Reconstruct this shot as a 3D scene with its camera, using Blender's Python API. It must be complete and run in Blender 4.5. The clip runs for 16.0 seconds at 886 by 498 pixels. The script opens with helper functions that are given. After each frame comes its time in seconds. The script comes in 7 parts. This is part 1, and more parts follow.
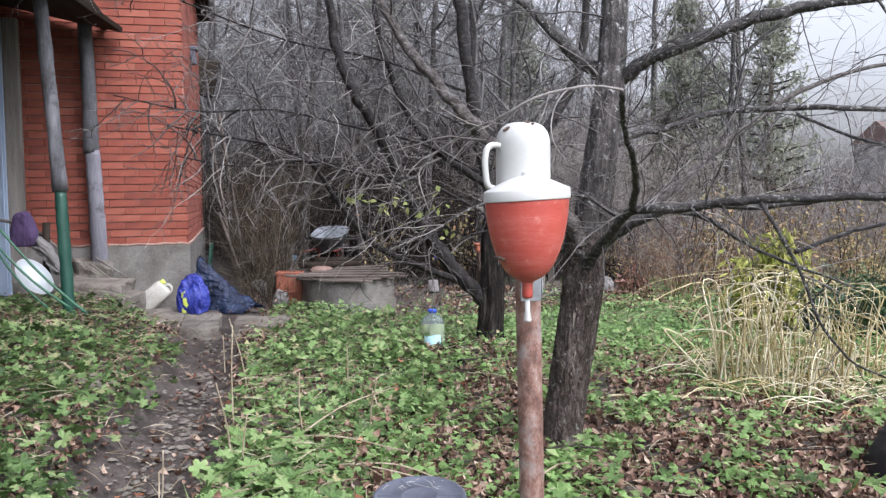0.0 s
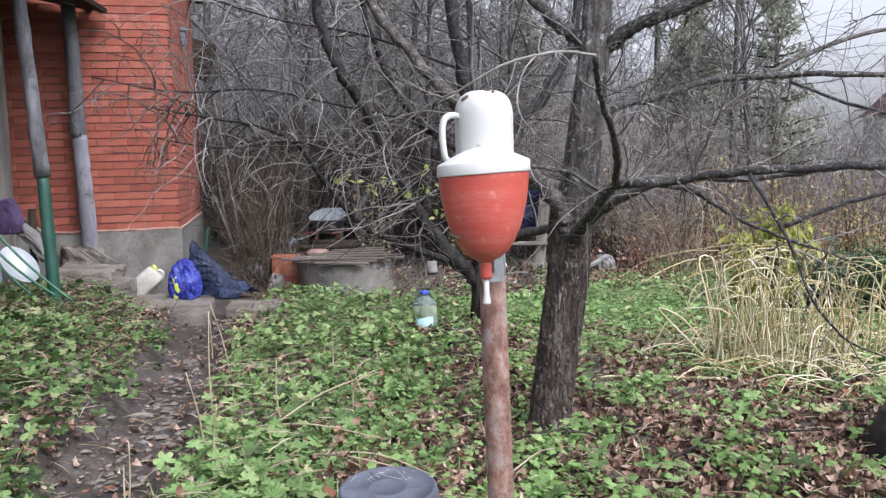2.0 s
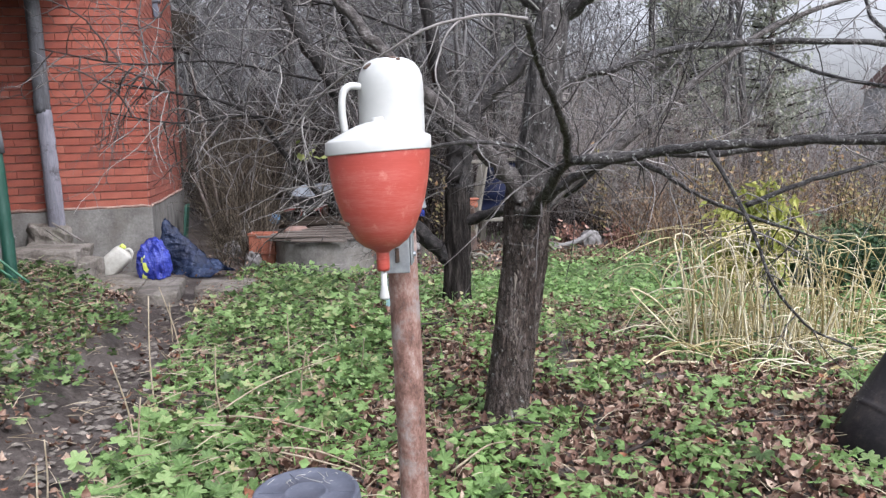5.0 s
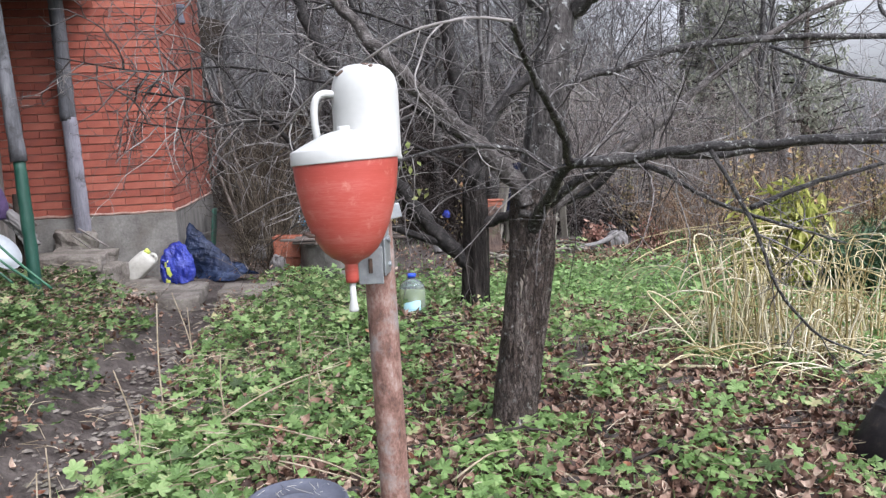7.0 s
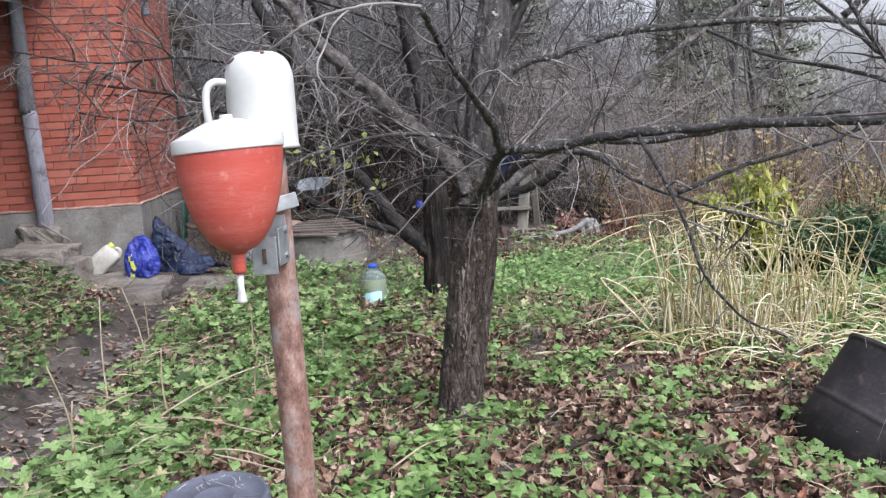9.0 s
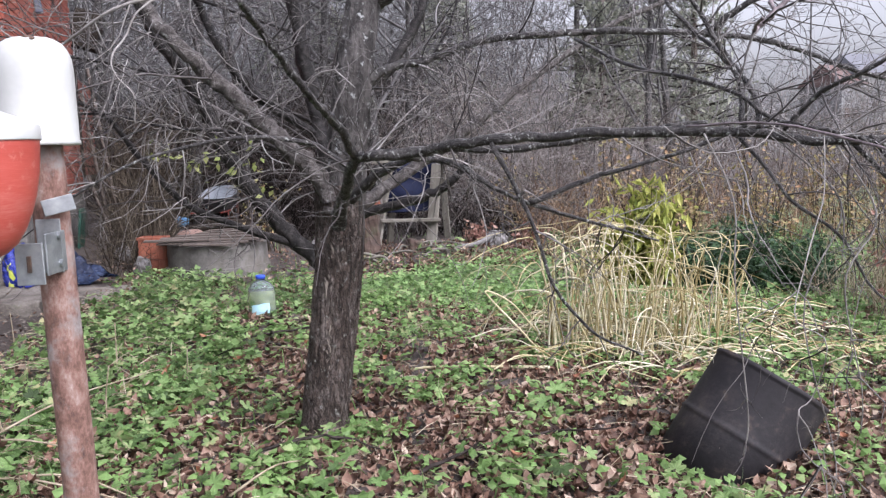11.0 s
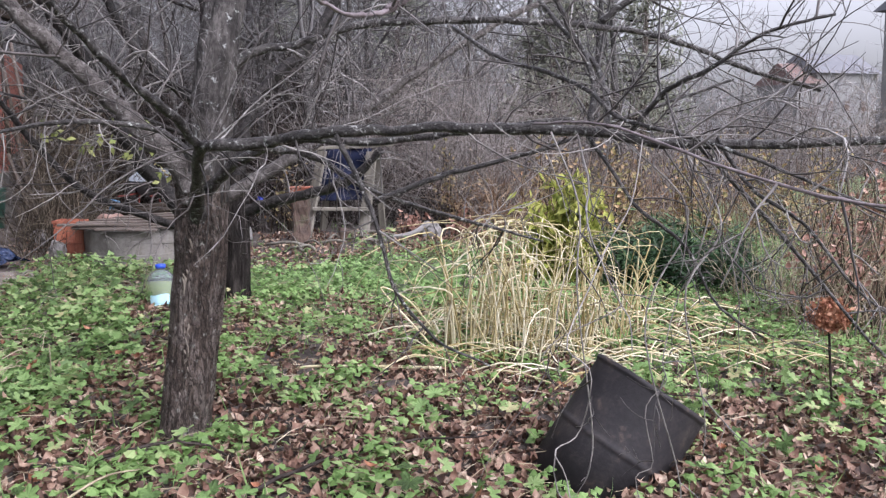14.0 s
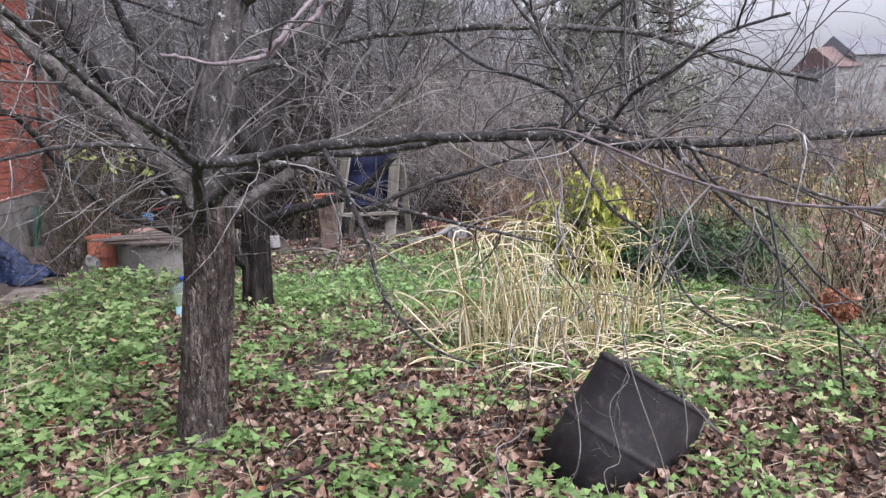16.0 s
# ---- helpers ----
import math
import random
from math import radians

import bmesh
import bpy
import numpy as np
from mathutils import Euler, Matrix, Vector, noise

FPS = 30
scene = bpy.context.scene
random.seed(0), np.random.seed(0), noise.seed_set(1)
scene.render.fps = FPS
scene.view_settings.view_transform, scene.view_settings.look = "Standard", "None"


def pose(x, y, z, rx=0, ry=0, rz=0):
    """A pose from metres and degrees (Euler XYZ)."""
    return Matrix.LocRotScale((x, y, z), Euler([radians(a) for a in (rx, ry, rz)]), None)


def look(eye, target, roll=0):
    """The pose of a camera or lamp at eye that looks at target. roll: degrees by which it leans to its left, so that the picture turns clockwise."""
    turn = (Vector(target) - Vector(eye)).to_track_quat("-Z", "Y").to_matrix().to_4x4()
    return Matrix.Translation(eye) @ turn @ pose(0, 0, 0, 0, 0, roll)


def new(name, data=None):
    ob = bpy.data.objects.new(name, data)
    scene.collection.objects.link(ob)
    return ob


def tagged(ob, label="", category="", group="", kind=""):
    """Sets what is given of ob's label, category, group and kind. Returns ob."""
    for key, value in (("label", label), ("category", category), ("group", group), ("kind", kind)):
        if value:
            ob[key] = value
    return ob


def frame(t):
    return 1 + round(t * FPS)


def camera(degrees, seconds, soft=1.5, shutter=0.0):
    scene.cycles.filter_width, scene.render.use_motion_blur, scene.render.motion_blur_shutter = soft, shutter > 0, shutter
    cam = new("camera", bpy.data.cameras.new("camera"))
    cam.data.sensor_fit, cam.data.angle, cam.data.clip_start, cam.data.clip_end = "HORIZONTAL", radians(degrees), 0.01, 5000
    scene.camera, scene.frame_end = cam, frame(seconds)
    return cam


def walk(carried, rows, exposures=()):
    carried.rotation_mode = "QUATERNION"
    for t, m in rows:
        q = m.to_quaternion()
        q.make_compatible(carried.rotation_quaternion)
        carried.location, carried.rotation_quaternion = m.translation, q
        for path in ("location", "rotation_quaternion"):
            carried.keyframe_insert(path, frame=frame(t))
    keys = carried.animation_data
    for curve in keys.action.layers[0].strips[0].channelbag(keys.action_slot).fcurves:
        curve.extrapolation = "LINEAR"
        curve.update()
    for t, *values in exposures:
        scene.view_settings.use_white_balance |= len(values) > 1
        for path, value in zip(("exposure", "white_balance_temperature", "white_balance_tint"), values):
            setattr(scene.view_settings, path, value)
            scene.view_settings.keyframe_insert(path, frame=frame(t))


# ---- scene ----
cam = camera(55.6, 16.0, soft=1.35)
PATH = [
    (0, (0.080, 0.010, 1.109), (0.062, 2.006, 0.987), -0.70),
    (0.5, (0.115, 0.019, 1.098), (0.077, 2.014, 0.960), -1.01),
    (1, (0.143, 0.055, 1.095), (0.094, 2.048, 0.932), -1.41),
    (1.5, (0.170, 0.093, 1.091), (0.121, 2.086, 0.926), -1.61),
    (2, (0.201, 0.148, 1.093), (0.162, 2.141, 0.926), -1.71),
    (2.5, (0.232, 0.196, 1.093), (0.199, 2.188, 0.921), -1.81),
    (3, (0.268, 0.245, 1.096), (0.243, 2.236, 0.909), -1.81),
    (3.5, (0.303, 0.294, 1.099), (0.271, 2.284, 0.902), -1.71),
    (4, (0.330, 0.332, 1.093), (0.284, 2.321, 0.887), -1.61),
    (4.2, (0.340, 0.336, 1.090), (0.295, 2.324, 0.876), -1.71),
    (6.3, (0.495, 0.391, 1.106), (0.448, 2.377, 0.874), -2.22),
    (6.5, (0.497, 0.389, 1.105), (0.429, 2.376, 0.877), -2.31),
    (7, (0.527, 0.405, 1.106), (0.402, 2.389, 0.881), -2.71),
    (7.5, (0.581, 0.419, 1.107), (0.428, 2.402, 0.882), -3.01),
    (8, (0.617, 0.424, 1.103), (0.465, 2.406, 0.877), -3.11),
    (8.5, (0.669, 0.434, 1.099), (0.519, 2.414, 0.863), -3.31),
    (9, (0.708, 0.433, 1.091), (0.612, 2.415, 0.841), -3.42),
    (9.2, (0.722, 0.442, 1.094), (0.662, 2.425, 0.838), -3.52),
    (11.3, (0.986, 0.604, 1.057), (1.072, 2.589, 0.829), -2.01),
    (11.5, (1.005, 0.636, 1.068), (1.103, 2.620, 0.834), -1.81),
    (12, (1.064, 0.657, 1.054), (1.234, 2.632, 0.785), -1.41),
    (12.5, (1.122, 0.689, 1.056), (1.334, 2.658, 0.777), -1.11),
    (13, (1.173, 0.704, 1.060), (1.365, 2.677, 0.794), -1.11),
    (13.5, (1.246, 0.705, 1.058), (1.436, 2.679, 0.801), -0.81),
    (14, (1.295, 0.705, 1.067), (1.459, 2.681, 0.806), -0.71),
    (14.5, (1.367, 0.686, 1.069), (1.483, 2.666, 0.812), -1.31),
    (15, (1.403, 0.670, 1.083), (1.495, 2.651, 0.821), -1.72),
    (15.5, (1.418, 0.649, 1.087), (1.501, 2.630, 0.824), -2.42),
    (16, (1.432, 0.634, 1.087), (1.506, 2.616, 0.829), -3.12),
]
EXPOSURES = [(0.0, 1.52, 6020, 15), (9.2, 1.52, 6020, 15), (11.3, 1.52, 6020, 20)]
walk(cam, [(t, look(eye, target, roll)) for t, eye, target, roll in PATH], EXPOSURES)

# world: a bright overcast sky with a very soft sun
world = bpy.data.worlds.new("sky")
scene.world = world
world.use_nodes = True
wn, wl = world.node_tree.nodes, world.node_tree.links
wn.clear()
sky = wn.new("ShaderNodeTexSky")
sky.sky_type, sky.sun_disc = "NISHITA", False
sky.sun_elevation, sky.sun_rotation = radians(42), radians(139)
sky.air_density, sky.dust_density, sky.ozone_density = 1.0, 4.0, 1.0
grey = wn.new("ShaderNodeHueSaturation")
grey.inputs["Saturation"].default_value = 0.16
cloud = wn.new("ShaderNodeBackground")
cloud.inputs["Strength"].default_value = 0.15
wout = wn.new("ShaderNodeOutputWorld")
wl.new(sky.outputs[0], grey.inputs["Color"])
# an overcast sky is brighter overhead than at the horizon
way = wn.new("ShaderNodeTexCoord")
split = wn.new("ShaderNodeSeparateXYZ")
rise = wn.new("ShaderNodeMapRange")
rise.inputs["To Min"].default_value, rise.inputs["To Max"].default_value = 0.072, 0.21
wl.new(way.outputs["Generated"], split.inputs[0])
wl.new(split.outputs["Z"], rise.inputs["Value"])
wl.new(rise.outputs[0], cloud.inputs["Strength"])
wl.new(grey.outputs[0], cloud.inputs["Color"])
wl.new(cloud.outputs[0], wout.inputs["Surface"])
sun = new("sun", bpy.data.lights.new("sun", "SUN"))
sun.data.energy, sun.data.angle, sun.data.color = 0.42, radians(25), (1.0, 0.97, 0.93)
sun.matrix_world = look((6, -7, 11), (0, 0, 0))

# ---- building tools ----
rng = np.random.default_rng(7)
HOME = Matrix.Identity(4)


def mesh_from(name, verts, faces, material=None, parent=None, label="", smooth=True):
    """One mesh object from arrays of corners and faces."""
    me = bpy.data.meshes.new(name)
    if isinstance(faces, np.ndarray):
        faces = faces.tolist()
    me.from_pydata(np.asarray(verts, float).tolist(), [], faces)
    if smooth:
        me.shade_smooth()
    if material:
        me.materials.append(material)
    ob = new(name, me)
    if parent is not None:
        ob.parent = parent
    if label:
        tagged(ob, label)
    return ob


def part(name, bm, material, parent=None, label="", smooth=False):
    """Links a bmesh as one mesh object under a thing or a part."""
    me = bpy.data.meshes.new(name)
    bm.normal_update()
    bm.to_mesh(me)
    bm.free()
    if smooth:
        me.shade_smooth()
    if material:
        me.materials.append(material)
    ob = new(name, me)
    if parent is not None:
        ob.parent = parent
    if label:
        tagged(ob, label)
    return ob


def thing(name, m, label, category, group="", kind=""):
    """An Empty at a thing's base, which carries its parts."""
    ob = new(name)
    ob.matrix_world = m
    ob.empty_display_size = 0.1
    return tagged(ob, label, category, group, kind)


class Pile:
    """Collects much geometry for one mesh."""

    def __init__(self):
        self.v, self.f, self.n = [], [], 0

    def add(self, verts, faces):
        verts, faces = np.asarray(verts, float), np.asarray(faces, int)
        self.v.append(verts)
        self.f.extend((faces + self.n).tolist())
        self.n += len(verts)

    def mesh(self, name, material, parent=None, label="", smooth=True):
        return mesh_from(name, np.concatenate(self.v), self.f, material, parent, label, smooth)


def tube(pile, pts, radii, sides=5, bump=0.0, cap=True, ref=None):
    """A tapered, slightly uneven tube along a line of points."""
    pts = np.asarray(pts, float)
    n = len(pts)
    tan = np.gradient(pts, axis=0)
    tan /= np.linalg.norm(tan, axis=1)[:, None] + 1e-9
    if ref is None:
        ref = np.array((0.0, 0.0, 1.0)) if abs(tan[:, 2]).mean() < 0.8 else np.array((0.0, 1.0, 0.0))
    side = np.cross(tan, ref)
    side /= np.linalg.norm(side, axis=1)[:, None] + 1e-9
    up = np.cross(side, tan)
    a = np.linspace(0, 2 * np.pi, sides, endpoint=False)
    r = np.asarray(radii, float)[:, None] * np.ones(sides)
    if bump:
        r = r * (1 + bump * rng.standard_normal((n, sides)))
    ring = pts[:, None] + r[..., None] * (np.cos(a)[None, :, None] * side[:, None] + np.sin(a)[None, :, None] * up[:, None])
    i = np.arange(n - 1)[:, None] * sides + np.arange(sides)[None]
    j = np.arange(n - 1)[:, None] * sides + (np.arange(sides)[None] + 1) % sides
    faces = np.stack([i, j, j + sides, i + sides], -1).reshape(-1, 4)
    pile.add(ring.reshape(-1, 3), faces)
    if cap:
        base = pile.n - n * sides
        pile.f.append([base + (n - 1) * sides + k for k in range(sides)])
        pile.f.append([base + k for k in reversed(range(sides))])


def smooth_line(pts, n):
    """A smooth line through a few points (Catmull-Rom)."""
    p = np.asarray(pts, float)
    p = np.vstack([2 * p[0] - p[1], p, 2 * p[-1] - p[-2]])
    out = []
    for u in np.linspace(0, len(pts) - 1 - 1e-6, n):
        k, t = int(u), u - int(u)
        a, b, c, d = p[k:k + 4]
        out.append(0.5 * (2 * b + (c - a) * t + (2 * a - 5 * b + 4 * c - d) * t * t + (3 * b - a - 3 * c + d) * t ** 3))
    return np.array(out)


def scatter(pile, verts, faces, places, yaw, pitch, roll, size):
    """Lays many turned and sized copies of one small shape into a pile."""
    verts, faces = np.asarray(verts, float), np.asarray(faces, int)
    cy, sy, cp, sp, cr, sr = np.cos(yaw), np.sin(yaw), np.cos(pitch), np.sin(pitch), np.cos(roll), np.sin(roll)
    z = np.zeros_like(cy)
    o = np.ones_like(cy)
    rz = np.array([[cy, -sy, z], [sy, cy, z], [z, z, o]]).transpose(2, 0, 1)
    rx = np.array([[o, z, z], [z, cp, -sp], [z, sp, cp]]).transpose(2, 0, 1)
    ry = np.array([[cr, z, sr], [z, o, z], [-sr, z, cr]]).transpose(2, 0, 1)
    m = rz @ rx @ ry
    v = np.einsum("nij,kj->nki", m, verts) * np.asarray(size)[:, None, None] + np.asarray(places)[:, None]
    f = faces[None] + (np.arange(len(yaw)) * len(verts))[:, None, None]
    pile.add(v.reshape(-1, 3), f.reshape(-1, faces.shape[1]))


def box(bm, size, at=(0, 0, 0), bevel=0.0, turn=(0, 0, 0)):
    """A box, its edges rounded, added to a bmesh."""
    r = bmesh.ops.create_cube(bm, size=1.0)
    m = pose(*at, *turn) @ Matrix.Diagonal((*size, 1))
    bmesh.ops.transform(bm, matrix=m, verts=r["verts"])
    if bevel:
        edges = {e for v in r["verts"] for e in v.link_edges}
        bmesh.ops.bevel(bm, geom=list(edges), offset=bevel, segments=2, affect="EDGES", profile=0.5)
    return bm


def lathe(profile, sides=40, squash=None):
    """A turned body from (radius, height) pairs."""
    bm = bmesh.new()
    rows = []
    for r, z in profile:
        rows.append([bm.verts.new((r * math.cos(2 * math.pi * k / sides), r * math.sin(2 * math.pi * k / sides), z)) for k in range(sides)])
    for a, b in zip(rows, rows[1:]):
        for k in range(sides):
            bm.faces.new((a[k], a[(k + 1) % sides], b[(k + 1) % sides], b[k]))
    if profile[0][0] > 1e-4:
        bm.faces.new(list(reversed(rows[0])))
    if profile[-1][0] > 1e-4:
        bm.faces.new(rows[-1])
    bmesh.ops.remove_doubles(bm, verts=bm.verts, dist=1e-6)
    return bm


def rough(bm, amount, scale, seed=0):
    """Pushes the corners of a bmesh about, for stones and cloth."""
    for v in bm.verts:
        v.co += amount * noise.noise_vector(v.co * scale + Vector((seed * 3.1, seed * 1.7, seed)))
    return bm


# ---- materials ----
def material(name, colours, scale=8.0, rough_=0.8, bump=0.3, fine=60.0, metal=0.0, stretch=(1, 1, 1), per="", spread=0.25, spots=None, mix=0.0, bump_size=0.01, coat=0.0, spec=0.5):
    """A surface with variation at two scales. colours: a ramp of (place, rgb). per: 'island' or 'object' shifts the ramp piece by piece."""
    m = bpy.data.materials.new(name)
    m.use_nodes = True
    n, l = m.node_tree.nodes, m.node_tree.links
    b = n["Principled BSDF"]
    b.inputs["Metallic"].default_value = metal
    b.inputs["Coat Weight"].default_value = coat
    b.inputs["Specular IOR Level"].default_value = spec
    co = n.new("ShaderNodeTexCoord")
    mp = n.new("ShaderNodeMapping")
    mp.inputs["Scale"].default_value = stretch
    l.new(co.outputs["Object"], mp.inputs["Vector"])
    big = n.new("ShaderNodeTexNoise")
    big.inputs["Scale"].default_value, big.inputs["Detail"].default_value, big.inputs["Roughness"].default_value = scale, 5, 0.6
    small = n.new("ShaderNodeTexNoise")
    small.inputs["Scale"].default_value, small.inputs["Detail"].default_value, small.inputs["Roughness"].default_value = fine, 4, 0.65
    for t in (big, small):
        l.new(mp.outputs[0], t.inputs["Vector"])
    add = n.new("ShaderNodeMath")
    add.operation = "MULTIPLY_ADD"
    l.new(small.outputs["Fac"], add.inputs[0])
    add.inputs[1].default_value = 0.45
    l.new(big.outputs["Fac"], add.inputs[2])
    fac = n.new("ShaderNodeMath")
    fac.operation = "SUBTRACT"
    fac.inputs[1].default_value = 0.225
    l.new(add.outputs[0], fac.inputs[0])
    last = fac
    if per:
        src = n.new("ShaderNodeNewGeometry" if per == "island" else "ShaderNodeObjectInfo")
        out = src.outputs["Random Per Island" if per == "island" else "Random"]
        sh = n.new("ShaderNodeMapRange")
        sh.inputs["To Min"].default_value, sh.inputs["To Max"].default_value = -spread, spread
        l.new(out, sh.inputs["Value"])
        last = n.new("ShaderNodeMath")
        last.operation = "ADD"
        l.new(fac.outputs[0], last.inputs[0])
        l.new(sh.outputs[0], last.inputs[1])
    ramp = n.new("ShaderNodeValToRGB")
    el = ramp.color_ramp.elements
    while len(el) < len(colours):
        el.new(0.5)
    for e, (p, c) in zip(el, colours):
        e.position, e.color = p, (*c, 1)
    l.new(last.outputs[0], ramp.inputs[0])
    colour = ramp.outputs[0]
    if spots:
        (tint, sscale, lo, hi) = spots
        sp = n.new("ShaderNodeTexNoise")
        sp.inputs["Scale"].default_value, sp.inputs["Detail"].default_value, sp.inputs["Roughness"].default_value = sscale, 6, 0.7
        l.new(co.outputs["Object"], sp.inputs["Vector"])
        cut = n.new("ShaderNodeMapRange")
        cut.inputs["From Min"].default_value, cut.inputs["From Max"].default_value = lo, hi
        l.new(sp.outputs["Fac"], cut.inputs["Value"])
        mx = n.new("ShaderNodeMix")
        mx.data_type = "RGBA"
        mx.inputs["B"].default_value = (*tint, 1)
        l.new(cut.outputs[0], mx.inputs["Factor"])
        l.new(colour, mx.inputs["A"])
        colour = mx.outputs["Result"]
    l.new(colour, b.inputs["Base Color"])
    rr = n.new("ShaderNodeMapRange")
    rr.inputs["To Min"].default_value, rr.inputs["To Max"].default_value = max(0.02, rough_ - 0.15), min(1.0, rough_ + 0.12)
    l.new(big.outputs["Fac"], rr.inputs["Value"])
    l.new(rr.outputs[0], b.inputs["Roughness"])
    if bump:
        bp = n.new("ShaderNodeBump")
        bp.inputs["Strength"].default_value, bp.inputs["Distance"].default_value = bump, bump_size
        l.new(add.outputs[0], bp.inputs["Height"])
        l.new(bp.outputs[0], b.inputs["Normal"])
    return m


def leafy(name, colours, scale=20, rough_=0.55, glow=0.25, spread=0.35, spec=0.3):
    """A thin leaf: light also passes through it."""
    m = material(name, colours, scale, rough_, 0.25, 90, per="island", spread=spread, bump_size=0.004, spec=spec)
    n, l = m.node_tree.nodes, m.node_tree.links
    b, out = n["Principled BSDF"], n["Material Output"]
    tr, mx = n.new("ShaderNodeBsdfTranslucent"), n.new("ShaderNodeMixShader")
    l.new(b.inputs["Base Color"].links[0].from_socket, tr.inputs["Color"])
    mx.inputs[0].default_value = glow
    l.new(b.outputs[0], mx.inputs[1])
    l.new(tr.outputs[0], mx.inputs[2])
    l.new(mx.outputs[0], out.inputs["Surface"])
    return m


M = {}
M["mud"] = material("mud", [(0.25, (0.022, 0.017, 0.015)), (0.5, (0.056, 0.046, 0.041)), (0.75, (0.115, 0.1, 0.09))], 5, 0.7, 0.8, 45, bump_size=0.03, spec=0.25)
M["brick"] = material("brick", [(0.15, (0.12, 0.028, 0.018)), (0.5, (0.215, 0.052, 0.031)), (0.9, (0.3, 0.1, 0.066))], 9, 0.85, 0.25, 120, per="object", spread=0.19)
M["brick_far"] = material("brick_far", [(0.15, (0.12, 0.028, 0.018)), (0.5, (0.215, 0.052, 0.031)), (0.9, (0.3, 0.1, 0.066))], 9, 0.85, 0.25, 120, per="island", spread=0.19)
M["mortar"] = material("mortar", [(0.3, (0.16, 0.085, 0.066)), (0.7, (0.32, 0.23, 0.19))], 12, 0.95, 0.5, 90)
M["concrete"] = material("concrete", [(0.25, (0.065, 0.061, 0.056)), (0.5, (0.145, 0.138, 0.128)), (0.8, (0.245, 0.236, 0.222))], 4, 0.9, 0.5, 50, spots=((0.11, 0.1, 0.08), 3.0, 0.5, 0.75), spec=0.2)
M["stone"] = material("stone", [(0.25, (0.06, 0.051, 0.043)), (0.5, (0.155, 0.138, 0.12)), (0.8, (0.29, 0.266, 0.238))], 5, 0.9, 0.8, 50, spots=((0.085, 0.1, 0.045), 4.0, 0.58, 0.78), bump_size=0.02, spec=0.2)
M["bark"] = material("bark", [(0.25, (0.038, 0.028, 0.023)), (0.48, (0.11, 0.085, 0.072)), (0.72, (0.24, 0.205, 0.185))], 26, 0.7, 1.0, 130, stretch=(1, 1, 0.45), spots=((0.32, 0.325, 0.3), 34.0, 0.58, 0.67), bump_size=0.03, spec=0.2)
# pale spots are lichen, made denser to stand in for white highlights
M["limb"] = material("limb", [(0.3, (0.006, 0.005, 0.005)), (0.5, (0.024, 0.021, 0.02)), (0.72, (0.09, 0.083, 0.078))], 34, 0.48, 0.9, 160, spots=((0.32, 0.33, 0.31), 62.0, 0.575, 0.645), bump_size=0.015, spec=0.35)
M["old_limb"] = material("grey_limb_bark", [(0.28, (0.016, 0.013, 0.012)), (0.5, (0.062, 0.054, 0.05)), (0.72, (0.15, 0.138, 0.13))], 30, 0.6, 0.9, 140, spots=((0.3, 0.31, 0.29), 50.0, 0.6, 0.68), bump_size=0.02, spec=0.2)
M["dark_bark"] = material("dark_bark", [(0.3, (0.005, 0.004, 0.004)), (0.5, (0.016, 0.0135, 0.012)), (0.75, (0.06, 0.052, 0.047))], 24, 0.7, 1.0, 120, stretch=(1, 1, 0.25), bump_size=0.03, spec=0.1)
M["dark_limb"] = material("dark_limb_bark", [(0.3, (0.004, 0.0035, 0.0035)), (0.5, (0.013, 0.011, 0.0105)), (0.75, (0.05, 0.045, 0.042))], 30, 0.55, 0.9, 140, spots=((0.16, 0.165, 0.155), 50.0, 0.64, 0.72), bump_size=0.015, spec=0.2)
M["twig"] = material("twig", [(0.2, (0.018, 0.015, 0.014)), (0.5, (0.062, 0.054, 0.051)), (0.8, (0.155, 0.143, 0.137)), (0.95, (0.3, 0.287, 0.278))], 10, 0.42, 0.2, 80, per="island", spread=0.33, spec=0.4)
# near-black stems: shade inside the dense thicket is put into the colour
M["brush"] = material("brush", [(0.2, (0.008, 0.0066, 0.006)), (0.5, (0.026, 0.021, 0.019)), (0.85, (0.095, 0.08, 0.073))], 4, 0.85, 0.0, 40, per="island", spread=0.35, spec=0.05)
# neutral grey stems: haze behind the garden is put into this colour
M["brush_wood_hazed"] = material("brush_wood_hazed", [(0.2, (0.066, 0.063, 0.063)), (0.5, (0.118, 0.114, 0.114)), (0.85, (0.2, 0.195, 0.195))], 2, 0.9, 0.0, 20, per="island", spread=0.3, spec=0.1)
# far stems are coloured paler: the haze of distance is in the colour
M["brush_far_hazed"] = material("brush_far_hazed", [(0.2, (0.105, 0.088, 0.079)), (0.5, (0.2, 0.178, 0.165)), (0.85, (0.32, 0.295, 0.28))], 4, 0.85, 0.0, 40, per="island", spread=0.35, spec=0.1)
M["bracken"] = material("bracken", [(0.2, (0.09, 0.052, 0.032)), (0.5, (0.2, 0.132, 0.085)), (0.85, (0.36, 0.28, 0.2))], 4, 0.85, 0.0, 40, per="island", spread=0.35, spec=0.1)
M["brush_mid"] = material("brush_mid", [(0.2, (0.04, 0.031, 0.027)), (0.5, (0.105, 0.083, 0.073)), (0.85, (0.23, 0.195, 0.175))], 4, 0.85, 0.0, 40, per="island", spread=0.35, spec=0.1)
M["lilac_twig"] = material("lilac_twig", [(0.2, (0.075, 0.06, 0.062)), (0.5, (0.15, 0.125, 0.13)), (0.85, (0.27, 0.235, 0.245))], 30, 0.6, 0.3, 120, spec=0.2)
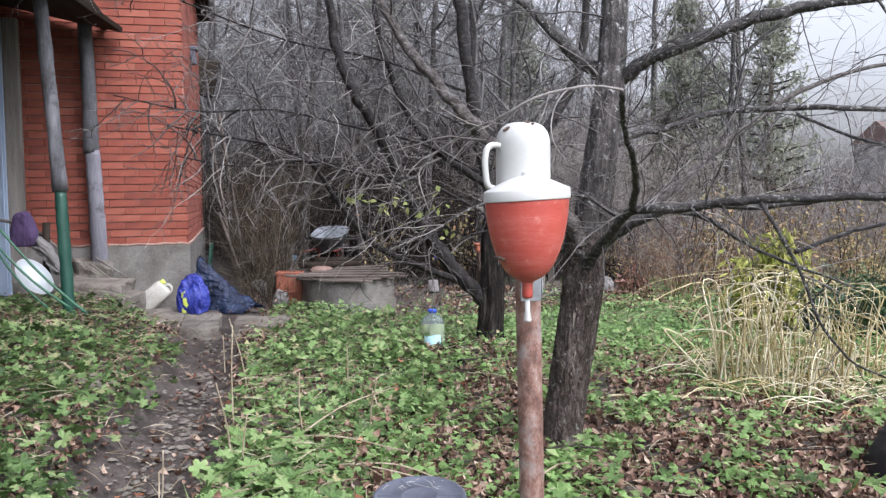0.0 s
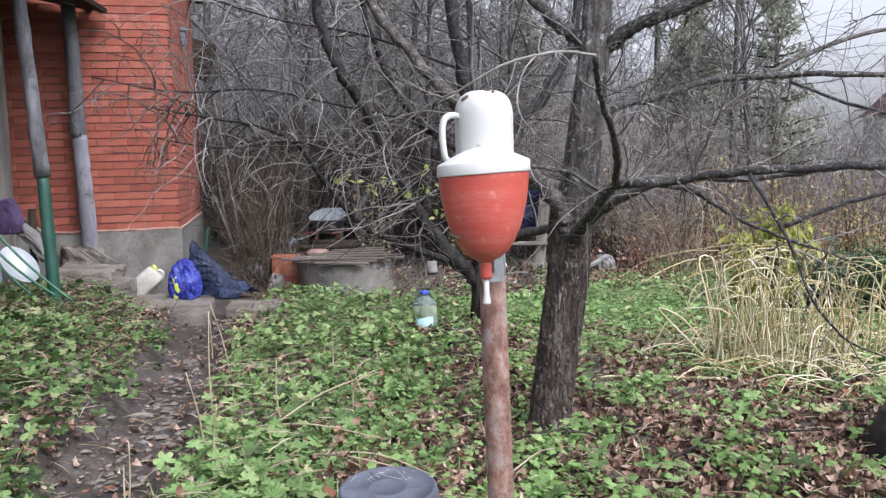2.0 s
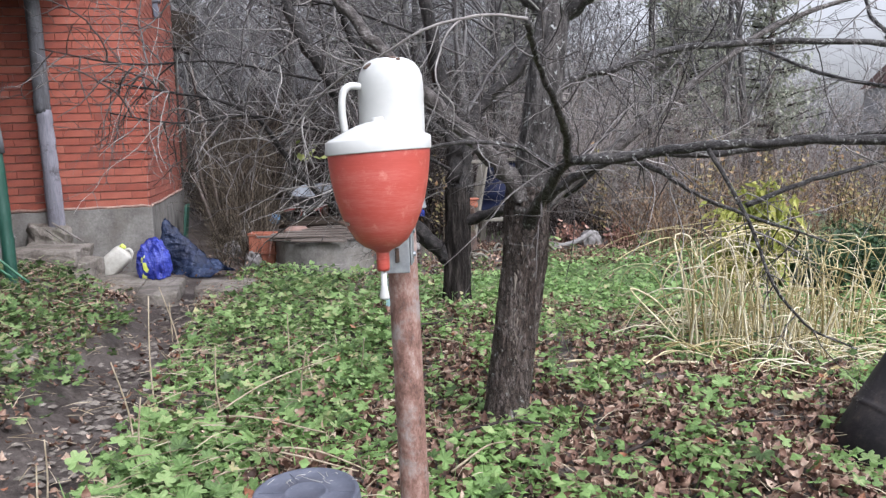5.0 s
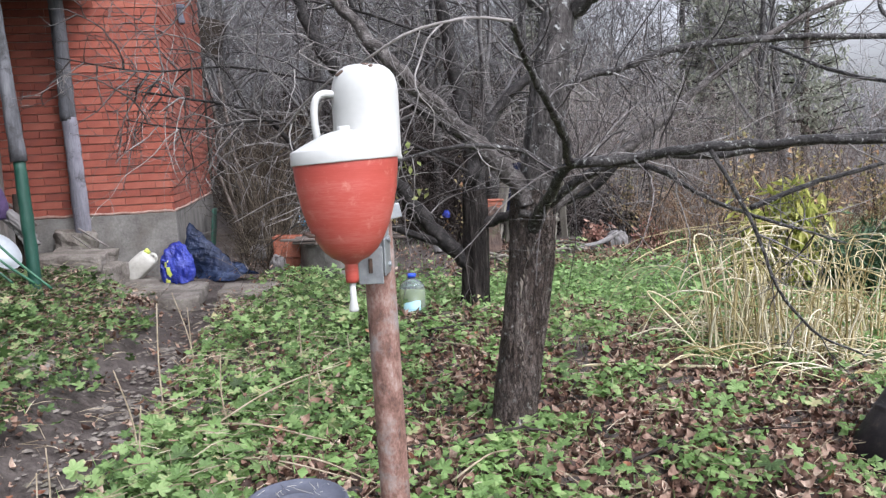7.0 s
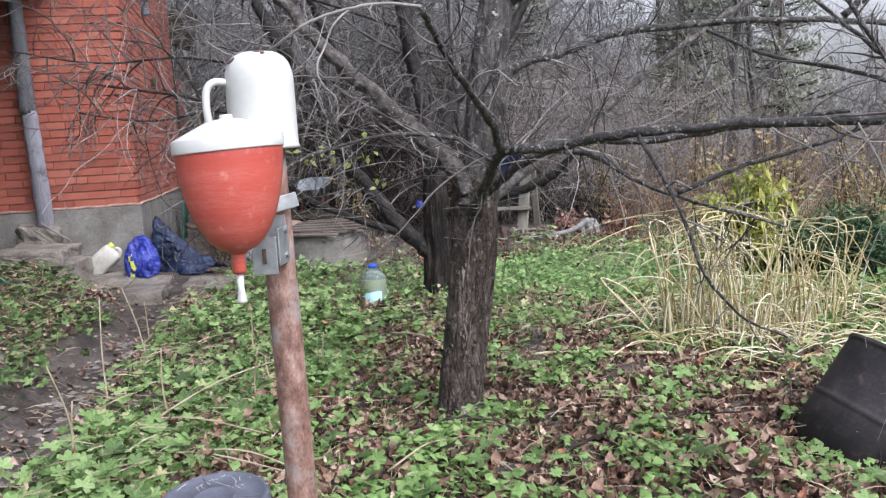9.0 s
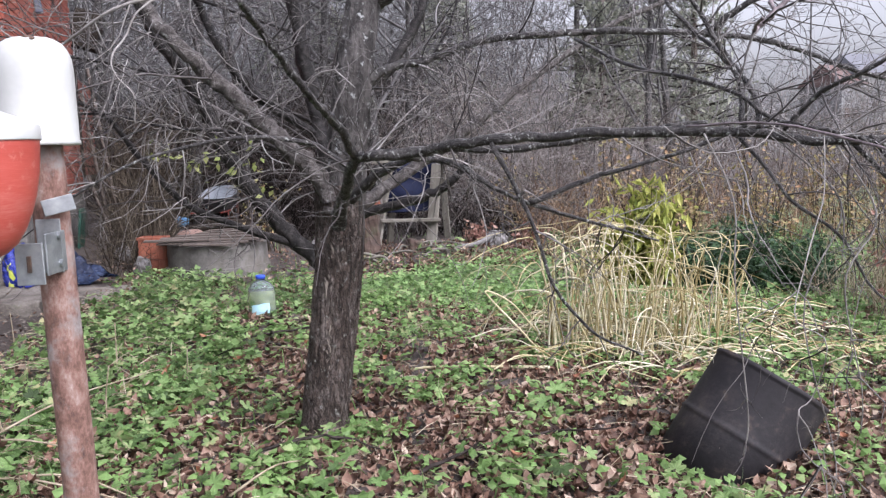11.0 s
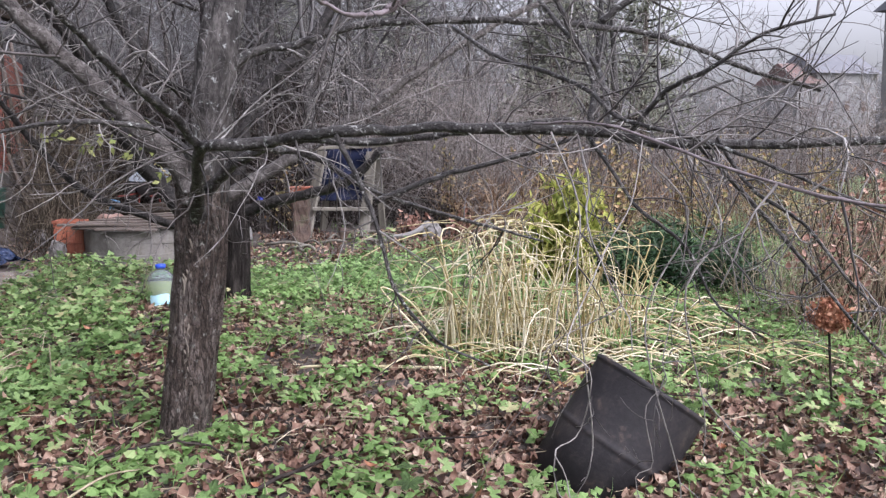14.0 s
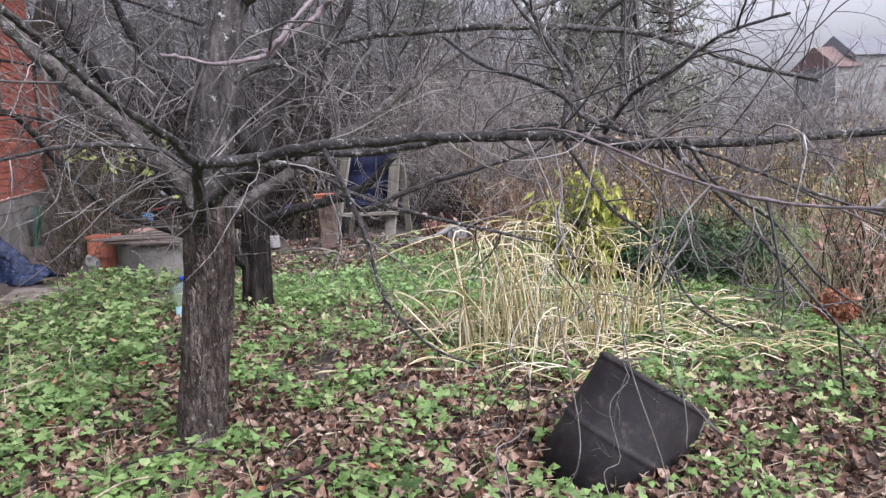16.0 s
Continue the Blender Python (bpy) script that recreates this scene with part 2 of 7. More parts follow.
M["twig_pale"] = material("twig_pale", [(0.2, (0.07, 0.062, 0.056)), (0.5, (0.165, 0.152, 0.142)), (0.85, (0.3, 0.285, 0.27))], 10, 0.6, 0.2, 80, per="island", spread=0.3)
M["weed"] = material("weed_stem", [(0.2, (0.025, 0.02, 0.015)), (0.5, (0.065, 0.053, 0.039)), (0.85, (0.15, 0.128, 0.098))], 6, 0.85, 0.0, 60, per="island", spread=0.35, spec=0.1)
# palest stems, with the haze over the distant wood painted in
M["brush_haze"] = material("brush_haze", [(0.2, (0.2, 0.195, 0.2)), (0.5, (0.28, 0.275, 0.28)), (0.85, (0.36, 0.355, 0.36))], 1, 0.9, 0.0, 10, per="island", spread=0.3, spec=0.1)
M["dry"] = material("dry_stem", [(0.2, (0.14, 0.11, 0.07)), (0.5, (0.27, 0.225, 0.155)), (0.85, (0.42, 0.37, 0.28))], 12, 0.8, 0.1, 80, per="island", spread=0.3, spec=0.2)
M["straw"] = material("straw", [(0.1, (0.22, 0.17, 0.065)), (0.35, (0.38, 0.325, 0.17)), (0.6, (0.5, 0.445, 0.29)), (0.85, (0.62, 0.58, 0.45))], 8, 0.65, 0.1, 60, per="island", spread=0.35, spec=0.3)
M["green"] = leafy("green_leaf", [(0.05, (0.042, 0.07, 0.024)), (0.32, (0.125, 0.21, 0.07)), (0.6, (0.2, 0.315, 0.11)), (0.84, (0.285, 0.39, 0.165)), (0.99, (0.44, 0.4, 0.22))], 12, 0.5, 0.4, 0.42)
# darker green for the lobed leaves left of the path
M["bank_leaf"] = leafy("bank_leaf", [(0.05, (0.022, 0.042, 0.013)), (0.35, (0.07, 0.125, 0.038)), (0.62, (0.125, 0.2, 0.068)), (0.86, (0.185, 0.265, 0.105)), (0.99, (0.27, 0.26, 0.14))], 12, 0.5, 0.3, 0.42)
M["weed_leaf"] = leafy("weed_leaf", [(0.06, (0.085, 0.14, 0.042)), (0.4, (0.165, 0.28, 0.085)), (0.7, (0.23, 0.36, 0.125)), (0.95, (0.335, 0.415, 0.185))], 12, 0.5, 0.4, 0.35)
M["lawn"] = leafy("lawn_leaf", [(0.1, (0.08, 0.14, 0.045)), (0.5, (0.155, 0.258, 0.088)), (0.9, (0.24, 0.36, 0.14))], glow=0.3)
M["dead"] = leafy("dead_leaf", [(0.05, (0.034, 0.019, 0.014)), (0.36, (0.118, 0.063, 0.044)), (0.62, (0.2, 0.12, 0.085)), (0.86, (0.305, 0.212, 0.16)), (1.0, (0.45, 0.365, 0.285))], 14, 0.65, 0.1, 0.47)
M["yellow"] = leafy("yellow_leaf", [(0.1, (0.14, 0.18, 0.04)), (0.5, (0.33, 0.355, 0.08)), (0.9, (0.5, 0.48, 0.16))], glow=0.4)
M["spray"] = leafy("spray_leaf", [(0.1, (0.12, 0.15, 0.04)), (0.5, (0.24, 0.28, 0.09)), (0.9, (0.36, 0.38, 0.15))], glow=0.4)
M["needle"] = leafy("juniper_leaf", [(0.1, (0.01, 0.026, 0.012)), (0.5, (0.026, 0.06, 0.024)), (0.9, (0.06, 0.115, 0.045))], glow=0.1)
M["rust_leaf"] = leafy("rust_leaf", [(0.1, (0.16, 0.075, 0.058)), (0.5, (0.28, 0.15, 0.115)), (0.9, (0.42, 0.29, 0.23))])
# needle colour paled for haze and to offset the foliage's own shade
M["pine"] = leafy("pine_needle_paled", [(0.1, (0.17, 0.185, 0.145)), (0.5, (0.265, 0.28, 0.22)), (0.9, (0.35, 0.355, 0.28))], glow=0.4)
M["fading"] = leafy("fading_leaf", [(0.1, (0.2, 0.19, 0.08)), (0.45, (0.3, 0.255, 0.12)), (0.7, (0.33, 0.24, 0.13)), (0.95, (0.33, 0.18, 0.1))])
M["wood_grey"] = material("weathered_wood", [(0.2, (0.05, 0.042, 0.036)), (0.5, (0.14, 0.125, 0.112)), (0.85, (0.26, 0.24, 0.225))], 10, 0.85, 0.6, 70, stretch=(1, 1, 0.12))
M["pole_wood"] = material("weathered_pole", [(0.25, (0.03, 0.03, 0.033)), (0.5, (0.085, 0.086, 0.095)), (0.8, (0.18, 0.182, 0.195))], 14, 0.9, 0.7, 80, stretch=(1, 1, 0.14), spots=((0.025, 0.024, 0.024), 7.0, 0.52, 0.66), bump_size=0.012)
M["pole_pale"] = material("faded_lilac_pole", [(0.25, (0.05, 0.05, 0.058)), (0.5, (0.14, 0.137, 0.16)), (0.8, (0.25, 0.245, 0.28))], 9, 0.85, 0.5, 80, stretch=(1, 1, 0.14), spots=((0.035, 0.033, 0.035), 6.0, 0.55, 0.68), bump_size=0.008)
# white enamel greyed in colour for the shade under the porch
M["basin_enamel"] = material("shade_grey_enamel", [(0.2, (0.3, 0.33, 0.36)), (0.8, (0.46, 0.49, 0.51))], 9, 0.35, 0.1, 60)
M["orange_petal"] = leafy("orange_petal", [(0.1, (0.14, 0.052, 0.03)), (0.5, (0.29, 0.125, 0.07)), (0.9, (0.42, 0.24, 0.15))])
M["plank_wood"] = material("wet_plank", [(0.2, (0.03, 0.024, 0.02)), (0.5, (0.085, 0.07, 0.06)), (0.85, (0.18, 0.155, 0.138))], 10, 0.85, 0.6, 70, stretch=(0.12, 1, 1), spec=0.25)
M["old_brick"] = material("mossy_old_brick", [(0.2, (0.025, 0.018, 0.014)), (0.5, (0.07, 0.045, 0.035)), (0.85, (0.14, 0.1, 0.08))], 9, 0.9, 0.7, 60, spots=((0.05, 0.06, 0.03), 6.0, 0.5, 0.7))
M["tray"] = material("dull_galvanised", [(0.2, (0.1, 0.112, 0.13)), (0.5, (0.175, 0.193, 0.215)), (0.85, (0.27, 0.29, 0.315))], 8, 0.55, 0.2, 60)
M["sheet"] = material("navy_sheet", [(0.2, (0.004, 0.005, 0.014)), (0.8, (0.012, 0.016, 0.04))], 5, 0.7, 0.2, 40, spec=0.1)
M["wood_pale"] = material("pale_wood", [(0.2, (0.06, 0.055, 0.045)), (0.5, (0.135, 0.125, 0.105)), (0.85, (0.235, 0.222, 0.195))], 14, 0.85, 0.5, 70, stretch=(1, 1, 0.15), spec=0.2)
M["wood_dark"] = material("dark_wood", [(0.2, (0.012, 0.009, 0.007)), (0.5, (0.03, 0.024, 0.019)), (0.85, (0.06, 0.048, 0.04))], 10, 0.85, 0.4, 70, stretch=(1, 0.15, 1), spec=0.1)
M["green_paint"] = material("green_paint", [(0.2, (0.006, 0.034, 0.024)), (0.5, (0.011, 0.058, 0.04)), (0.85, (0.04, 0.1, 0.075))], 14, 0.5, 0.3, 80, stretch=(1, 1, 0.3), spots=((0.2, 0.18, 0.15), 14.0, 0.66, 0.74))
M["rust"] = material("rusty_pipe", [(0.24, (0.04, 0.022, 0.017)), (0.4, (0.12, 0.062, 0.046)), (0.52, (0.185, 0.105, 0.082)), (0.64, (0.25, 0.175, 0.15)), (0.8, (0.36, 0.3, 0.27))], 34, 0.88, 0.8, 190, stretch=(1, 1, 0.55), spots=((0.22, 0.2, 0.19), 11.0, 0.52, 0.66), bump_size=0.003)
M["red_plastic"] = material("faded_red_plastic", [(0.15, (0.29, 0.042, 0.03)), (0.5, (0.38, 0.07, 0.053)), (0.85, (0.48, 0.18, 0.15))], 5, 0.42, 0.1, 90, stretch=(0.6, 0.6, 5), spots=((0.56, 0.27, 0.22), 30.0, 0.56, 0.8), bump_size=0.001)
M["white_enamel"] = material("white_enamel", [(0.2, (0.37, 0.378, 0.362)), (0.6, (0.425, 0.43, 0.412)), (0.9, (0.47, 0.473, 0.455))], 6, 0.4, 0.03, 60, bump_size=0.001, coat=0.0)
M["white_plastic"] = material("white_plastic", [(0.2, (0.3, 0.285, 0.245)), (0.5, (0.43, 0.42, 0.375)), (0.85, (0.56, 0.55, 0.51))], 11, 0.5, 0.2, 60, bump_size=0.004)
M["chip"] = material("dark_chip", [(0.3, (0.03, 0.02, 0.015)), (0.7, (0.1, 0.06, 0.04))], 40, 0.8, 0.3)
M["zinc"] = material("galvanised_steel", [(0.2, (0.2, 0.215, 0.225)), (0.5, (0.31, 0.33, 0.34)), (0.85, (0.43, 0.45, 0.455))], 30, 0.5, 0.15, 90, metal=0.75, bump_size=0.002)
M["slate_plastic"] = material("slate_plastic", [(0.2, (0.05, 0.055, 0.075)), (0.55, (0.085, 0.092, 0.12)), (0.85, (0.15, 0.158, 0.19))], 14, 0.6, 0.2, 120, spots=((0.42, 0.42, 0.42), 20.0, 0.68, 0.76), bump_size=0.002)
M["drum"] = material("black_sheet_iron", [(0.2, (0.008, 0.007, 0.008)), (0.5, (0.018, 0.016, 0.018)), (0.85, (0.05, 0.043, 0.04))], 7, 0.7, 0.5, 60, metal=0.0, spots=((0.085, 0.062, 0.05), 14.0, 0.6, 0.78), bump_size=0.005, spec=0.3)
M["navy"] = material("navy_film", [(0.2, (0.006, 0.01, 0.025)), (0.5, (0.02, 0.034, 0.085)), (0.85, (0.085, 0.125, 0.24))], 6, 0.24, 1.0, 24, bump_size=0.035)
M["blue_film"] = material("blue_film", [(0.2, (0.008, 0.014, 0.14)), (0.5, (0.022, 0.036, 0.28)), (0.85, (0.1, 0.13, 0.48))], 7, 0.24, 1.0, 26, bump_size=0.04)
M["lime"] = material("lime_print", [(0.2, (0.42, 0.5, 0.06)), (0.8, (0.6, 0.66, 0.14))], 12, 0.4, 0.1)
M["orange_plastic"] = material("orange_plastic", [(0.2, (0.15, 0.042, 0.024)), (0.5, (0.23, 0.07, 0.038)), (0.85, (0.3, 0.12, 0.072))], 14, 0.65, 0.15, 60)
M["clay"] = material("pale_terracotta", [(0.2, (0.13, 0.08, 0.065)), (0.5, (0.19, 0.125, 0.105)), (0.85, (0.26, 0.19, 0.165))], 8, 0.8, 0.2, spec=0.2)
M["sky_blue"] = material("sky_blue_paint", [(0.2, (0.07, 0.2, 0.38)), (0.8, (0.16, 0.36, 0.58))], 9, 0.45, 0.1)
M["red_paint"] = material("red_paint", [(0.2, (0.07, 0.016, 0.012)), (0.8, (0.145, 0.034, 0.026))], 12, 0.7, 0.2, spec=0.2)
M["red_board"] = material("red_board", [(0.2, (0.11, 0.035, 0.025)), (0.5, (0.2, 0.065, 0.045)), (0.85, (0.28, 0.12, 0.09))], 6, 0.85, 0.3, 60)
M["purple"] = material("purple_cloth", [(0.2, (0.035, 0.02, 0.06)), (0.8, (0.1, 0.06, 0.15))], 12, 0.9, 0.4)
M["grey_cloth"] = material("grey_cloth", [(0.2, (0.09, 0.085, 0.082)), (0.8, (0.24, 0.23, 0.225))], 9, 0.9, 0.4)
M["blue_door"] = material("blue_grey_paint", [(0.2, (0.2, 0.26, 0.36)), (0.8, (0.34, 0.41, 0.52))], 6, 0.6, 0.2, stretch=(1, 1, 0.2))
M["hose"] = material("green_hose", [(0.2, (0.01, 0.06, 0.03)), (0.8, (0.03, 0.13, 0.07))], 20, 0.45, 0.1)
M["blue_cap"] = material("blue_cap", [(0.2, (0.02, 0.06, 0.42)), (0.8, (0.04, 0.1, 0.6))], 20, 0.35, 0.05)
M["label"] = material("pale_label", [(0.2, (0.3, 0.56, 0.64)), (0.8, (0.5, 0.72, 0.78))], 20, 0.45, 0.05)
M["roof_grey"] = material("roof_grey", [(0.2, (0.12, 0.122, 0.135)), (0.8, (0.17, 0.173, 0.19))], 1.5, 0.8, 0.1, spec=0.1)
# red roof dulled in colour to read as seen through haze
M["roof_red_hazed"] = material("roof_red_hazed", [(0.2, (0.125, 0.088, 0.082)), (0.8, (0.165, 0.115, 0.105))], 1.5, 0.8, 0.1, spec=0.1)
M["plaster"] = material("far_plaster", [(0.2, (0.17, 0.17, 0.168)), (0.8, (0.21, 0.21, 0.208))], 1.5, 0.9, 0.1, spec=0.1)
M["wound"] = material("bare_wood_wound", [(0.25, (0.06, 0.05, 0.042)), (0.5, (0.17, 0.145, 0.122)), (0.8, (0.33, 0.29, 0.25))], 18, 0.85, 0.6, 90, stretch=(1, 1, 0.2), spec=0.15)


def cracked_bark(name):
    """Bark in rough vertical ridges with dark ragged furrows between them."""
    m = M["bark"].copy()
    m.name = name
    n, l = m.node_tree.nodes, m.node_tree.links
    b = n["Principled BSDF"]
    co = n.new("ShaderNodeTexCoord")

    def ridges(scale, squeeze, width):
        """Thin dark valleys where a stretched noise crosses its middle."""
        mp = n.new("ShaderNodeMapping")
        mp.inputs["Scale"].default_value = (1, 1, squeeze)
        l.new(co.outputs["Object"], mp.inputs["Vector"])
        t = n.new("ShaderNodeTexNoise")
        t.inputs["Scale"].default_value, t.inputs["Detail"].default_value, t.inputs["Roughness"].default_value = scale, 5, 0.62
        t.inputs["Distortion"].default_value = 0.6
        l.new(mp.outputs[0], t.inputs["Vector"])
        off = n.new("ShaderNodeMath")
        off.operation = "SUBTRACT"
        l.new(t.outputs["Fac"], off.inputs[0])
        off.inputs[1].default_value = 0.5
        size = n.new("ShaderNodeMath")
        size.operation = "ABSOLUTE"
        l.new(off.outputs[0], size.inputs[0])
        out = n.new("ShaderNodeMapRange")
        out.inputs["From Max"].default_value, out.inputs["To Min"].default_value = width, 0.2
        l.new(size.outputs[0], out.inputs["Value"])
        return out
    coarse, fine = ridges(32, 0.25, 0.05), ridges(80, 0.5, 0.04)
    crack = n.new("ShaderNodeMath")
    crack.operation = "MULTIPLY"
    l.new(coarse.outputs[0], crack.inputs[0])
    l.new(fine.outputs[0], crack.inputs[1])
    old = b.inputs["Base Color"].links[0].from_socket
    mx = n.new("ShaderNodeMix")
    mx.data_type = "RGBA"
    mx.inputs["A"].default_value = (0.016, 0.012, 0.01, 1)
    l.new(crack.outputs[0], mx.inputs["Factor"])
    l.new(old, mx.inputs["B"])
    l.new(mx.outputs["Result"], b.inputs["Base Color"])
    bump = n.new("ShaderNodeBump")
    bump.inputs["Strength"].default_value, bump.inputs["Distance"].default_value = 0.8, 0.01
    l.new(crack.outputs[0], bump.inputs["Height"])
    l.new(b.inputs["Normal"].links[0].from_socket, bump.inputs["Normal"])
    l.new(bump.outputs[0], b.inputs["Normal"])
    return m


M["cracked"] = cracked_bark("cracked_bark")
M["leader"] = material("leader_bark", [(0.3, (0.008, 0.007, 0.006)), (0.5, (0.04, 0.036, 0.034)), (0.74, (0.115, 0.106, 0.1))], 26, 0.65, 1.0, 110, stretch=(1, 1, 0.4), spots=((0.3, 0.31, 0.3), 34.0, 0.58, 0.66), bump_size=0.02, spec=0.2)


def garden_soil(name):
    """Damp soil that gives way to mossy turf beyond the bed."""
    m = M["mud"].copy()
    m.name = name
    n, l = m.node_tree.nodes, m.node_tree.links
    b = n["Principled BSDF"]
    co, sep = n.new("ShaderNodeTexCoord"), n.new("ShaderNodeSeparateXYZ")
    l.new(co.outputs["Object"], sep.inputs[0])
    edge = n.new("ShaderNodeMath")
    edge.operation = "MULTIPLY_ADD"
    l.new(sep.outputs["X"], edge.inputs[0])
    edge.inputs[1].default_value = 0.45
    l.new(sep.outputs["Y"], edge.inputs[2])
    ragged = n.new("ShaderNodeTexNoise")
    ragged.inputs["Scale"].default_value, ragged.inputs["Detail"].default_value = 1.4, 6
    l.new(co.outputs["Object"], ragged.inputs["Vector"])
    add = n.new("ShaderNodeMath")
    add.operation = "MULTIPLY_ADD"
    l.new(ragged.outputs["Fac"], add.inputs[0])
    add.inputs[1].default_value = 2.4
    l.new(edge.outputs[0], add.inputs[2])
    cut = n.new("ShaderNodeMapRange")
    cut.inputs["From Min"].default_value, cut.inputs["From Max"].default_value = 7.2, 8.4
    l.new(add.outputs[0], cut.inputs["Value"])
    tuft = n.new("ShaderNodeTexNoise")
    tuft.inputs["Scale"].default_value, tuft.inputs["Detail"].default_value = 34, 5
    l.new(co.outputs["Object"], tuft.inputs["Vector"])
    ramp = n.new("ShaderNodeValToRGB")
    for e, (p, c) in zip(ramp.color_ramp.elements, ((0.32, (0.035, 0.052, 0.02)), (0.7, (0.16, 0.22, 0.085)))):
        e.position, e.color = p, (*c, 1)
    l.new(tuft.outputs["Fac"], ramp.inputs[0])
    side = n.new("ShaderNodeMapRange")
    side.inputs["From Min"].default_value, side.inputs["From Max"].default_value = -0.7, 0.4
    l.new(sep.outputs["X"], side.inputs["Value"])
    slant = n.new("ShaderNodeMath")
    slant.operation = "MULTIPLY_ADD"
    l.new(sep.outputs["X"], slant.inputs[0])
    slant.inputs[1].default_value = -1.1
    l.new(sep.outputs["Y"], slant.inputs[2])
    far = n.new("ShaderNodeMapRange")
    far.inputs["From Min"].default_value, far.inputs["From Max"].default_value = 7.4, 8.2
    far.inputs["To Min"].default_value, far.inputs["To Max"].default_value = 1, 0
    l.new(slant.outputs[0], far.inputs["Value"])
    lawn_side = n.new("ShaderNodeMath")
    lawn_side.operation = "MULTIPLY"
    l.new(side.outputs[0], lawn_side.inputs[0])
    l.new(far.outputs[0], lawn_side.inputs[1])
    both = n.new("ShaderNodeMath")
    both.operation = "MULTIPLY"
    l.new(cut.outputs[0], both.inputs[0])
    l.new(lawn_side.outputs[0], both.inputs[1])
    mx = n.new("ShaderNodeMix")
    mx.data_type = "RGBA"
    l.new(both.outputs[0], mx.inputs["Factor"])
    l.new(b.inputs["Base Color"].links[0].from_socket, mx.inputs["A"])
    l.new(ramp.outputs[0], mx.inputs["B"])
    l.new(mx.outputs["Result"], b.inputs["Base Color"])
    return m


M["ground"] = garden_soil("garden_soil")


def clear_material(name, colour, rough_, ior):
    m = bpy.data.materials.new(name)
    m.use_nodes = True
    b = m.node_tree.nodes["Principled BSDF"]
    b.inputs["Base Color"].default_value = (*colour, 1)
    b.inputs["Roughness"].default_value, b.inputs["IOR"].default_value = rough_, ior
    b.inputs["Transmission Weight"].default_value = 0.9
    return m


M["clear"] = clear_material("clear_plastic", (0.75, 0.85, 0.95), 0.08, 1.2)
M["cloudy_water"] = clear_material("cloudy_water", (0.36, 0.4, 0.15), 0.15, 1.33)
M["cloudy_water"].node_tree.nodes["Principled BSDF"].inputs["Transmission Weight"].default_value = 0.45

# ---- the ground: one sheet, falling gently to the right, with a trodden path ----
PATH_Y = (0.0, 2.0, 3.4, 4.1, 5.3, 6.5, 7.3, 8.5)
PATH_X = (-0.75, -0.95, -1.17, -1.3, -1.53, -1.82, -2.0, -2.1)


def path_x(y):
    return np.interp(y, PATH_Y, PATH_X)


def ground_z(x, y):
    """The height of the ground, for numbers or arrays."""
    x, y = np.asarray(x, float), np.asarray(y, float)
    z = -0.04 * np.clip(x, -7, 7)
    off = x - path_x(y)
    near = np.clip((8.2 - y) / 1.2, 0, 1)
    z = z - 0.15 * np.exp(-(off / 0.27) ** 4) * np.clip((7.15 - y) / 0.9, 0, 1)
    z = z + np.clip((-off - 0.28) * 0.2, 0, 0.13) * near
    z = z - 0.05 * np.clip((y - 6.5) / 2.0, 0, 1) * (x < 1.0)
    z = z + 0.018 * np.sin(2.3 * x + 1.1 * y) + 0.014 * np.sin(4.1 * y - 1.7 * x + 2) + 0.01 * np.sin(7 * x + 5 * y)
    z = z - 0.13 * np.exp(-((x + 1.0) ** 2 + (y - 8.7) ** 2) / 1.2)
    z = z - 0.09 * np.exp(-((x + 2.2) / 0.62) ** 4 - ((y - 7.35) / 0.7) ** 4)
    z = z - 0.11 * np.exp(-((x - 1.98) ** 2 + (y - 3.4) ** 2) / 0.13)
    return z


def gz(x, y):
    return float(ground_z(x, y))


def build_ground():
    xs = np.concatenate([-np.geomspace(2400, 5.5, 26), np.arange(-5.2, 7.01, 0.09), np.geomspace(7.3, 2400, 26)])
    ys = np.concatenate([-np.geomspace(2400, 1.2, 22), np.arange(-1.0, 13.01, 0.09), np.geomspace(13.3, 2400, 26)])
    gx, gy = np.meshgrid(xs, ys)
    z = ground_z(gx, gy)
    fine = (np.abs(gx) < 8) & (gy > -1) & (gy < 14)
    z = z + np.where(fine, 0.012 * rng.standard_normal(z.shape), 0)
    v = np.stack([gx, gy, z], -1).reshape(-1, 3)
    w = len(xs)
    i = (np.arange(len(ys) - 1)[:, None] * w + np.arange(w - 1)[None]).reshape(-1)
    f = np.stack([i, i + 1, i + w + 1, i + w], -1)
    ob = mesh_from("ground", v, f, M["ground"])
    tagged(ob, "dark damp garden soil with a muddy trodden path", "ground", kind="structure")


build_ground()

# ---- the brick house: its corner, two walls and the porch ----
HOUSE = pose(-2.47, 8.1, 0, 0, 0, 14.7)
BASE_Z, TOP_Z = 0.70, 3.9
BRICK_L, BRICK_H = 0.273, 0.0711
FRONT, SIDE = 4.4, 4.75


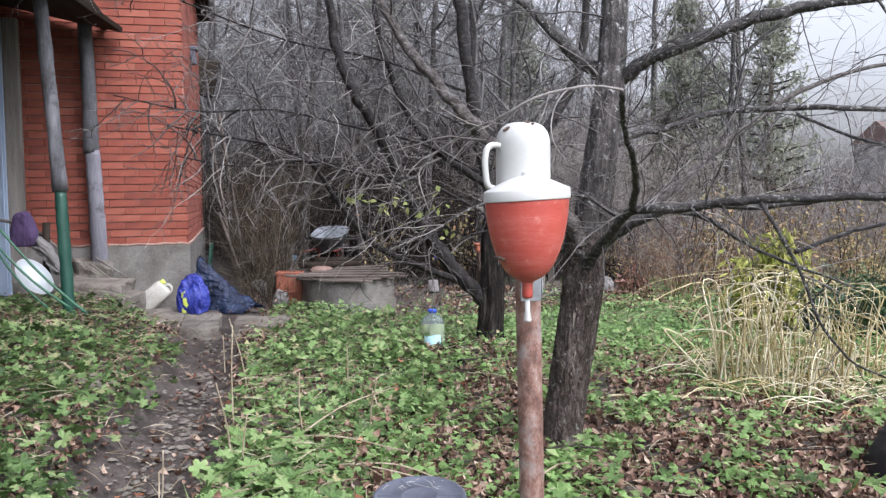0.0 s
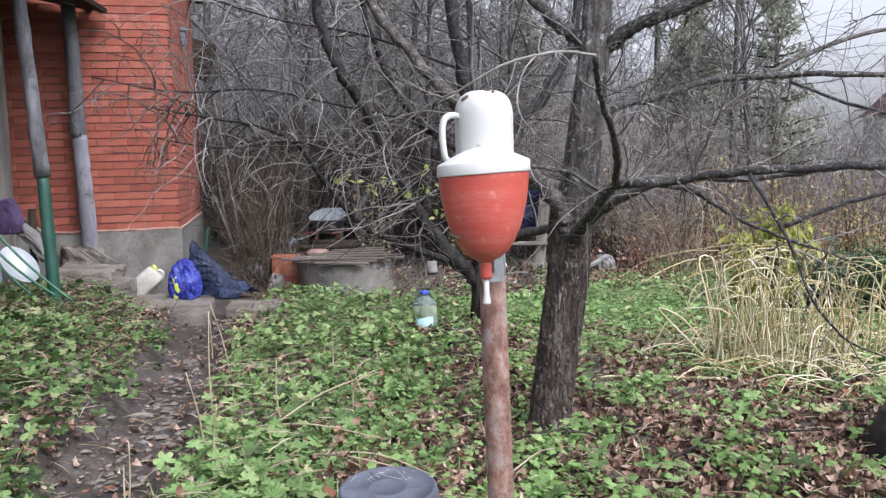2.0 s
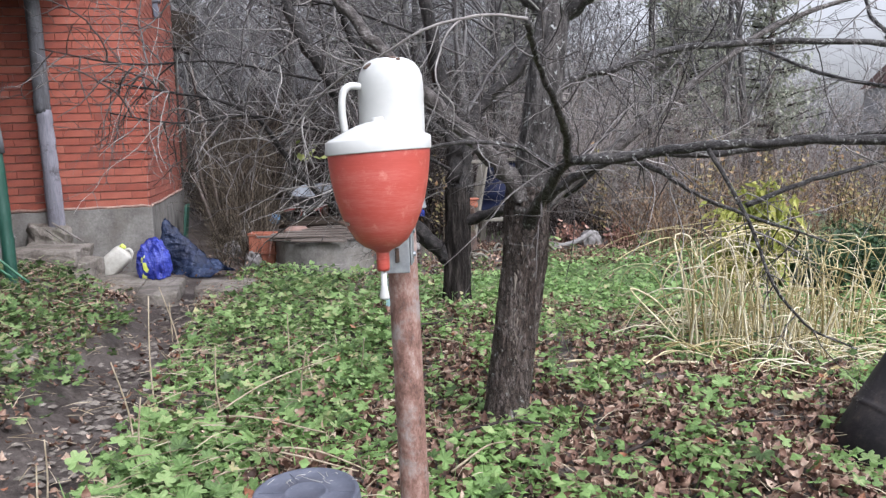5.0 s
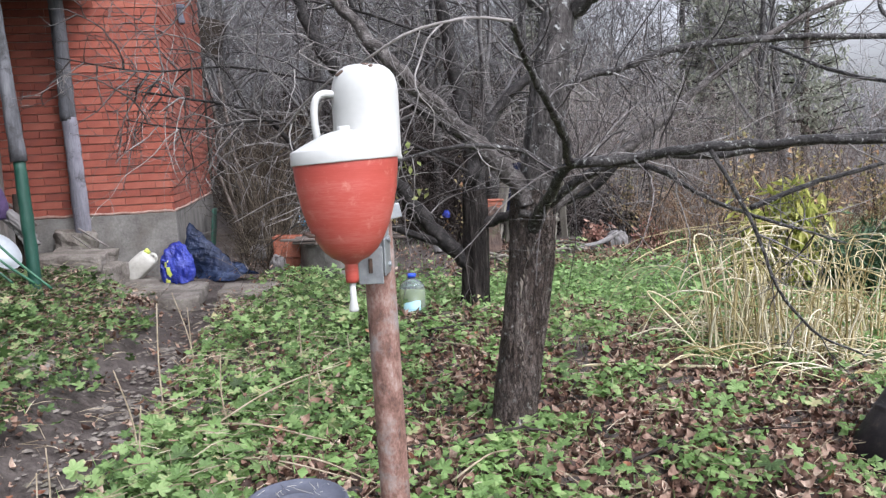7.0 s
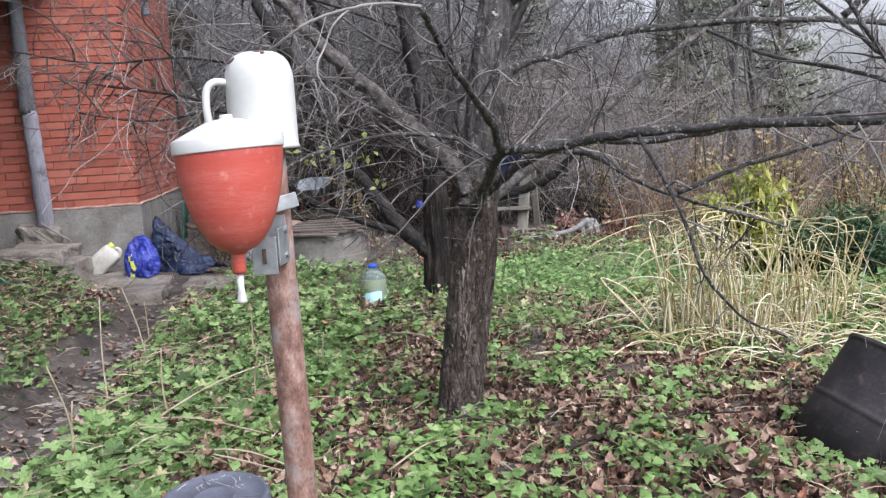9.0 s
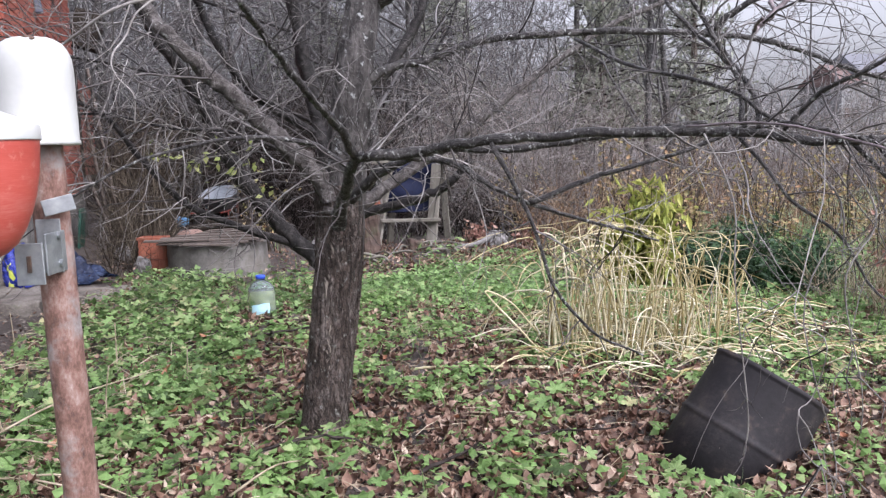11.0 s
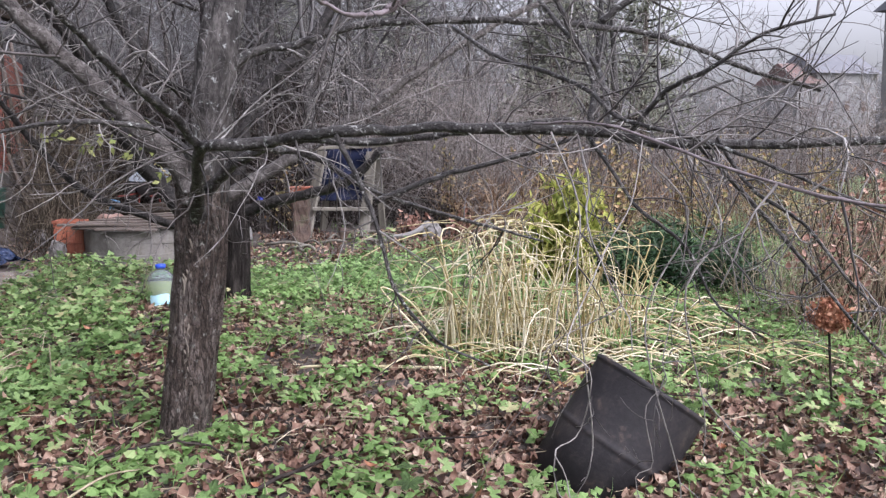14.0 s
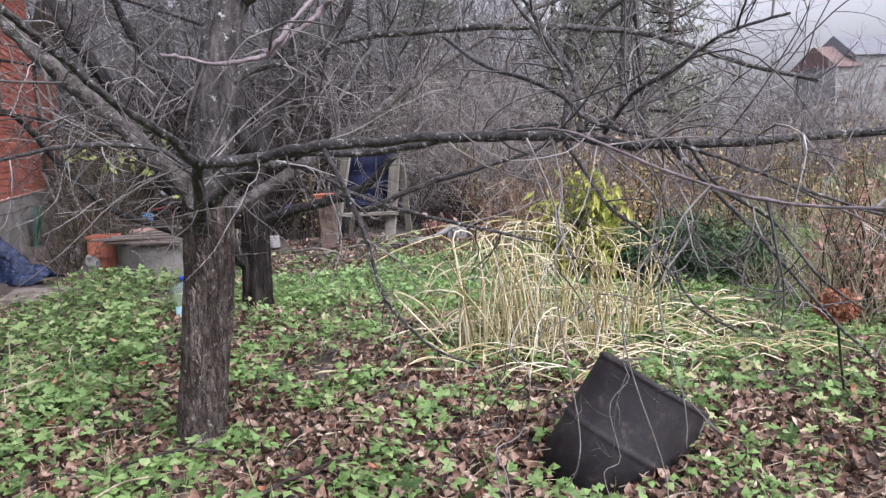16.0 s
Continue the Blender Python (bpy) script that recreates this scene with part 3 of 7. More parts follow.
def build_house():
    house = thing("brick_house", HOUSE, "small red brick house on a grey rendered concrete plinth", "house")
    h = TOP_Z - BASE_Z
    bm = bmesh.new()
    box(bm, (FRONT, 0.3, h), (-FRONT / 2 - 0.012, 0.149, BASE_Z + h / 2))
    part("front_wall", bm, M["mortar"], house, "pale mortar behind the bricks")
    bm = bmesh.new()
    box(bm, (0.3, SIDE - 0.32, h), (-0.149, 0.315 + (SIDE - 0.32) / 2, BASE_Z + h / 2))
    part("side_wall", bm, M["mortar"], house)
    bm = bmesh.new()
    box(bm, (FRONT, 0.3, h), (-FRONT / 2 - 0.3, SIDE - 0.16, BASE_Z + h / 2))
    part("back_wall", bm, M["mortar"], house)
    bm = bmesh.new()
    box(bm, (FRONT, SIDE, 1.1), (-FRONT / 2 + 0.035, SIDE / 2 - 0.035, BASE_Z - 0.56), 0.012)
    bmesh.ops.subdivide_edges(bm, edges=bm.edges[:], cuts=5, use_grid_fill=True)
    rough(bm, 0.012, 3.0, 2)
    part("plinth", bm, M["concrete"], house, "cracked grey rendered concrete plinth")
    # a thin, uneven run of mortar on the ledge
    pile = Pile()
    for a, b in (((-FRONT, -0.03), (0.02, -0.03)), ((0.03, -0.02), (0.03, SIDE - 0.1))):
        u = np.linspace(0, 1, 60)
        p = np.stack([a[0] + (b[0] - a[0]) * u, a[1] + (b[1] - a[1]) * u, BASE_Z - 0.002 + 0.004 * rng.standard_normal(60)], -1)
        tube(pile, p, 0.012 + 0.004 * rng.random(60), 5)
    pile.mesh("mortar_ledge", M["mortar"], house)
    # corner and side roof, dark boards
    bm = bmesh.new()
    box(bm, (4.8, 6.2, 0.12), (-FRONT / 2, SIDE / 2, TOP_Z + 0.07), 0.02)
    part("roof", bm, M["wood_dark"], house, "dark boarded roof edge")
    bm = bmesh.new()
    box(bm, (0.1, 0.3, 1.7), (-0.02, SIDE + 0.15, 1.75), 0.01)
    part("corner_board", bm, M["wood_dark"], house, "dark boards at the back corner")
    for k in range(11):
        bm = bmesh.new()
        box(bm, (0.03, 2.3, 0.125), (-0.04, SIDE + 1.5, 0.98 + 0.13 * k), 0.006, (0, 8, 0))
        part("lean_to_board", bm, M["red_board"], house, "weathered red-brown board")
    bm = bmesh.new()
    box(bm, (0.42, 0.5, 0.6), (0.04, 6.92, 3.25), 0.02, (0, 16, 0))
    part("eave_box", bm, M["wood_dark"], house, "dark brown boarded eave at the back")
    bm = bmesh.new()
    box(bm, (0.07, 0.05, 0.11), (0.04, 1.9, 1.95), 0.01)
    part("wall_bracket", bm, M["wood_dark"], house, "small dark iron bracket")
    bm = bmesh.new()
    box(bm, (0.09, 0.13, 0.05), (0.06, 1.75, 2.86), 0.012)
    box(bm, (0.07, 0.1, 0.17), (0.05, 1.75, 2.76), 0.015, (0, -10, 0))
    part("wall_lamp", bm, M["slate_plastic"], house, "dark grey tapered wall lamp")
    return house


house = build_house()


def build_porch():
    porch = thing("porch", HOUSE, "sagging dark wooden porch roof on rough peeled poles", "porch")
    # deck is lengthened far out of view to deepen shade on the wall
    bm = bmesh.new()
    box(bm, (4.4, 6.2, 0.05), (-2.9, -3.05, 2.99), 0.008, (3, 12, -4))
    part("roof_deck", bm, M["wood_dark"], porch, "dark weathered boards")
    bm = bmesh.new()
    box(bm, (0.06, 2.6, 0.1), (-0.75, -1.25, 2.84), 0.01, (-4, 6, -4))
    part("edge_board", bm, M["wood_dark"], porch)
    # unseen boards added on the left to keep light off the wall
    bm = bmesh.new()
    for k in range(22):
        box(bm, (0.03, 0.19, 2.9), (-2.25 - 0.004 * (k % 2), -0.55 - 0.195 * k, 1.7), 0.005)
    part("unseen_shade_boards", bm, M["wood_grey"], porch, "unseen grey boards added beside the porch for its shade")
    inv = HOUSE.inverted()

    def pole(name, pts, r, mat, label):
        pile = Pile()
        line = smooth_line([inv @ Vector(p) for p in pts], 18)
        tube(pile, line, r * np.linspace(1.08, 0.95, 18) * (1 + 0.04 * rng.standard_normal(18)), 12, 0.02)
        return pile.mesh(name, mat, porch, label)

    pole("pole", [(-2.724, 6.05, 1.19), (-2.771, 6.05, 1.905), (-2.851, 6.05, 2.994)], 0.049, M["pole_wood"], "grey weathered peeled pole")
    pole("painted_pole_foot", [(-2.69, 6.05, 0.12), (-2.707, 6.05, 0.7), (-2.724, 6.05, 1.2)], 0.043, M["green_paint"], "pole foot with chipped dark green paint")
    pole("pole", [(-3.2, 7.72, 1.55), (-3.2, 7.72, 2.0), (-3.22, 7.72, 2.75)], 0.064, M["pole_wood"], "grey weathered peeled pole")
    pole("pole", [(-3.15, 7.72, 0.3), (-3.17, 7.72, 1.0), (-3.19, 7.72, 1.58)], 0.069, M["pole_pale"], "split grey post foot")
    bm = bmesh.new()
    box(bm, (0.13, 0.09, 2.3), (-1.39, -0.42, 1.55), 0.01)
    part("door_post", bm, M["wood_grey"], porch, "dull beige boxed door post")
    # panel is widened leftwards out of view to close off light
    bm = bmesh.new()
    box(bm, (2.4, 0.05, 2.4), (-2.65, -0.46, 1.5), 0.006)
    for k in range(5):
        box(bm, (0.012, 0.02, 2.1), (-2.04 + 0.14 * k, -0.49, 1.42))
    part("boarded_door", bm, M["blue_door"], porch, "pale blue painted boards")


build_porch()

# ---- trees ----
def unit(v):
    v = np.asarray(v, float)
    return v / (np.linalg.norm(v) + 1e-9)


def shoot(pile, p, d, length, r, depth, sides=4, droop=0.0, wander=0.22, kids=3, near=False):
    """A thin crooked shoot with side shoots."""
    n = min(16, max(5, int(length / 0.05))) if near else (7 if depth > 1 else 4 if depth else 3)
    pts, q, d = [np.array(p, float)], np.array(p, float), unit(d)
    step = length / n
    bend = rng.standard_normal(3) * wander * 0.4
    jag, curl = (0.11, 5.0 / n) if near else (wander * 0.55, 0.5)
    for k in range(n):
        if near and k == n // 2:
            bend = bend * 0.3 + rng.standard_normal(3) * wander * 0.4
        d = unit(d + jag * rng.standard_normal(3) + bend * curl + np.array((0, 0, -droop)))
        q = q + d * step
        pts.append(q.copy())
    pts = np.array(pts)
    tube(pile, pts, np.linspace(r, r * 0.35, len(pts)), sides, cap=False)
    if depth > 0:
        for _ in range(kids):
            k = rng.integers(1, len(pts) - 1)
            side = unit(np.cross(unit(pts[k] - pts[k - 1]), rng.standard_normal(3)))
            dd = unit(pts[k] - pts[k - 1]) * 0.7 + side * 0.9
            shoot(pile, pts[k], dd, length * rng.uniform(0.25, 0.6), r * 0.6, depth - 1, max(3, sides - 1), droop, wander, kids, near)


def limb(tree, name, pts, r0, r1, mat, sides=12, n=28, label="", bump=0.05, waist=None):
    """A limb tapering from r0 to r1; waist: (share of its length, radius) on the way."""
    line = smooth_line(pts, n)
    line += rng.standard_normal(line.shape) * r1 * 0.25
    pile = Pile()
    lumps = np.convolve(rng.standard_normal(n + 6), np.ones(7) / 7, "valid")
    rad = np.interp(np.linspace(0, 1, n), (0, waist[0], 1), (r0, waist[1], r1)) if waist else np.linspace(r0, r1, n)
    tube(pile, line, rad * (1 + 0.12 * lumps), sides, bump)
    pile.mesh(name, mat, tree, label)
    return line


def spurs(pile, line, count, length, r, start=0.15, up=0.3, droop=0.02, depth=2, kids=3, bias=(0, 0, 0), wander=0.4):
    for _ in range(count):
        u = rng.uniform(start, 1.0)
        k = min(len(line) - 2, int(u * (len(line) - 1)))
        t = unit(line[k + 1] - line[k])
        s = unit(np.cross(t, rng.standard_normal(3)))
        d = t * rng.uniform(0.1, 0.9) + s + np.array((0, 0, up)) + np.array(bias)
        shoot(pile, line[k], d, length * rng.uniform(0.35, 1.25), r * rng.uniform(0.6, 1.25), depth, 4, droop, wander, kids, True)


def furrowed(tree, pts, r0, r1, seed=0, name="trunk", flare=0.035, label="dark furrowed bark", mat="cracked"):
    """A trunk with a flared foot and lumpy, furrowed bark."""
    n, sides = 120, 72
    line = smooth_line(pts, n)
    u = np.linspace(0, 1, n)
    rad = r0 + (r1 - r0) * u + flare * np.exp(-u * 14)
    a = np.linspace(0, 2 * np.pi, sides, endpoint=False)
    v = []
    for k in range(n):
        for j in range(sides):
            c = Vector((math.cos(a[j]) * 3.2, math.sin(a[j]) * 3.2, line[k][2] * 3.0 + seed))
            groove = abs(noise.noise(Vector((c.x * 2.6, c.y * 2.6, c.z * 1.0))))
            lump = noise.noise(c * 0.5)
            f = 1 + 0.13 * lump - 0.1 * max(0.0, 0.35 - groove) / 0.35 + 0.035 * noise.noise(c * 4) + 0.03 * noise.noise(Vector((c.x * 7, c.y * 7, c.z * 3.5)))
            v.append((line[k][0] + rad[k] * f * math.cos(a[j]), line[k][1] + rad[k] * f * math.sin(a[j]), line[k][2]))
    i = np.arange(n - 1)[:, None] * sides + np.arange(sides)[None]
    j = np.arange(n - 1)[:, None] * sides + (np.arange(sides)[None] + 1) % sides
    f = np.stack([i, j, j + sides, i + sides], -1).reshape(-1, 4)
    mesh_from(name, v, f, M[mat], tree, label)
    return line


def build_near_tree():
    tree = thing("fruit_tree", pose(0.6, 3.8, gz(0.6, 3.8)), "bare old plum tree with dark furrowed lichen-spotted bark", "tree")
    tree.matrix_world = HOME
    furrowed(tree, [(0.575, 3.8, -0.06), (0.595, 3.8, 0.1), (0.635, 3.8, 0.37), (0.672, 3.79, 0.68), (0.69, 3.785, 0.95)], 0.093, 0.095)
    big, L = Pile(), {}
    L["stem"] = furrowed(tree, [(0.69, 3.78, 0.85), (0.72, 3.765, 1.08), (0.765, 3.77, 1.4), (0.82, 3.88, 1.72), (0.86, 3.98, 2.1), (0.9, 4.05, 2.9)], 0.084, 0.056, 5, "leader", 0.0, "grey lichen-flecked upright leader", "leader")
    L["left"] = limb(tree, "limb", [(0.66, 3.72, 0.84), (0.63, 3.73, 0.97), (0.53, 3.7, 1.08), (0.43, 3.74, 1.18), (0.33, 3.75, 1.29), (0.23, 3.74, 1.38), (0.13, 3.71, 1.49), (0.01, 3.75, 1.63), (-0.14, 3.8, 1.84), (-0.38, 3.9, 2.3)], 0.037, 0.02, M["old_limb"], 14, 44)
    L["right"] = limb(tree, "limb", [(0.68, 3.76, 0.77), (0.695, 3.63, 0.86), (0.73, 3.5, 0.93), (0.775, 3.32, 1.035), (0.84, 3.23, 1.055), (0.98, 3.2, 1.06), (1.12, 3.1, 1.082), (1.36, 3.0, 1.095), (1.63, 2.86, 1.09), (1.83, 2.75, 1.08), (2.05, 2.62, 1.045), (2.5, 2.5, 1.055), (2.9, 2.42, 1.09)], 0.034, 0.0095, M["limb"], 12, 70, waist=(0.2, 0.02))
    L["upper"] = limb(tree, "limb", [(0.77, 3.77, 1.3), (0.9, 3.76, 1.38), (1.05, 3.77, 1.405), (1.27, 3.78, 1.47), (1.67, 3.82, 1.49), (2.16, 3.87, 1.475), (2.5, 3.9, 1.41), (2.8, 3.95, 1.31), (3.1, 4.0, 1.24)], 0.023, 0.009, M["limb"], 10, 54, waist=(0.15, 0.0165))
    L["rear"] = limb(tree, "limb", [(0.72, 3.78, 0.84), (0.98, 4.1, 1.0), (1.2, 4.24, 1.14), (1.42, 4.4, 1.3), (1.7, 4.6, 1.48), (2.05, 4.8, 1.68), (2.55, 5.0, 1.84), (3.1, 5.1, 1.9)], 0.027, 0.009, M["old_limb"], 12, 44)
    L["fork_left"] = limb(tree, "limb", [(0.83, 3.9, 1.62), (0.72, 3.95, 1.72), (0.63, 4.0, 1.81), (0.5, 4.05, 1.97), (0.35, 4.1, 2.12), (0.1, 4.2, 2.5)], 0.036, 0.016, M["limb"], 10, 30)
    L["fork_right"] = limb(tree, "limb", [(0.84, 3.88, 1.62), (0.95, 3.8, 1.7), (1.09, 3.75, 1.76), (1.37, 3.7, 1.85), (1.66, 3.65, 1.91), (1.95, 3.6, 1.93), (2.3, 3.5, 1.97)], 0.036, 0.017, M["limb"], 10, 40)
    L["riser"] = limb(tree, "limb", [(0.785, 3.27, 1.05), (0.76, 3.1, 1.13), (0.72, 2.93, 1.19), (0.685, 2.81, 1.24), (0.65, 2.74, 1.3), (0.625, 2.66, 1.345), (0.605, 2.58, 1.385), (0.59, 2.5, 1.417)], 0.0135, 0.0085, M["limb"], 10, 40, bump=0.1)
    L["wand"] = limb(tree, "limb", [(0.59, 2.5, 1.417), (0.517, 2.48, 1.427), (0.448, 2.46, 1.422), (0.333, 2.45, 1.394), (0.221, 2.48, 1.337), (0.139, 2.52, 1.306), (0.036, 2.6, 1.244), (-0.02, 2.7, 1.2)], 0.0044, 0.0022, M["twig_pale"], 8, 40)
    L["wand_shoot"] = limb(tree, "limb", [(0.425, 2.46, 1.418), (0.39, 2.42, 1.38), (0.37, 2.4, 1.33), (0.36, 2.33, 1.28), (0.37, 2.31, 1.24), (0.4, 2.32, 1.2), (0.395, 2.33, 1.14)], 0.0026, 0.0014, M["twig_pale"], 7, 30)
    L["low"] = limb(tree, "limb", [(0.93, 3.25, 1.05), (1.06, 3.4, 1.03), (1.14, 3.42, 1.0), (1.24, 3.42, 0.93), (1.39, 3.5, 0.86), (1.6, 3.65, 0.785), (1.74, 3.72, 0.74), (1.94, 3.87, 0.67)], 0.012, 0.004, M["limb"], 8, 34)
    L["hang"] = limb(tree, "limb", [(1.2, 3.05, 1.08), (1.27, 3.0, 0.93), (1.31, 2.95, 0.82), (1.35, 2.9, 0.67), (1.46, 2.9, 0.53), (1.6, 2.88, 0.46)], 0.0075, 0.0032, M["limb"], 7, 24)
    L["back_low"] = limb(tree, "limb", [(0.74, 3.62, 0.9), (0.86, 3.5, 1.0), (1.05, 3.4, 1.07), (1.3, 3.35, 1.06), (1.6, 3.3, 1.09), (1.9, 3.2, 1.12)], 0.02, 0.008, M["limb"], 8, 30)
    L["left_twig"] = limb(tree, "limb", [(0.77, 3.36, 1.01), (0.7, 3.4, 1.06), (0.64, 3.42, 1.1), (0.52, 3.4, 1.125), (0.42, 3.25, 1.128), (0.3, 3.2, 1.11), (0.16, 3.1, 1.07), (0.04, 3.0, 1.0), (-0.1, 2.95, 0.9)], 0.0105, 0.003, M["limb"], 8, 36)
    L["right_up"] = limb(tree, "limb", [(1.83, 2.75, 1.1), (1.86, 2.85, 1.22), (1.8, 2.95, 1.4), (1.7, 3.0, 1.6), (1.6, 3.05, 1.8)], 0.009, 0.005, M["limb"], 7, 24)
    L["down_right"] = limb(tree, "limb", [(2.05, 2.62, 1.05), (2.16, 2.6, 0.93), (2.28, 2.55, 0.78), (2.4, 2.5, 0.62), (2.6, 2.5, 0.42)], 0.0065, 0.003, M["limb"], 7, 24)
    L["upper_fork"] = limb(tree, "limb", [(2.16, 3.87, 1.49), (2.25, 3.85, 1.56), (2.4, 3.8, 1.62), (2.7, 3.75, 1.66)], 0.016, 0.007, M["limb"], 7, 20)
    L["cross"] = limb(tree, "limb", [(1.3, 3.0, 0.9), (1.5, 3.0, 0.97), (1.75, 3.0, 1.03), (2.0, 3.0, 1.12), (2.3, 3.0, 1.22)], 0.009, 0.004, M["limb"], 7, 24)
    L["near_wand"] = limb(tree, "limb", [(1.7, 2.8, 1.1), (1.77, 2.4, 1.09), (1.87, 2.0, 1.01), (1.97, 1.8, 0.97), (2.1, 1.65, 0.97), (2.3, 1.5, 0.98)], 0.0036, 0.0018, M["lilac_twig"], 7, 40, bump=0.2)
    L["tip"] = limb(tree, "limb", [(1.72, 2.75, 1.5), (1.418, 1.762, 1.321), (1.378, 1.447, 1.228), (1.365, 1.44, 1.216), (1.351, 1.432, 1.201), (1.334, 1.423, 1.189), (1.323, 1.418, 1.179), (1.31, 1.412, 1.171), (1.296, 1.384, 1.164), (1.279, 1.347, 1.159), (1.266, 1.309, 1.16), (1.256, 1.273, 1.16)], 0.0034, 0.0014, M["lilac_twig"], 8, 60, bump=0.25)
    limb(tree, "limb", [(1.31, 1.412, 1.171), (1.327, 1.412, 1.186), (1.332, 1.432, 1.199), (1.345, 1.452, 1.218), (1.355, 1.472, 1.233)], 0.0026, 0.0016, M["lilac_twig"], 8, 24, bump=0.25)
    L["over"] = limb(tree, "limb", [(1.59, 3.70, 1.45), (1.69, 3.30, 1.31), (1.78, 3.00, 1.24), (1.84, 2.80, 1.18), (1.89, 2.70, 1.11), (2.00, 2.60, 1.07), (2.12, 2.50, 1.02), (2.25, 2.40, 0.95), (2.42, 2.35, 0.88)], 0.0075, 0.0035, M["limb"], 8, 50)
    L["right_riser"] = limb(tree, "limb", [(1.79, 3.30, 1.59), (1.79, 3.20, 1.47), (1.86, 3.00, 1.31), (1.89, 2.90, 1.24), (1.88, 2.80, 1.18), (1.87, 2.72, 1.09)], 0.006, 0.0095, M["limb"], 8, 30)
    L["out_up"] = limb(tree, "limb", [(1.92, 2.70, 1.08), (1.97, 2.60, 1.17), (2.03, 2.50, 1.21), (2.13, 2.45, 1.28), (2.25, 2.40, 1.31)], 0.0065, 0.003, M["limb"], 7, 30)
    L["out_down"] = limb(tree, "limb", [(1.83, 2.80, 1.08), (1.87, 2.70, 0.99), (1.92, 2.65, 0.90), (2.02, 2.60, 0.81), (2.08, 2.55, 0.68), (2.17, 2.50, 0.61)], 0.006, 0.0025, M["limb"], 7, 34)
    L["far_down"] = limb(tree, "limb", [(2.09, 2.60, 1.06), (2.13, 2.50, 0.95), (2.23, 2.45, 0.87), (2.31, 2.40, 0.75), (2.41, 2.40, 0.67)], 0.0055, 0.0025, M["limb"], 7, 30)
    for key, count, length, r, up in (("over", 14, 0.5, 0.0026, -0.1), ("out_up", 11, 0.45, 0.0025, 0.1), ("out_down", 7, 0.35, 0.0022, 0.0), ("far_down", 7, 0.35, 0.0026, 0.0), ("left", 4, 0.6, 0.0045, 0.1), ("right", 30, 0.62, 0.0032, -0.1), ("upper", 36, 0.7, 0.0032, 0.0), ("cross", 14, 0.35, 0.003, 0.1), ("near_wand", 10, 0.25, 0.0025, 0.0), ("tip", 4, 0.12, 0.0014, 0.0), ("rear", 7, 0.55, 0.0045, 0.3), ("fork_left", 7, 0.6, 0.0045, 0.1),
                                      ("fork_right", 24, 0.7, 0.0034, 0.1), ("wand", 9, 0.3, 0.0022, 0), ("riser", 9, 0.22, 0.003, 0.1), ("low", 16, 0.35, 0.003, -0.1), ("hang", 9, 0.25, 0.0026, 0), ("back_low", 12, 0.35, 0.003, 0), ("left_twig", 12, 0.35, 0.003, -0.1),
                                      ("wand_shoot", 5, 0.2, 0.002, 0.0), ("right_up", 12, 0.35, 0.0035, 0.2), ("down_right", 9, 0.25, 0.0026, 0), ("upper_fork", 14, 0.5, 0.0035, 0.2), ("stem", 4, 0.6, 0.005, 0.1)):
        spurs(big, L[key], count, length, r, up=up, droop=0.03)
    for x, y, z, low, dx in ((1.74, 2.78, 1.08, 0.2, 0.1), (1.9, 2.7, 1.06, 0.1, 0.14), (2.02, 2.63, 1.04, 0.3, 0.05)):
        pts = [(x, y, z), (x + dx * 0.5 + rng.normal(0, 0.03), y - 0.06, z - 0.18), (x + dx * 0.2 + rng.normal(0, 0.05), y - 0.1, z * 0.55 + low * 0.45), (x + dx, y - 0.05, low + 0.12), (x + dx * 0.8 + rng.normal(0, 0.05), y - 0.03, low)]
        line = limb(tree, "hanging_shoot", pts, 0.0026, 0.0016, M["twig_pale"], 6, 22, "thin pale drooping shoot")
        spurs(big, line, 5, 0.22, 0.0022, up=-0.1, droop=0.03, depth=1)
    for pts in ([(1.87, 2.05, 1.0), (1.845, 2.12, 0.85), (1.83, 2.18, 0.68), (1.8, 2.2, 0.53), (1.8, 2.2, 0.4), (1.785, 2.2, 0.22)], [(1.8, 2.25, 1.06), (1.69, 2.05, 0.9), (1.6, 1.88, 0.77), (1.575, 1.83, 0.67), (1.54, 1.76, 0.6), (1.53, 1.74, 0.44)]):
        pts = [pts[0]] + [tuple(np.array(p) + rng.normal(0, 0.014, 3)) for p in smooth_line(pts, 11)[1:]]
        line = limb(tree, "hanging_shoot", pts, 0.0012, 0.0008, M["twig_pale"], 6, 40, "thin pale drooping shoot")
        spurs(big, line, 4, 0.16, 0.0018, up=-0.1, droop=0.03, depth=1)
    big.mesh("twig_growth", M["twig"], tree, "fine bare grey twigs")["kind"] = "stuff"
    pale = Pile()
    for key, count, length in (("wand", 7, 0.4), ("left_twig", 7, 0.4), ("left", 2, 0.5), ("right", 10, 0.6), ("upper", 9, 0.7), ("over", 7, 0.45), ("fork_right", 6, 0.7), ("low", 4, 0.4)):
        spurs(pale, L[key], count, length, 0.0022, up=0.05, droop=0.02, depth=1, kids=2, wander=0.6)
    pale.mesh("young_twig_growth", M["twig_pale"], tree, "pale silvery young shoots")["kind"] = "stuff"
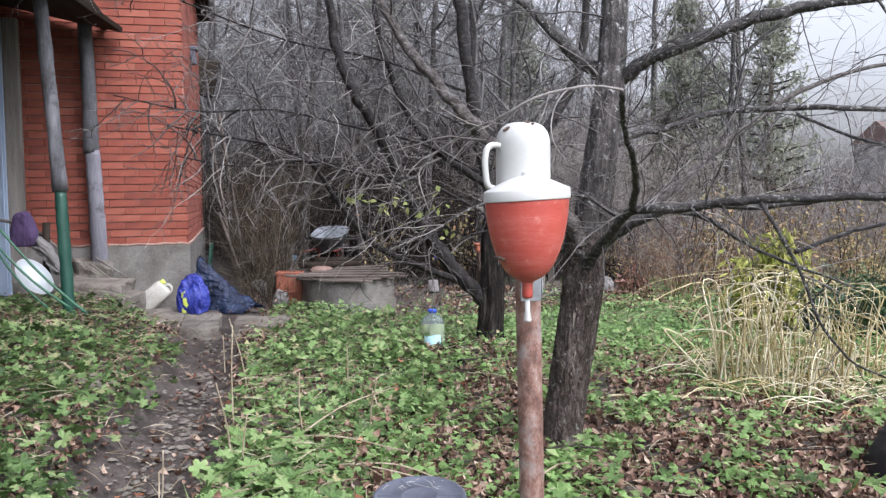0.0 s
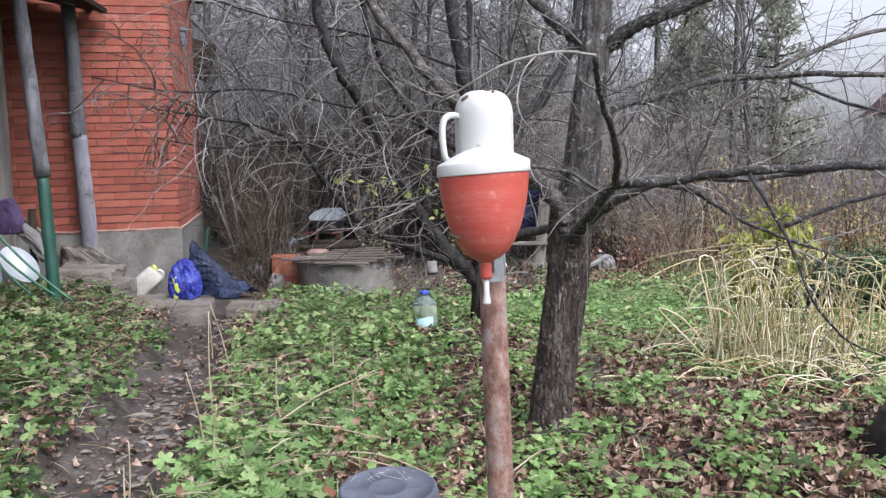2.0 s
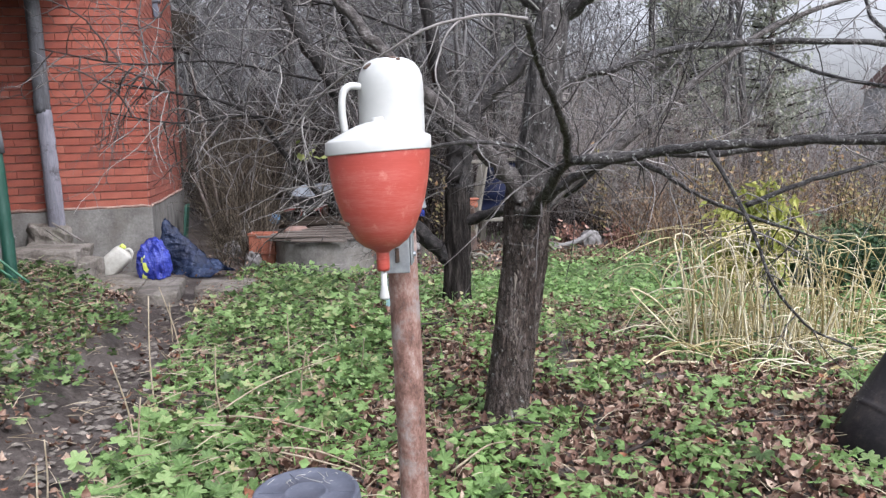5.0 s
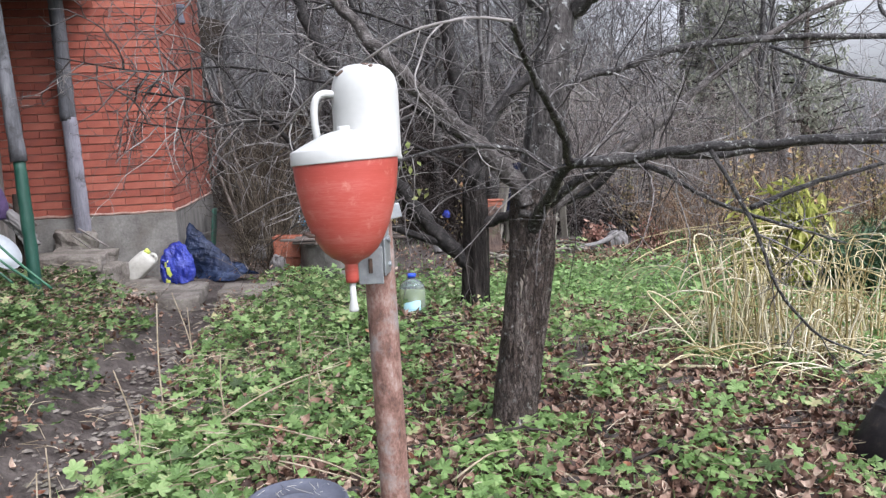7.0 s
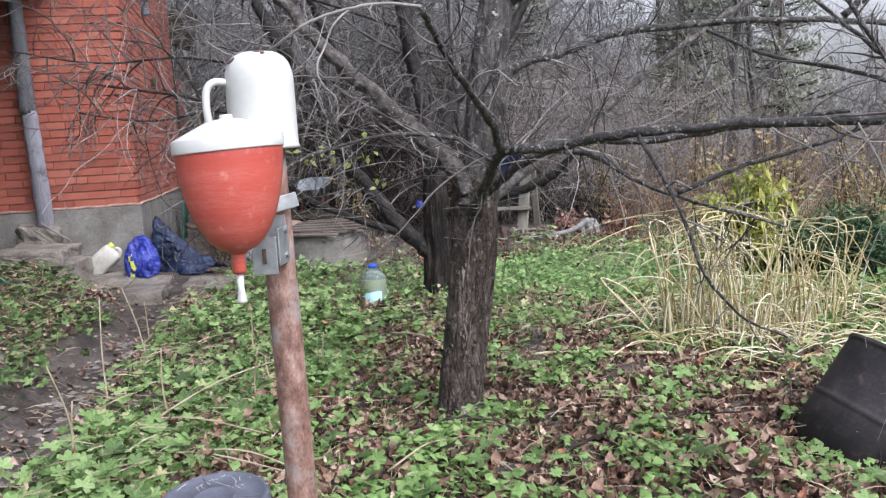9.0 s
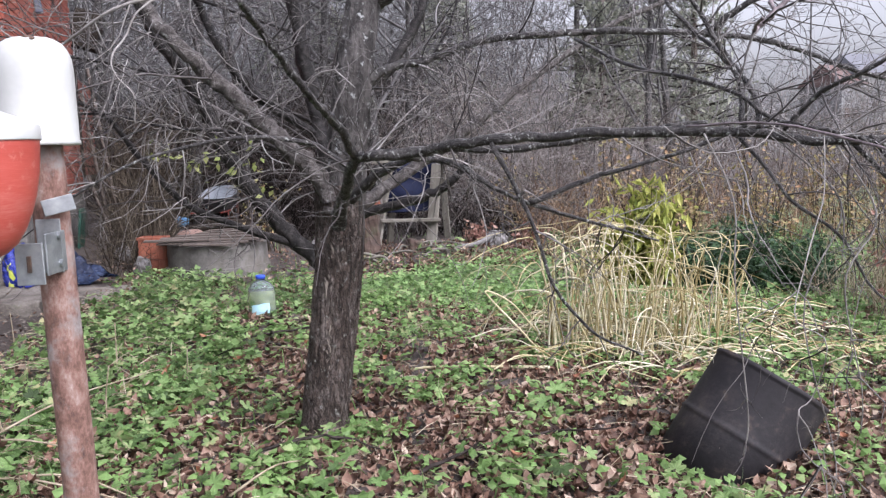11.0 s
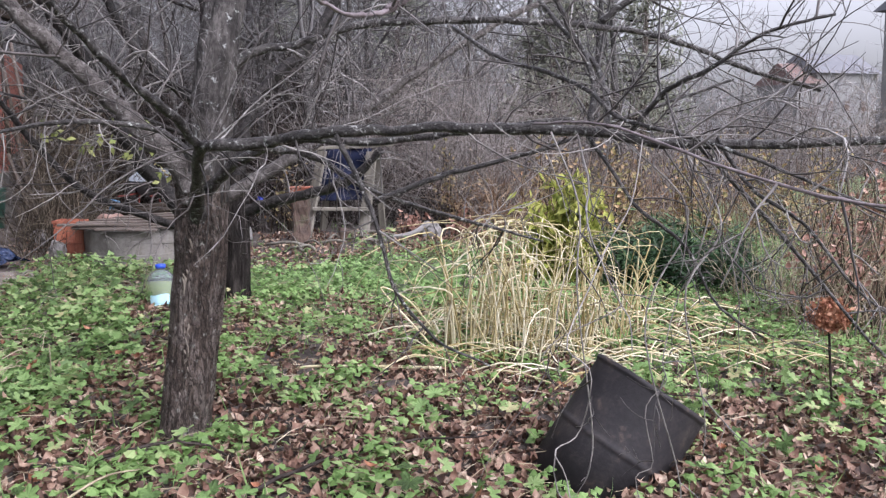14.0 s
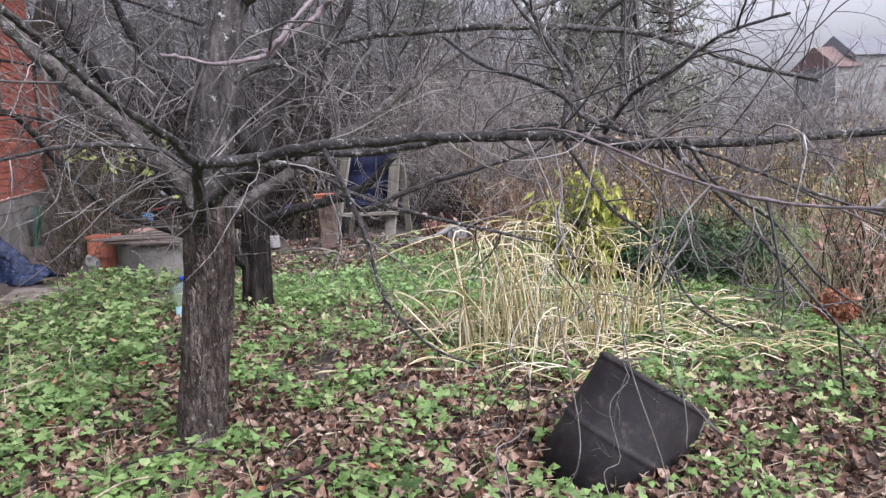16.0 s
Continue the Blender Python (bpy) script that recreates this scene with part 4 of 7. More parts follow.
    # the torn bark on the side facing the path
    for k in range(22):
        u = k / 21
        z, h, w = 0.66 - 0.4 * u + rng.normal(0, 0.02), rng.uniform(0.035, 0.08) * (1.5 if k < 7 else 0.7), rng.uniform(0.0022, 0.0042) * (1.7 if k < 7 else 0.8)
        x, y = 0.65 - 0.04 * u + rng.normal(0, 0.012), 3.712 + 0.004 * u + 0.006 * rng.random()
        v, f, m = [], [], 7
        for i in range(m):
            q = i / (m - 1)
            half = w * (0.25 + math.sin(math.pi * q) ** 0.7 * rng.uniform(0.6, 1.1))
            lift = 0.014 * (q - 0.4) ** 2 * (1 + rng.random())
            for sx, sy in ((-1, 0.0), (-0.3, -0.0015), (1, 0.0005), (0.1, 0.003)):
                v.append((sx * half + 0.004 * math.sin(5 * q + k), sy - lift - 0.002, (q - 0.5) * h))
        for i in range(m - 1):
            for j in range(4):
                f.append((4 * i + j, 4 * i + (j + 1) % 4, 4 * i + 4 + (j + 1) % 4, 4 * i + 4 + j))
        f += [(3, 2, 1, 0), (4 * m - 4, 4 * m - 3, 4 * m - 2, 4 * m - 1)]
        ob = mesh_from("torn_bark", v, f, M["wound"], tree, "pale splintered bare wood")
        ob.matrix_basis = pose(x, y, z, rng.normal(0, 5), rng.normal(-8, 7), rng.normal(-8, 10))
    return tree


def build_second_tree():
    tree = thing("fruit_tree", HOME, "bare leaning fruit tree with almost black bark", "tree")
    furrowed(tree, [(0.355, 6.3, -0.06), (0.375, 6.3, 0.25), (0.39, 6.3, 0.55), (0.4, 6.3, 0.85)], 0.105, 0.09, 9, mat="dark_bark")
    big, L = Pile(), {}
    L["a"] = limb(tree, "limb", [(0.37, 6.3, 0.28), (0.21, 6.25, 0.46), (-0.05, 6.2, 0.78), (-0.23, 6.1, 1.11), (-0.35, 6.1, 1.44), (-0.54, 6.0, 1.79), (-0.69, 6.0, 2.11), (-0.76, 6.0, 2.6), (-0.8, 6.0, 3.2)], 0.056, 0.028, M["dark_limb"], 14, 50)
    L["b"] = limb(tree, "limb", [(0.17, 6.25, 0.48), (-0.16, 6.1, 0.62), (-0.47, 6.0, 0.79), (-0.7, 5.9, 1.08), (-0.87, 5.8, 1.35), (-1.1, 5.72, 1.47), (-1.4, 5.62, 1.53), (-1.75, 5.5, 1.6)], 0.03, 0.0045, M["dark_limb"], 10, 40)
    L["c"] = limb(tree, "limb", [(0.4, 6.3, 0.78), (0.38, 6.33, 1.15), (0.31, 6.4, 1.52), (0.23, 6.4, 2.03), (0.15, 6.4, 2.8), (0.1, 6.4, 3.6)], 0.058, 0.04, M["dark_limb"], 14, 40)
    L["d"] = limb(tree, "limb", [(0.41, 6.3, 0.8), (0.48, 6.4, 1.2), (0.62, 6.5, 1.45), (0.88, 6.6, 1.7), (1.1, 6.7, 2.1), (1.2, 6.8, 2.8)], 0.05, 0.03, M["dark_limb"], 12, 36)
    L["stub"] = limb(tree, "limb", [(0.42, 6.3, 0.6), (0.7, 6.2, 0.69), (0.98, 6.1, 0.75), (1.2, 6.0, 0.84), (1.35, 5.95, 1.0)], 0.04, 0.024, M["dark_limb"], 10, 24)
    L["e"] = limb(tree, "limb", [(0.38, 6.33, 1.19), (0.1, 6.3, 1.37), (-0.11, 6.28, 1.56), (-0.25, 6.25, 1.78), (-0.34, 6.2, 2.02), (-0.41, 6.2, 2.22), (-0.45, 6.15, 2.54), (-0.47, 6.1, 3.0)], 0.034, 0.018, M["dark_limb"], 8, 30)
    L["f"] = limb(tree, "limb", [(0.3, 6.35, 1.3), (-0.1, 6.2, 1.5), (-0.6, 6.0, 1.62), (-1.1, 5.8, 1.72), (-1.6, 5.6, 1.7), (-2.1, 5.5, 1.8)], 0.013, 0.004, M["dark_limb"], 8, 34)
    L["g"] = limb(tree, "limb", [(0.2, 6.35, 1.9), (-0.4, 6.1, 2.1), (-1.0, 5.9, 2.2), (-1.6, 5.7, 2.4), (-2.0, 5.6, 2.6)], 0.011, 0.004, M["dark_limb"], 8, 34)
    L["h"] = limb(tree, "limb", [(0.4, 6.3, 0.95), (-0.1, 6.0, 1.22), (-0.5, 5.85, 1.27), (-0.9, 5.75, 1.37), (-1.3, 5.6, 1.33), (-1.7, 5.5, 1.4)], 0.013, 0.004, M["dark_limb"], 8, 34)
    for key, count, length in (("a", 22, 0.8), ("b", 28, 0.7), ("c", 14, 0.9), ("d", 15, 0.8), ("stub", 5, 0.5), ("e", 10, 0.7), ("f", 28, 0.7), ("g", 24, 0.7), ("h", 28, 0.7)):
        spurs(big, L[key], count, length, 0.006, up=0.05, droop=0.04)
    big.mesh("twig_growth", M["twig"], tree, "long dark bare twigs")["kind"] = "stuff"
    pale = Pile()
    for key, count, length in (("b", 14, 0.85), ("f", 18, 0.9), ("h", 17, 0.9), ("a", 8, 0.8), ("g", 15, 0.9), ("e", 8, 0.7)):
        spurs(pale, L[key], count, length, 0.0036, up=0.0, droop=0.035, depth=1, kids=2, wander=0.42)
    pale.mesh("young_twig_growth", M["twig_pale"], tree, "pale silvery drooping shoots")["kind"] = "stuff"
    leaves, pts = Pile(), []
    for c, s, n in (((-0.55, 5.85, 1.12), 0.07, 12), ((-0.33, 5.9, 1.06), 0.05, 8), ((-0.12, 5.8, 1.02), 0.08, 18), ((0.02, 5.8, 0.9), 0.05, 6), ((-0.28, 5.9, 1.16), 0.05, 4)):
        pts += [np.array(c) + rng.normal(0, s, 3) * (1, 0.7, 0.6) for _ in range(n)]
    n = len(pts)
    v = np.array([(0, 0, 0), (-0.3, 0.45, 0.06), (0.3, 0.45, 0.06), (0, 1, -0.05)])
    scatter(leaves, v, [(0, 2, 1), (1, 2, 3)], np.array(pts), rng.uniform(0, 6.3, n), rng.normal(-0.4, 0.5, n), rng.normal(0, 0.5, n), rng.uniform(0.04, 0.07, n))
    leaves.mesh("leaf_sprays", M["spray"], tree, "last yellow-green leaves", smooth=False)


build_near_tree()
build_second_tree()


def far_tree(name, x, y, height, r, lean, label, count=9):
    tree = thing(name, pose(x, y, gz(x, y)), label, "tree", "bare trees behind the garden")
    pts = [(0, 0, -0.1), (lean * 0.2, 0, height * 0.25), (lean * 0.5, 0.1, height * 0.5), (lean, 0.1, height)]
    line = limb(tree, "trunk", pts, r, r * 0.35, M["limb"], 9, 26)
    pile = Pile()
    for _ in range(count):
        k = rng.integers(7, 25)
        d = unit(np.array((*rng.standard_normal(2), 0.9 + rng.random())))
        shoot(pile, line[k], d, height * rng.uniform(0.25, 0.5), r * 0.3, 3, 4, 0.0, 0.2, 4)
    pile.mesh("crown", M["brush_wood_hazed"], tree, "fine bare crown")
    return tree


FAR = [(-2.3, 13.5, 6.5, 0.09, 0.5), (-1.2, 12.2, 5.5, 0.06, -0.4), (-0.3, 12.8, 6.5, 0.08, 0.3), (0.55, 11.8, 6.0, 0.1, -0.2), (0.95, 12.6, 6.5, 0.07, 0.2),        (-4.5, 16.0, 8.0, 0.12, 0.2), (-3.0, 18.0, 8.5, 0.12, -0.5), (-0.8, 18.0, 8.5, 0.13, 0.4), (1.2, 19.0, 8.5, 0.13, 0.2), (-6.5, 21, 9.5, 0.14, 0.2), (-1.9, 24, 10, 0.15, 0.1), (5.6, 17.0, 6.4, 0.1, 0.3), (6.6, 18.5, 7.0, 0.11, -0.3), (5.0, 20.5, 8.0, 0.12, 0.1)]
for a in FAR:
    far_tree("bare_tree", *a, "slender bare tree with a dark trunk in the thicket")

# ---- thickets of bare stems ----
def thicket(name, count, xr, yr, height, r, mat, label, lean=0.25, kids=5, depth=1, keep=None, sides=3, spread=0.25):
    pile = Pile()
    made = 0
    while made < count:
        x, y = rng.uniform(*xr), rng.uniform(*yr)
        if keep and not keep(x, y):
            continue
        made += 1
        d = np.array((rng.normal(0, lean), rng.normal(0, lean), 1.0))
        shoot(pile, (x, y, gz(x, y) - 0.05), d, rng.uniform(*height), r * rng.uniform(0.6, 1.3), depth, sides, 0.015, spread, kids)
    ob = pile.mesh(name, mat)
    return tagged(ob, label, "thicket", kind="stuff")


def weed_bed(x, y):
    """A wedge of dead stalks between the house wall and the well."""
    return -1.8 - 0.39 * (y - 9.0) < x < -1.7 - 0.19 * (y - 9.0)


def clearing(x, y):
    return not (x < -0.75 and y < 14.8) and x > -0.262 * y - 0.2


thicket("low_weeds", 420, (-3.4, -1.4), (8.9, 12.0), (0.2, 0.75), 0.0045, M["weed"], "low dead weeds and nettle stalks along the house wall", 0.35, 3, 1, lambda x, y: -2.12 - 0.3 * (y - 9.0) < x < -1.66 - 0.19 * (y - 9.0))
thicket("dry_weeds", 430, (-3.7, -1.4), (9.5, 13.5), (0.5, 2.0), 0.006, M["weed"], "tall dry upright weed stalks beside the house", 0.18, 2, 1, weed_bed)
thicket("thicket", 420, (-4.6, 0.9), (11.5, 17.0), (1.2, 2.9), 0.009, M["brush"], "dense thicket of bare stems behind the well, coloured dark for shade", 0.3, 5, 2, clearing)
# extra dark stems fill in the shade behind the well
thicket("undergrowth", 950, (-4.6, 0.6), (13.6, 17.0), (0.7, 2.3), 0.008, M["brush"], "dense undergrowth coloured dark for the shade of the thicket", 0.4, 5, 1, lambda x, y: x > -0.262 * y - 0.2)
thicket("low_brush", 380, (-0.7, 2.6), (10.9, 13.2), (0.4, 1.2), 0.006, M["brush"], "low tangle of bare brambles behind the well, darkened for shade", 0.5, 4, 1, lambda x, y: not (0.4 < x < 1.7 and y < 11.4))
thicket("thicket", 230, (0.9, 3.6), (11.5, 16.5), (1.2, 3.0), 0.008, M["brush_far_hazed"], "thinner thicket of bare stems, paled for haze", 0.35, 5, 2)
thicket("thicket", 320, (2.2, 12.0), (11.5, 17.0), (0.8, 2.2), 0.007, M["brush_mid"], "tangled bare brown shrubs along the garden edge", 0.45, 5, 2)
thicket("thicket", 330, (-9, 3.5), (17, 26), (3.5, 7.5), 0.0095, M["brush_wood_hazed"], "tall bare saplings behind the garden", 0.15, 6, 2)
thicket("thicket", 120, (6, 26), (20, 34), (1.8, 4.0), 0.018, M["brush_far_hazed"], "low bare scrub in the distance", 0.3, 6, 2)
thicket("wood", 320, (-26, 7), (28, 46), (8.0, 14.0), 0.026, M["brush_wood_hazed"], "tall bare wood closing the view, greyed for haze", 0.12, 8, 2)
thicket("dead_bracken", 330, (2.3, 8.5), (8.8, 11.4), (0.4, 1.25), 0.006, M["bracken"], "rust-brown dead bracken and weed stems beyond the lawn", 0.35, 4, 1, lambda x, y: y > 8.6 + 0.24 * x)
thicket("dry_grass", 420, (3.9, 5.6), (5.0, 6.8), (0.3, 1.0), 0.0035, M["dry"], "tall bleached dry grass at the garden edge", 0.2, 2, 1)
thicket("distant_wood", 190, (4, 75), (52, 75), (3.5, 8.0), 0.05, M["brush_haze"], "distant bare wood, greyed for haze", 0.2, 6, 2)

# ---- the washstand on its pipe ----
def build_post():
    post = thing("pipe_post", pose(0.287, 2.17, gz(0.287, 2.17)), "rusty steel pipe driven into the ground as a post", "post")
    pile = Pile()
    n = 40
    z = np.linspace(-0.2, 1.22, n)
    tube(pile, np.stack([0.004 - 0.014 * z, 0 * z, z], -1), np.full(n, 0.0325) * (1 + 0.006 * rng.standard_normal(n)), 28, 0.004)
    pile.mesh("pipe", M["rust"], post, "rust-brown pipe with flaking pale paint")


def build_mug():
    mug = thing("enamel_mug", pose(0.268, 2.17, 1.1), "large white enamel mug hung upside down over the post", "mug")
    prof = [(0.066, 0.0), (0.0715, 0.0), (0.0715, 0.006), (0.0695, 0.01), (0.0695, 0.11), (0.0695, 0.14), (0.0675, 0.158), (0.062, 0.174), (0.053, 0.186), (0.042, 0.193), (0.034, 0.196), (0.02, 0.197), (0.0, 0.197)]
    body = part("body", lathe(prof, 56), M["white_enamel"], mug, smooth=True)
    pile = Pile()
    line = smooth_line([(-0.058, -0.029, 0.137), (-0.08, -0.04, 0.139), (-0.094, -0.047, 0.128), (-0.099, -0.0495, 0.1), (-0.097, -0.0485, 0.06), (-0.09, -0.045, 0.036), (-0.06, -0.03, 0.026)], 30)
    tube(pile, line, np.full(30, 0.0078), 14, ref=np.array((0.447, -0.894, 0.0)))
    pile.mesh("handle", M["white_enamel"], mug)
    for a, z, r, s in ((-140, 0.178, 0.0585, 0.008), (-75, 0.1945, 0.036, 0.007), (-62, 0.19, 0.047, 0.005)):
        bm = bmesh.new()
        bmesh.ops.create_icosphere(bm, subdivisions=2, radius=s)
        bmesh.ops.scale(bm, vec=(1.2, 1.2, 0.45), verts=bm.verts)
        rough(bm, 0.003, 90, a)
        tilt = -48 if r > 0.05 else -15
        bmesh.ops.transform(bm, matrix=pose(r * math.cos(radians(a)), r * math.sin(radians(a)), z) @ pose(0, 0, 0, 0, -tilt * 0.9, a), verts=bm.verts)
        part("chip", bm, M["chip"], body, "dark chipped enamel")


def build_washer():
    washer = thing("hand_washer", pose(0.257, 1.95, 0.82), "faded red plastic hand-washing tank with a white lid and push spout", "wash basin")
    prof = [(0.0, 0.088), (0.012, 0.089), (0.02, 0.096), (0.034, 0.102), (0.05, 0.116), (0.064, 0.138), (0.076, 0.165), (0.085, 0.195), (0.092, 0.23), (0.0955, 0.262), (0.097, 0.285), (0.097, 0.292), (0.09, 0.292), (0.0, 0.291)]

    def backed(bm, depth):
        """The tank is flat at the back, where it hangs on the post."""
        for v in bm.verts:
            if v.co.y > depth:
                v.co.y = depth + (v.co.y - depth) * 0.12
        return bm
    tank = part("tank", backed(lathe(prof, 64), 0.07), M["red_plastic"], washer, smooth=True)
    lid = [(0.0, 0.28), (0.0985, 0.28), (0.0998, 0.2805), (0.1, 0.282), (0.0995, 0.303), (0.0985, 0.3045), (0.0965, 0.306), (0.09, 0.309), (0.065, 0.321), (0.04, 0.332), (0.022, 0.3365), (0.0125, 0.3375), (0.012, 0.3385), (0.0118, 0.343), (0.0105, 0.345), (0.0, 0.3455)]
    bm = backed(lathe(lid, 64), 0.085)
    for v in bm.verts:
        v.co.z += 0.05 * v.co.x
    part("lid", bm, M["white_enamel"], washer, "white overlapping lid", smooth=True)
    neck = part("neck", lathe([(0.0, 0.055), (0.0115, 0.055), (0.0125, 0.062), (0.0125, 0.088), (0.017, 0.096), (0.0, 0.098)], 24), M["red_plastic"], washer, smooth=True)
    part("spout", lathe([(0.0, 0.0), (0.009, 0.0), (0.0095, 0.004), (0.0062, 0.024), (0.0056, 0.06), (0.0, 0.06)], 20), M["white_enamel"], neck, "white push-up spout", smooth=True)
    bm = bmesh.new()
    box(bm, (0.03, 0.012, 0.006), (-0.066, -0.045, 0.151), 0.002, (0, 8, -55))
    part("chip", bm, M["chip"], tank, "dark gash in the plastic")
    # the bracket that holds it to the post
    bracket = thing("steel_bracket", pose(0.278, 2.1, 0.885), "galvanised steel angle bracket bolted to the post", "bracket")
    bm = bmesh.new()
    box(bm, (0.05, 0.004, 0.075), (-0.002, -0.035, 0.005), 0.0015)
    plate = part("slot_plate", bm, M["zinc"], bracket)
    bm = bmesh.new()
    box(bm, (0.008, 0.003, 0.03), (-0.002, -0.0385, 0.005), 0.001)
    part("slot", bm, M["chip"], plate)
    bm = bmesh.new()
    box(bm, (0.004, 0.085, 0.075), (0.026, 0.01, 0.02), 0.0015)
    box(bm, (0.045, 0.004, 0.1), (0.006, 0.034, 0.03), 0.0015)
    part("angle_plate", bm, M["zinc"], bracket)
    bm = bmesh.new()
    box(bm, (0.055, 0.004, 0.03), (0.03, 0.03, 0.105), 0.0015, (0, -12, 20))
    part("strap", bm, M["zinc"], bracket)
    for z in (0.0, 0.05):
        bm = lathe([(0.0, 0.0), (0.006, 0.0), (0.006, 0.005), (0.0, 0.006)], 8)
        bmesh.ops.transform(bm, matrix=pose(0.028, 0.02, z, 0, 90, 0), verts=bm.verts)
        part("bolt", bm, M["zinc"], bracket)


build_post()
build_mug()
build_washer()

# ---- stones, bags and loose things by the house ----
def stone(name, at, size, turn, label, mat="stone", seed=0, uneven=0.16, parent=None):
    bm = bmesh.new()
    box(bm, size, (0, 0, 0), min(size) * 0.13)
    bmesh.ops.subdivide_edges(bm, edges=[e for e in bm.edges if e.calc_length() > 0.05], cuts=4, use_grid_fill=True)
    rough(bm, min(size) * uneven * 1.7, 4.0, seed)
    rough(bm, min(size) * uneven * 0.7, 13.0, seed + 3)
    rough(bm, min(size) * uneven * 0.25, 40.0, seed + 6)
    ob = part(name, bm, M[mat], parent, "" if parent else label, smooth=False)
    ob.matrix_world = pose(*at, *turn)
    if not parent:
        tagged(ob, label, "stone")
    return ob


def build_stones():
    for at, size, turn, lab in (((-2.5, 7.36, 0.07), (0.44, 0.8, 0.1), (2, 1, 14), "flat grey paving slab at the end of the path"),
                                ((-2.07, 7.15, 0.02), (0.32, 0.8, 0.12), (2, 2, 14), "cracked grey paving slab with mossy edges"),
                                ((-1.63, 7.5, -0.02), (0.46, 0.55, 0.11), (2, 2, 8), "pale grey concrete slab beside the path"),
                                ((-1.58, 6.83, 0.0), (0.2, 0.25, 0.07), (0, 0, 5), "small flat grey slab sunk in the path"),
                                ((-3.0, 7.28, 0.36), (0.5, 0.5, 0.13), (2, 2, 8), "broad flat fieldstone used as a step"),
                                ((-2.88, 7.2, 0.2), (0.24, 0.3, 0.19), (0, 6, 18), "rough fieldstone under the step"),
                                ((-2.72, 7.3, 0.19), (0.11, 0.28, 0.23), (0, 8, -10), "upright fieldstone beside the step"),
                                ((-3.2, 7.2, 0.22), (0.34, 0.36, 0.18), (0, -4, 5), "rough fieldstone under the step"),
                                ((-3.25, 7.75, 0.45), (0.32, 0.3, 0.26), (10, 5, 30), "mossy boulder by the porch pole"),
                                ((-1.93, 4.48, 0.1), (0.34, 0.24, 0.1), (4, 6, 12), "flat pale stone half sunk among leaves"),
                                ((-2.05, 3.6, 0.1), (0.26, 0.18, 0.08), (4, 2, 40), "flat pale stone half sunk among leaves")):
        stone("stone", at, size, turn, lab, seed=at[0] * 7)
    pile = Pile()
    base = np.array([(-1, -0.7, 0), (0.2, -1, 0), (1, -0.2, 0), (0.7, 0.8, 0), (-0.5, 0.9, 0), (-0.1, 0, 0.45)])
    f = [(0, 1, 5), (1, 2, 5), (2, 3, 5), (3, 4, 5), (4, 0, 5)]
    n = 700
    y = rng.uniform(2.4, 7.2, n)
    x = path_x(y) + rng.normal(0, 0.16, n)
    scatter(pile, base, f, np.stack([x, y, ground_z(x, y) + 0.004], -1), rng.uniform(0, 6.3, n), rng.normal(0, 0.1, n), rng.normal(0, 0.1, n), rng.uniform(0.006, 0.026, n))
    tagged(pile.mesh("path_gravel", M["stone"], smooth=False), "small pale stones trodden into the muddy path", "gravel", kind="stuff")


def crumple(bm, amount, scale, seed):
    for v in bm.verts:
        c = Vector((v.co.x, v.co.y, v.co.z * 0.45 + v.co.x * 0.3))
        a = noise.noise(c * scale * 0.9 + Vector((seed, 0, seed)))
        b = abs(noise.noise(c * scale * 2.2 + Vector((0, seed, 0)))) + 0.4 * abs(noise.noise(c * scale * 5 + Vector((seed, 0, 0))))
        d = v.co.copy()
        d.z *= 0.3
        v.co += d.normalized() * amount * (a - 1.3 * b + 0.3)
    return bm


def sack(name, at, size, turn, mat, label, category, seed, amount=0.05, slump=0.0):
    bm = bmesh.new()
    bmesh.ops.create_icosphere(bm, subdivisions=5, radius=1.0)
    for v in bm.verts:
        if v.co.z < -0.55:
            v.co.z = -0.55 + (v.co.z + 0.55) * 0.15
        for i in range(3):
            v.co[i] = math.copysign(abs(v.co[i]) ** 0.6, v.co[i])
        k = 1 - 0.3 * max(0, v.co.z)
        v.co.x *= k
        v.co.y *= k
        v.co.x += slump * max(0, v.co.z) ** 2
    bmesh.ops.scale(bm, vec=size, verts=bm.verts)
    crumple(bm, amount, 9.0, seed)
    ob = part(name, bm, mat, None, label, smooth=True)
    ob.matrix_world = pose(*at, *turn)
    return tagged(ob, label, category)


